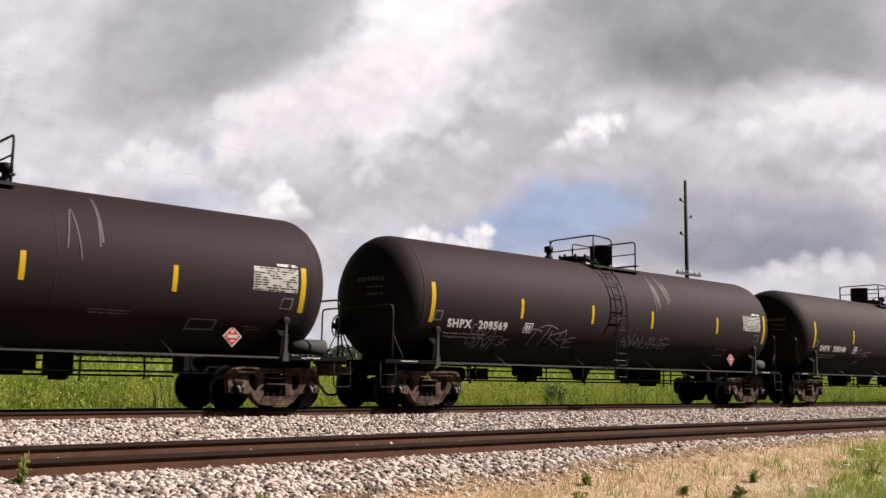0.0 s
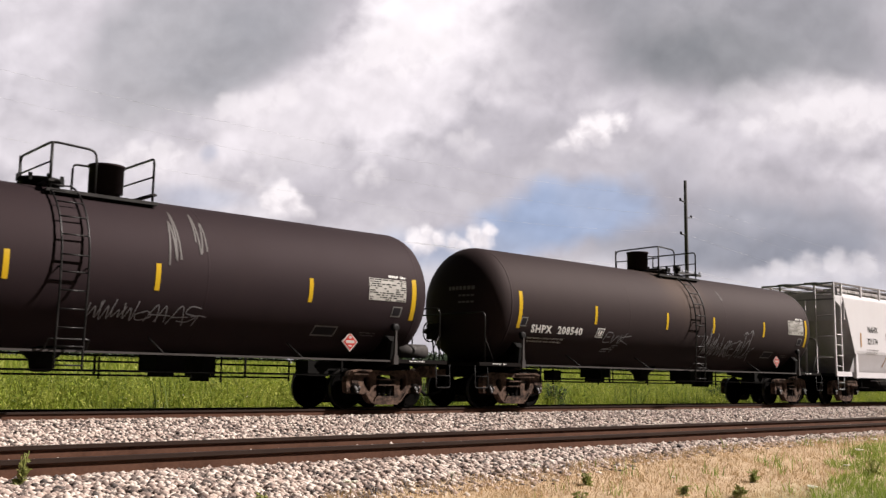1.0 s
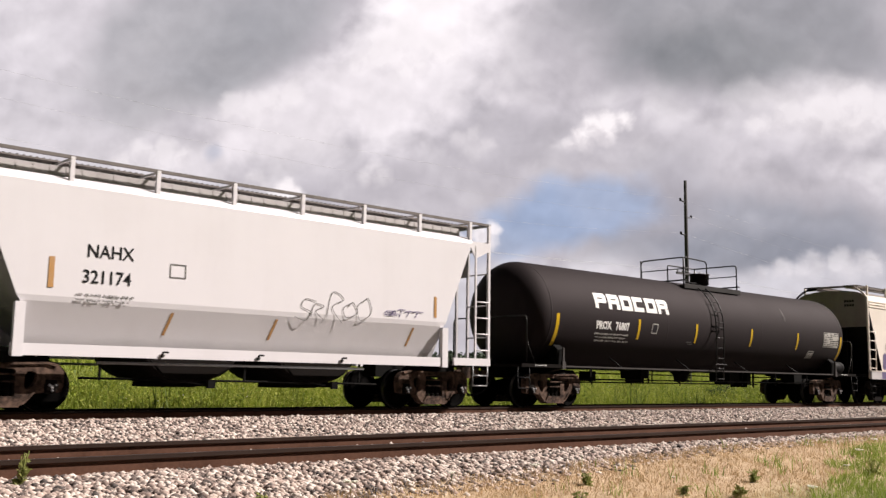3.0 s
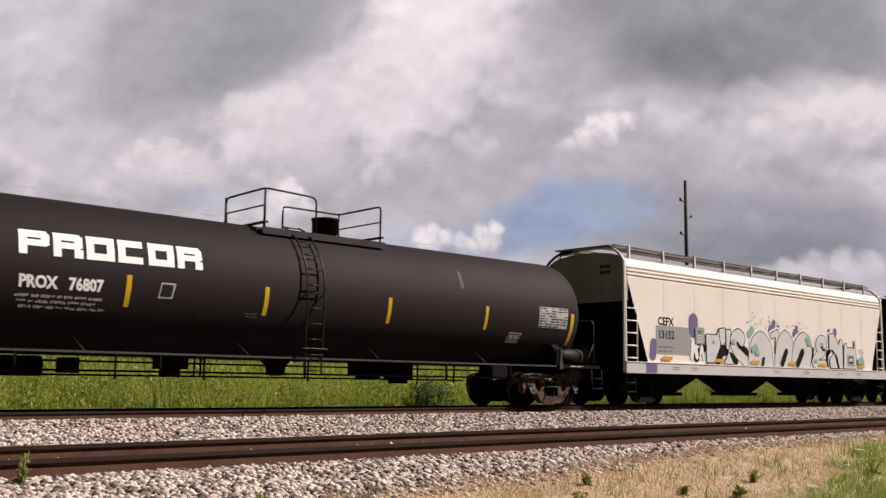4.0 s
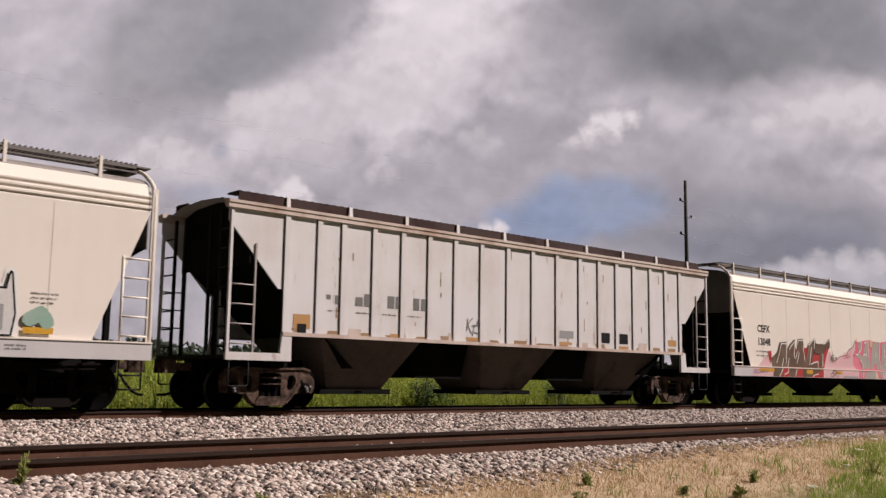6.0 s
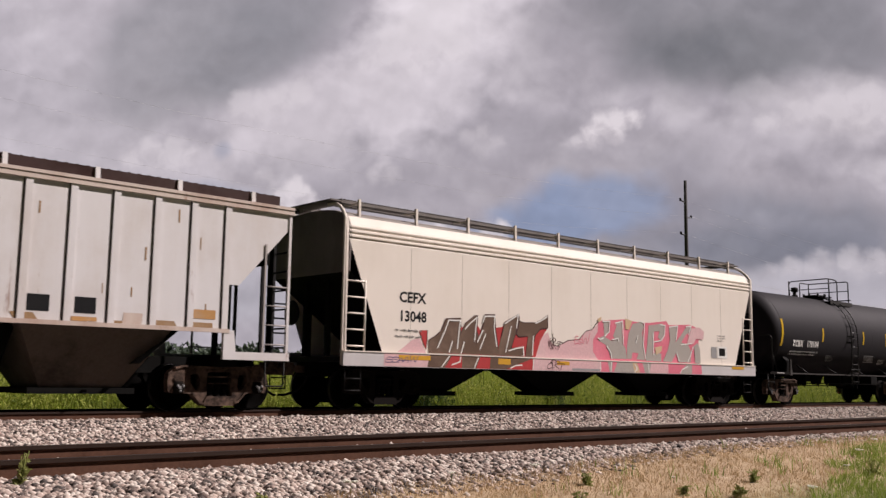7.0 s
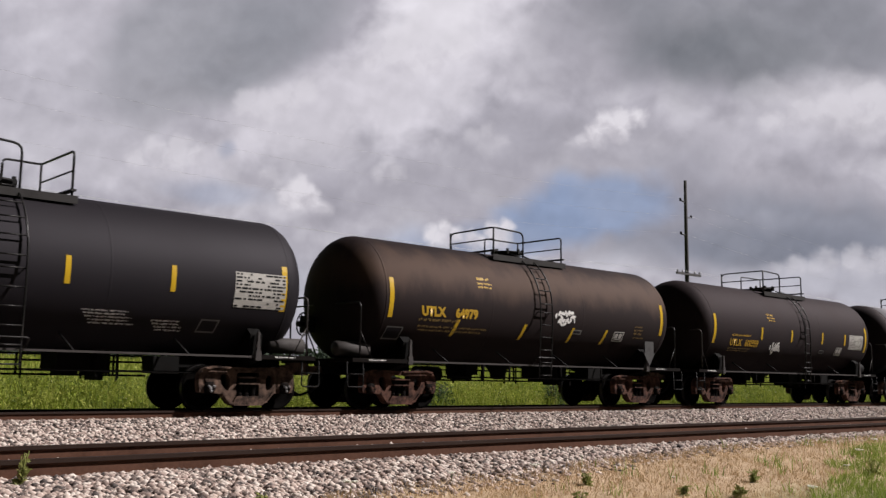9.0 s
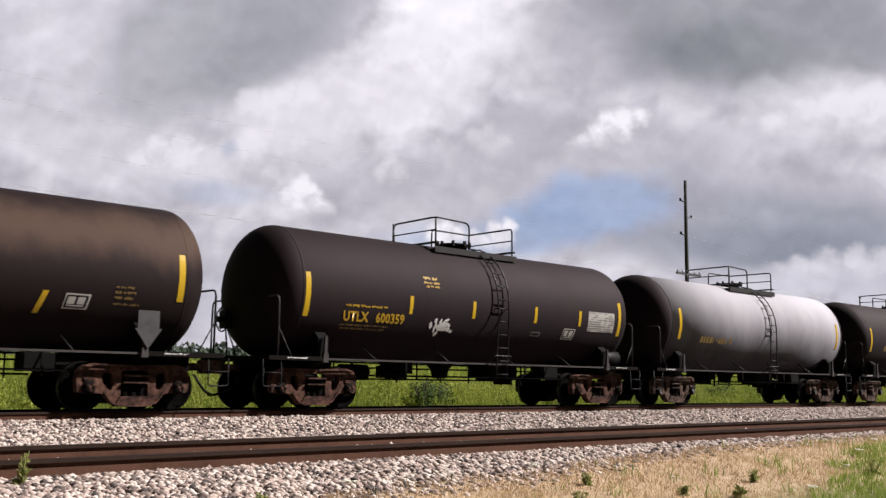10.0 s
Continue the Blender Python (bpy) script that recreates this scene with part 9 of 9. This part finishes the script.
def flower(at, up, size, seed):
    rng = random.Random(seed)
    x0, y0 = at
    z0 = max(ground_height(x0, y0), between(BED, y0) if y0 > 6 else -9)
    ob = thing("wildflower", "flat white wildflower head on a thin stem", "flower", "white wildflowers", at=(x0, y0, z0))
    bm = BM()
    tube(bm, [(0, 0, 0), (0.01, 0, up * 0.6), (0.0, 0.01, up)], 0.003, 4)
    part("stem", bm, M_WEED, ob)
    bm = BM()
    for k in range(22):
        a, r = rng.uniform(0, 6.28), size * math.sqrt(rng.random())
        c = Vector((r * math.cos(a), r * math.sin(a), up + 0.25 * r + rng.uniform(-0.004, 0.004)))
        bmesh.ops.create_icosphere(bm, subdivisions=1, radius=size * 0.24, matrix=Matrix.Translation(c) @ Matrix.Diagonal((1, 1, 0.6, 1)))
    part("flower_head", bm, M_FLOWER, ob)


for i, (at, up, size) in enumerate((((4.74, 6.25), 0.10, 0.060), ((9.78, 5.02), 0.04, 0.055), ((7.25, 6.58), 0.05, 0.050), ((5.92, 6.36), 0.07, 0.035), ((11.6, 5.5), 0.06, 0.045), ((14.6, 6.5), 0.08, 0.05), ((12.9, 5.95), 0.10, 0.05), ((8.3, 5.7), 0.06, 0.02))):
    flower(at, up, size, i)


def bush(at, tall, wide, seed):
    rng = random.Random(seed)
    x0, y0 = at
    ob = thing("bush", "dark green shrub in the tall meadow grass", "bush", "shrubs behind the track", at=(x0, y0, ground_height(x0, y0)))
    bm = BM()
    tips = []
    for k in range(9):
        a, l = rng.uniform(0, 6.28), rng.uniform(0.2, 0.9) * wide
        tip = Vector((l * math.cos(a), l * math.sin(a), tall * rng.uniform(0.5, 0.95)))
        tube(bm, [(0, 0, 0), tip * 0.5 + Vector((0, 0, 0.1)), tip], 0.018, 5)
        tips.append(tip)
    part("branches", bm, M_BARK, ob)
    bm = BM()
    for k in range(900):
        t = rng.choice(tips)
        c = t * rng.uniform(0.35, 1.0) + Vector((rng.gauss(0, 0.13), rng.gauss(0, 0.13), rng.gauss(0, 0.12)))
        d = Vector((rng.uniform(-1, 1), rng.uniform(-1, 1), rng.uniform(-0.6, 0.8))).normalized()
        s = rng.uniform(0.03, 0.07)
        u = d.orthogonal().normalized() * s * 0.5
        bm.faces.new([bm.verts.new(c), bm.verts.new(c + d * s + u), bm.verts.new(c + d * s * 2), bm.verts.new(c + d * s - u)])
    part("crown", bm, M_BUSH, ob, kind="stuff")


bush((20.8, 23.7), 1.35, 0.60, 1)
bush((21.7, 24.0), 1.15, 0.5, 2)
bush((27.6, 24.0), 1.1, 0.6, 3)
bush((39.8, 25.0), 1.2, 1.0, 4)

# far line of trees
rng = np.random.default_rng(31)
verts, faces = [], []
for k in range(300):
    x = -60 + 620 * rng.random()
    y = 265 + 45 * rng.random()
    tall = rng.uniform(4, 8)
    wide = rng.uniform(3.0, 5.5)
    for j in range(230):
        d = rng.normal(0, 1, 3)
        d /= np.linalg.norm(d)
        r = rng.random() ** 0.4
        c = np.array((x + d[0] * wide * r, y + d[1] * wide * r, 4.6 + tall * 0.5 + d[2] * tall * 0.5 * r))
        s = rng.uniform(0.4, 1.1)
        u, w = rng.normal(0, 1, 3), rng.normal(0, 1, 3)
        u, w = u / np.linalg.norm(u) * s, w / np.linalg.norm(w) * s
        i = len(verts)
        verts += [c - u, c + w, c + u, c - w]
        faces.append((i, i + 1, i + 2, i + 3))
me = bpy.data.meshes.new("far_woods")
me.from_pydata([tuple(v) for v in verts], [], faces)
me.materials.append(M_WOODS)
tagged(new("far_woods", me), "dark green line of distant trees", "trees", kind="stuff")


# ---------------------------------------------------------------- pole line
POLE_Y = 30.5


def utility_pole(x, label):
    pole = thing("utility_pole", label, "utility pole", "poles behind the track", at=(x, POLE_Y, ground_height(x, POLE_Y)))
    g = -ground_height(x, POLE_Y)
    bm = BM()
    turned(bm, [(-0.3, 0.15), (4.0, 0.13), (8.5, 0.105), (11.95 + g, 0.085), (12.0 + g, 0.03)], "z", 12)
    part("post", bm, M_POLE, pole)
    for z, d in ((10.78, -0.5), (9.92, 0.5), (8.90, -0.5)):
        bm = BM()
        tube(bm, [(0, 0, z + g - 0.05), (d, 0, z + g)], 0.035, 6)
        part("bracket", bm, M_POLE, pole)
        bm = BM()
        turned(bm, [(z + g - 0.03, 0.03), (z + g, 0.07), (z + g + 0.05, 0.05), (z + g + 0.08, 0.07), (z + g + 0.14, 0.03)], "z", 10, centre=(d, 0, 0))
        part("insulator", bm, M_BLACK, pole)
    bm = BM()
    box(bm, -1.15, 1.15, -0.16, -0.06, 6.62 + g, 6.74 + g)
    part("crossarm", bm, M_POLE, pole)
    for d in (-1.05, -0.6, 0.6, 1.05):
        bm = BM()
        turned(bm, [(6.74 + g, 0.02), (6.80 + g, 0.05), (6.88 + g, 0.03)], "z", 8, centre=(d, -0.11, 0))
        part("insulator", bm, M_GALV, pole)
    return pole


utility_pole(46.05, "tall weathered grey wooden utility pole")
utility_pole(-6.0, "tall weathered grey wooden utility pole")
utility_pole(98.0, "tall weathered grey wooden utility pole")


def wire(pts, sag, r, label):
    bm = BM()
    line = []
    for (x0, y0, z0), (x1, y1, z1) in zip(pts, pts[1:]):
        for k in range(16):
            t = k / 16
            line.append((x0 + (x1 - x0) * t, y0 + (y1 - y0) * t, z0 + (z1 - z0) * t - 4 * sag * t * (1 - t)))
    line.append(pts[-1])
    tube(bm, line, r, 5)
    ob = part("power_line", bm, M_WIRE)
    tagged(ob, label, "power line", "wires of the pole line")


wire([(-6.5, POLE_Y, 10.9), (45.55, POLE_Y, 10.9), (97.5, POLE_Y, 10.9)], 1.15, 0.0026, "thin grey sagging overhead wire")
wire([(-5.5, POLE_Y, 9.98), (46.55, POLE_Y, 9.98), (98.5, POLE_Y, 9.98)], 1.15, 0.0026, "thin grey sagging overhead wire")
wire([(-6.5, POLE_Y, 8.98), (45.55, POLE_Y, 8.98), (97.5, POLE_Y, 8.98)], 1.35, 0.0026, "thin grey sagging overhead wire")
for d in (-1.05, 1.05):
    wire([(-6.0 + d, POLE_Y - 0.11, 6.88), (46.05 + d, POLE_Y - 0.11, 6.88), (98.0 + d, POLE_Y - 0.11, 6.88)], 0.6, 0.005, "thin lower wire on the crossarm")


# ---------------------------------------------------------------- movement
def motions():
    for car, at in cars:
        walk(car, [(t, pose(at - SPEED * (t - 5.0), TRAIN_Y, 0)) for t in (0.0, 2.5, 5.0, 7.5, 10.0)])
    step = 1.0 / FPS
    turn = math.degrees(SPEED * step / WHEEL_R)
    for w, x, start in wheelsets:
        walk(w, [(i * step, pose(x, 0, WHEEL_R, 0, start - turn * i, 0)) for i in range(301)])
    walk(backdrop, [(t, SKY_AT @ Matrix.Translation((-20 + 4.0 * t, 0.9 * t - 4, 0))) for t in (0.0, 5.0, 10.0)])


motions()
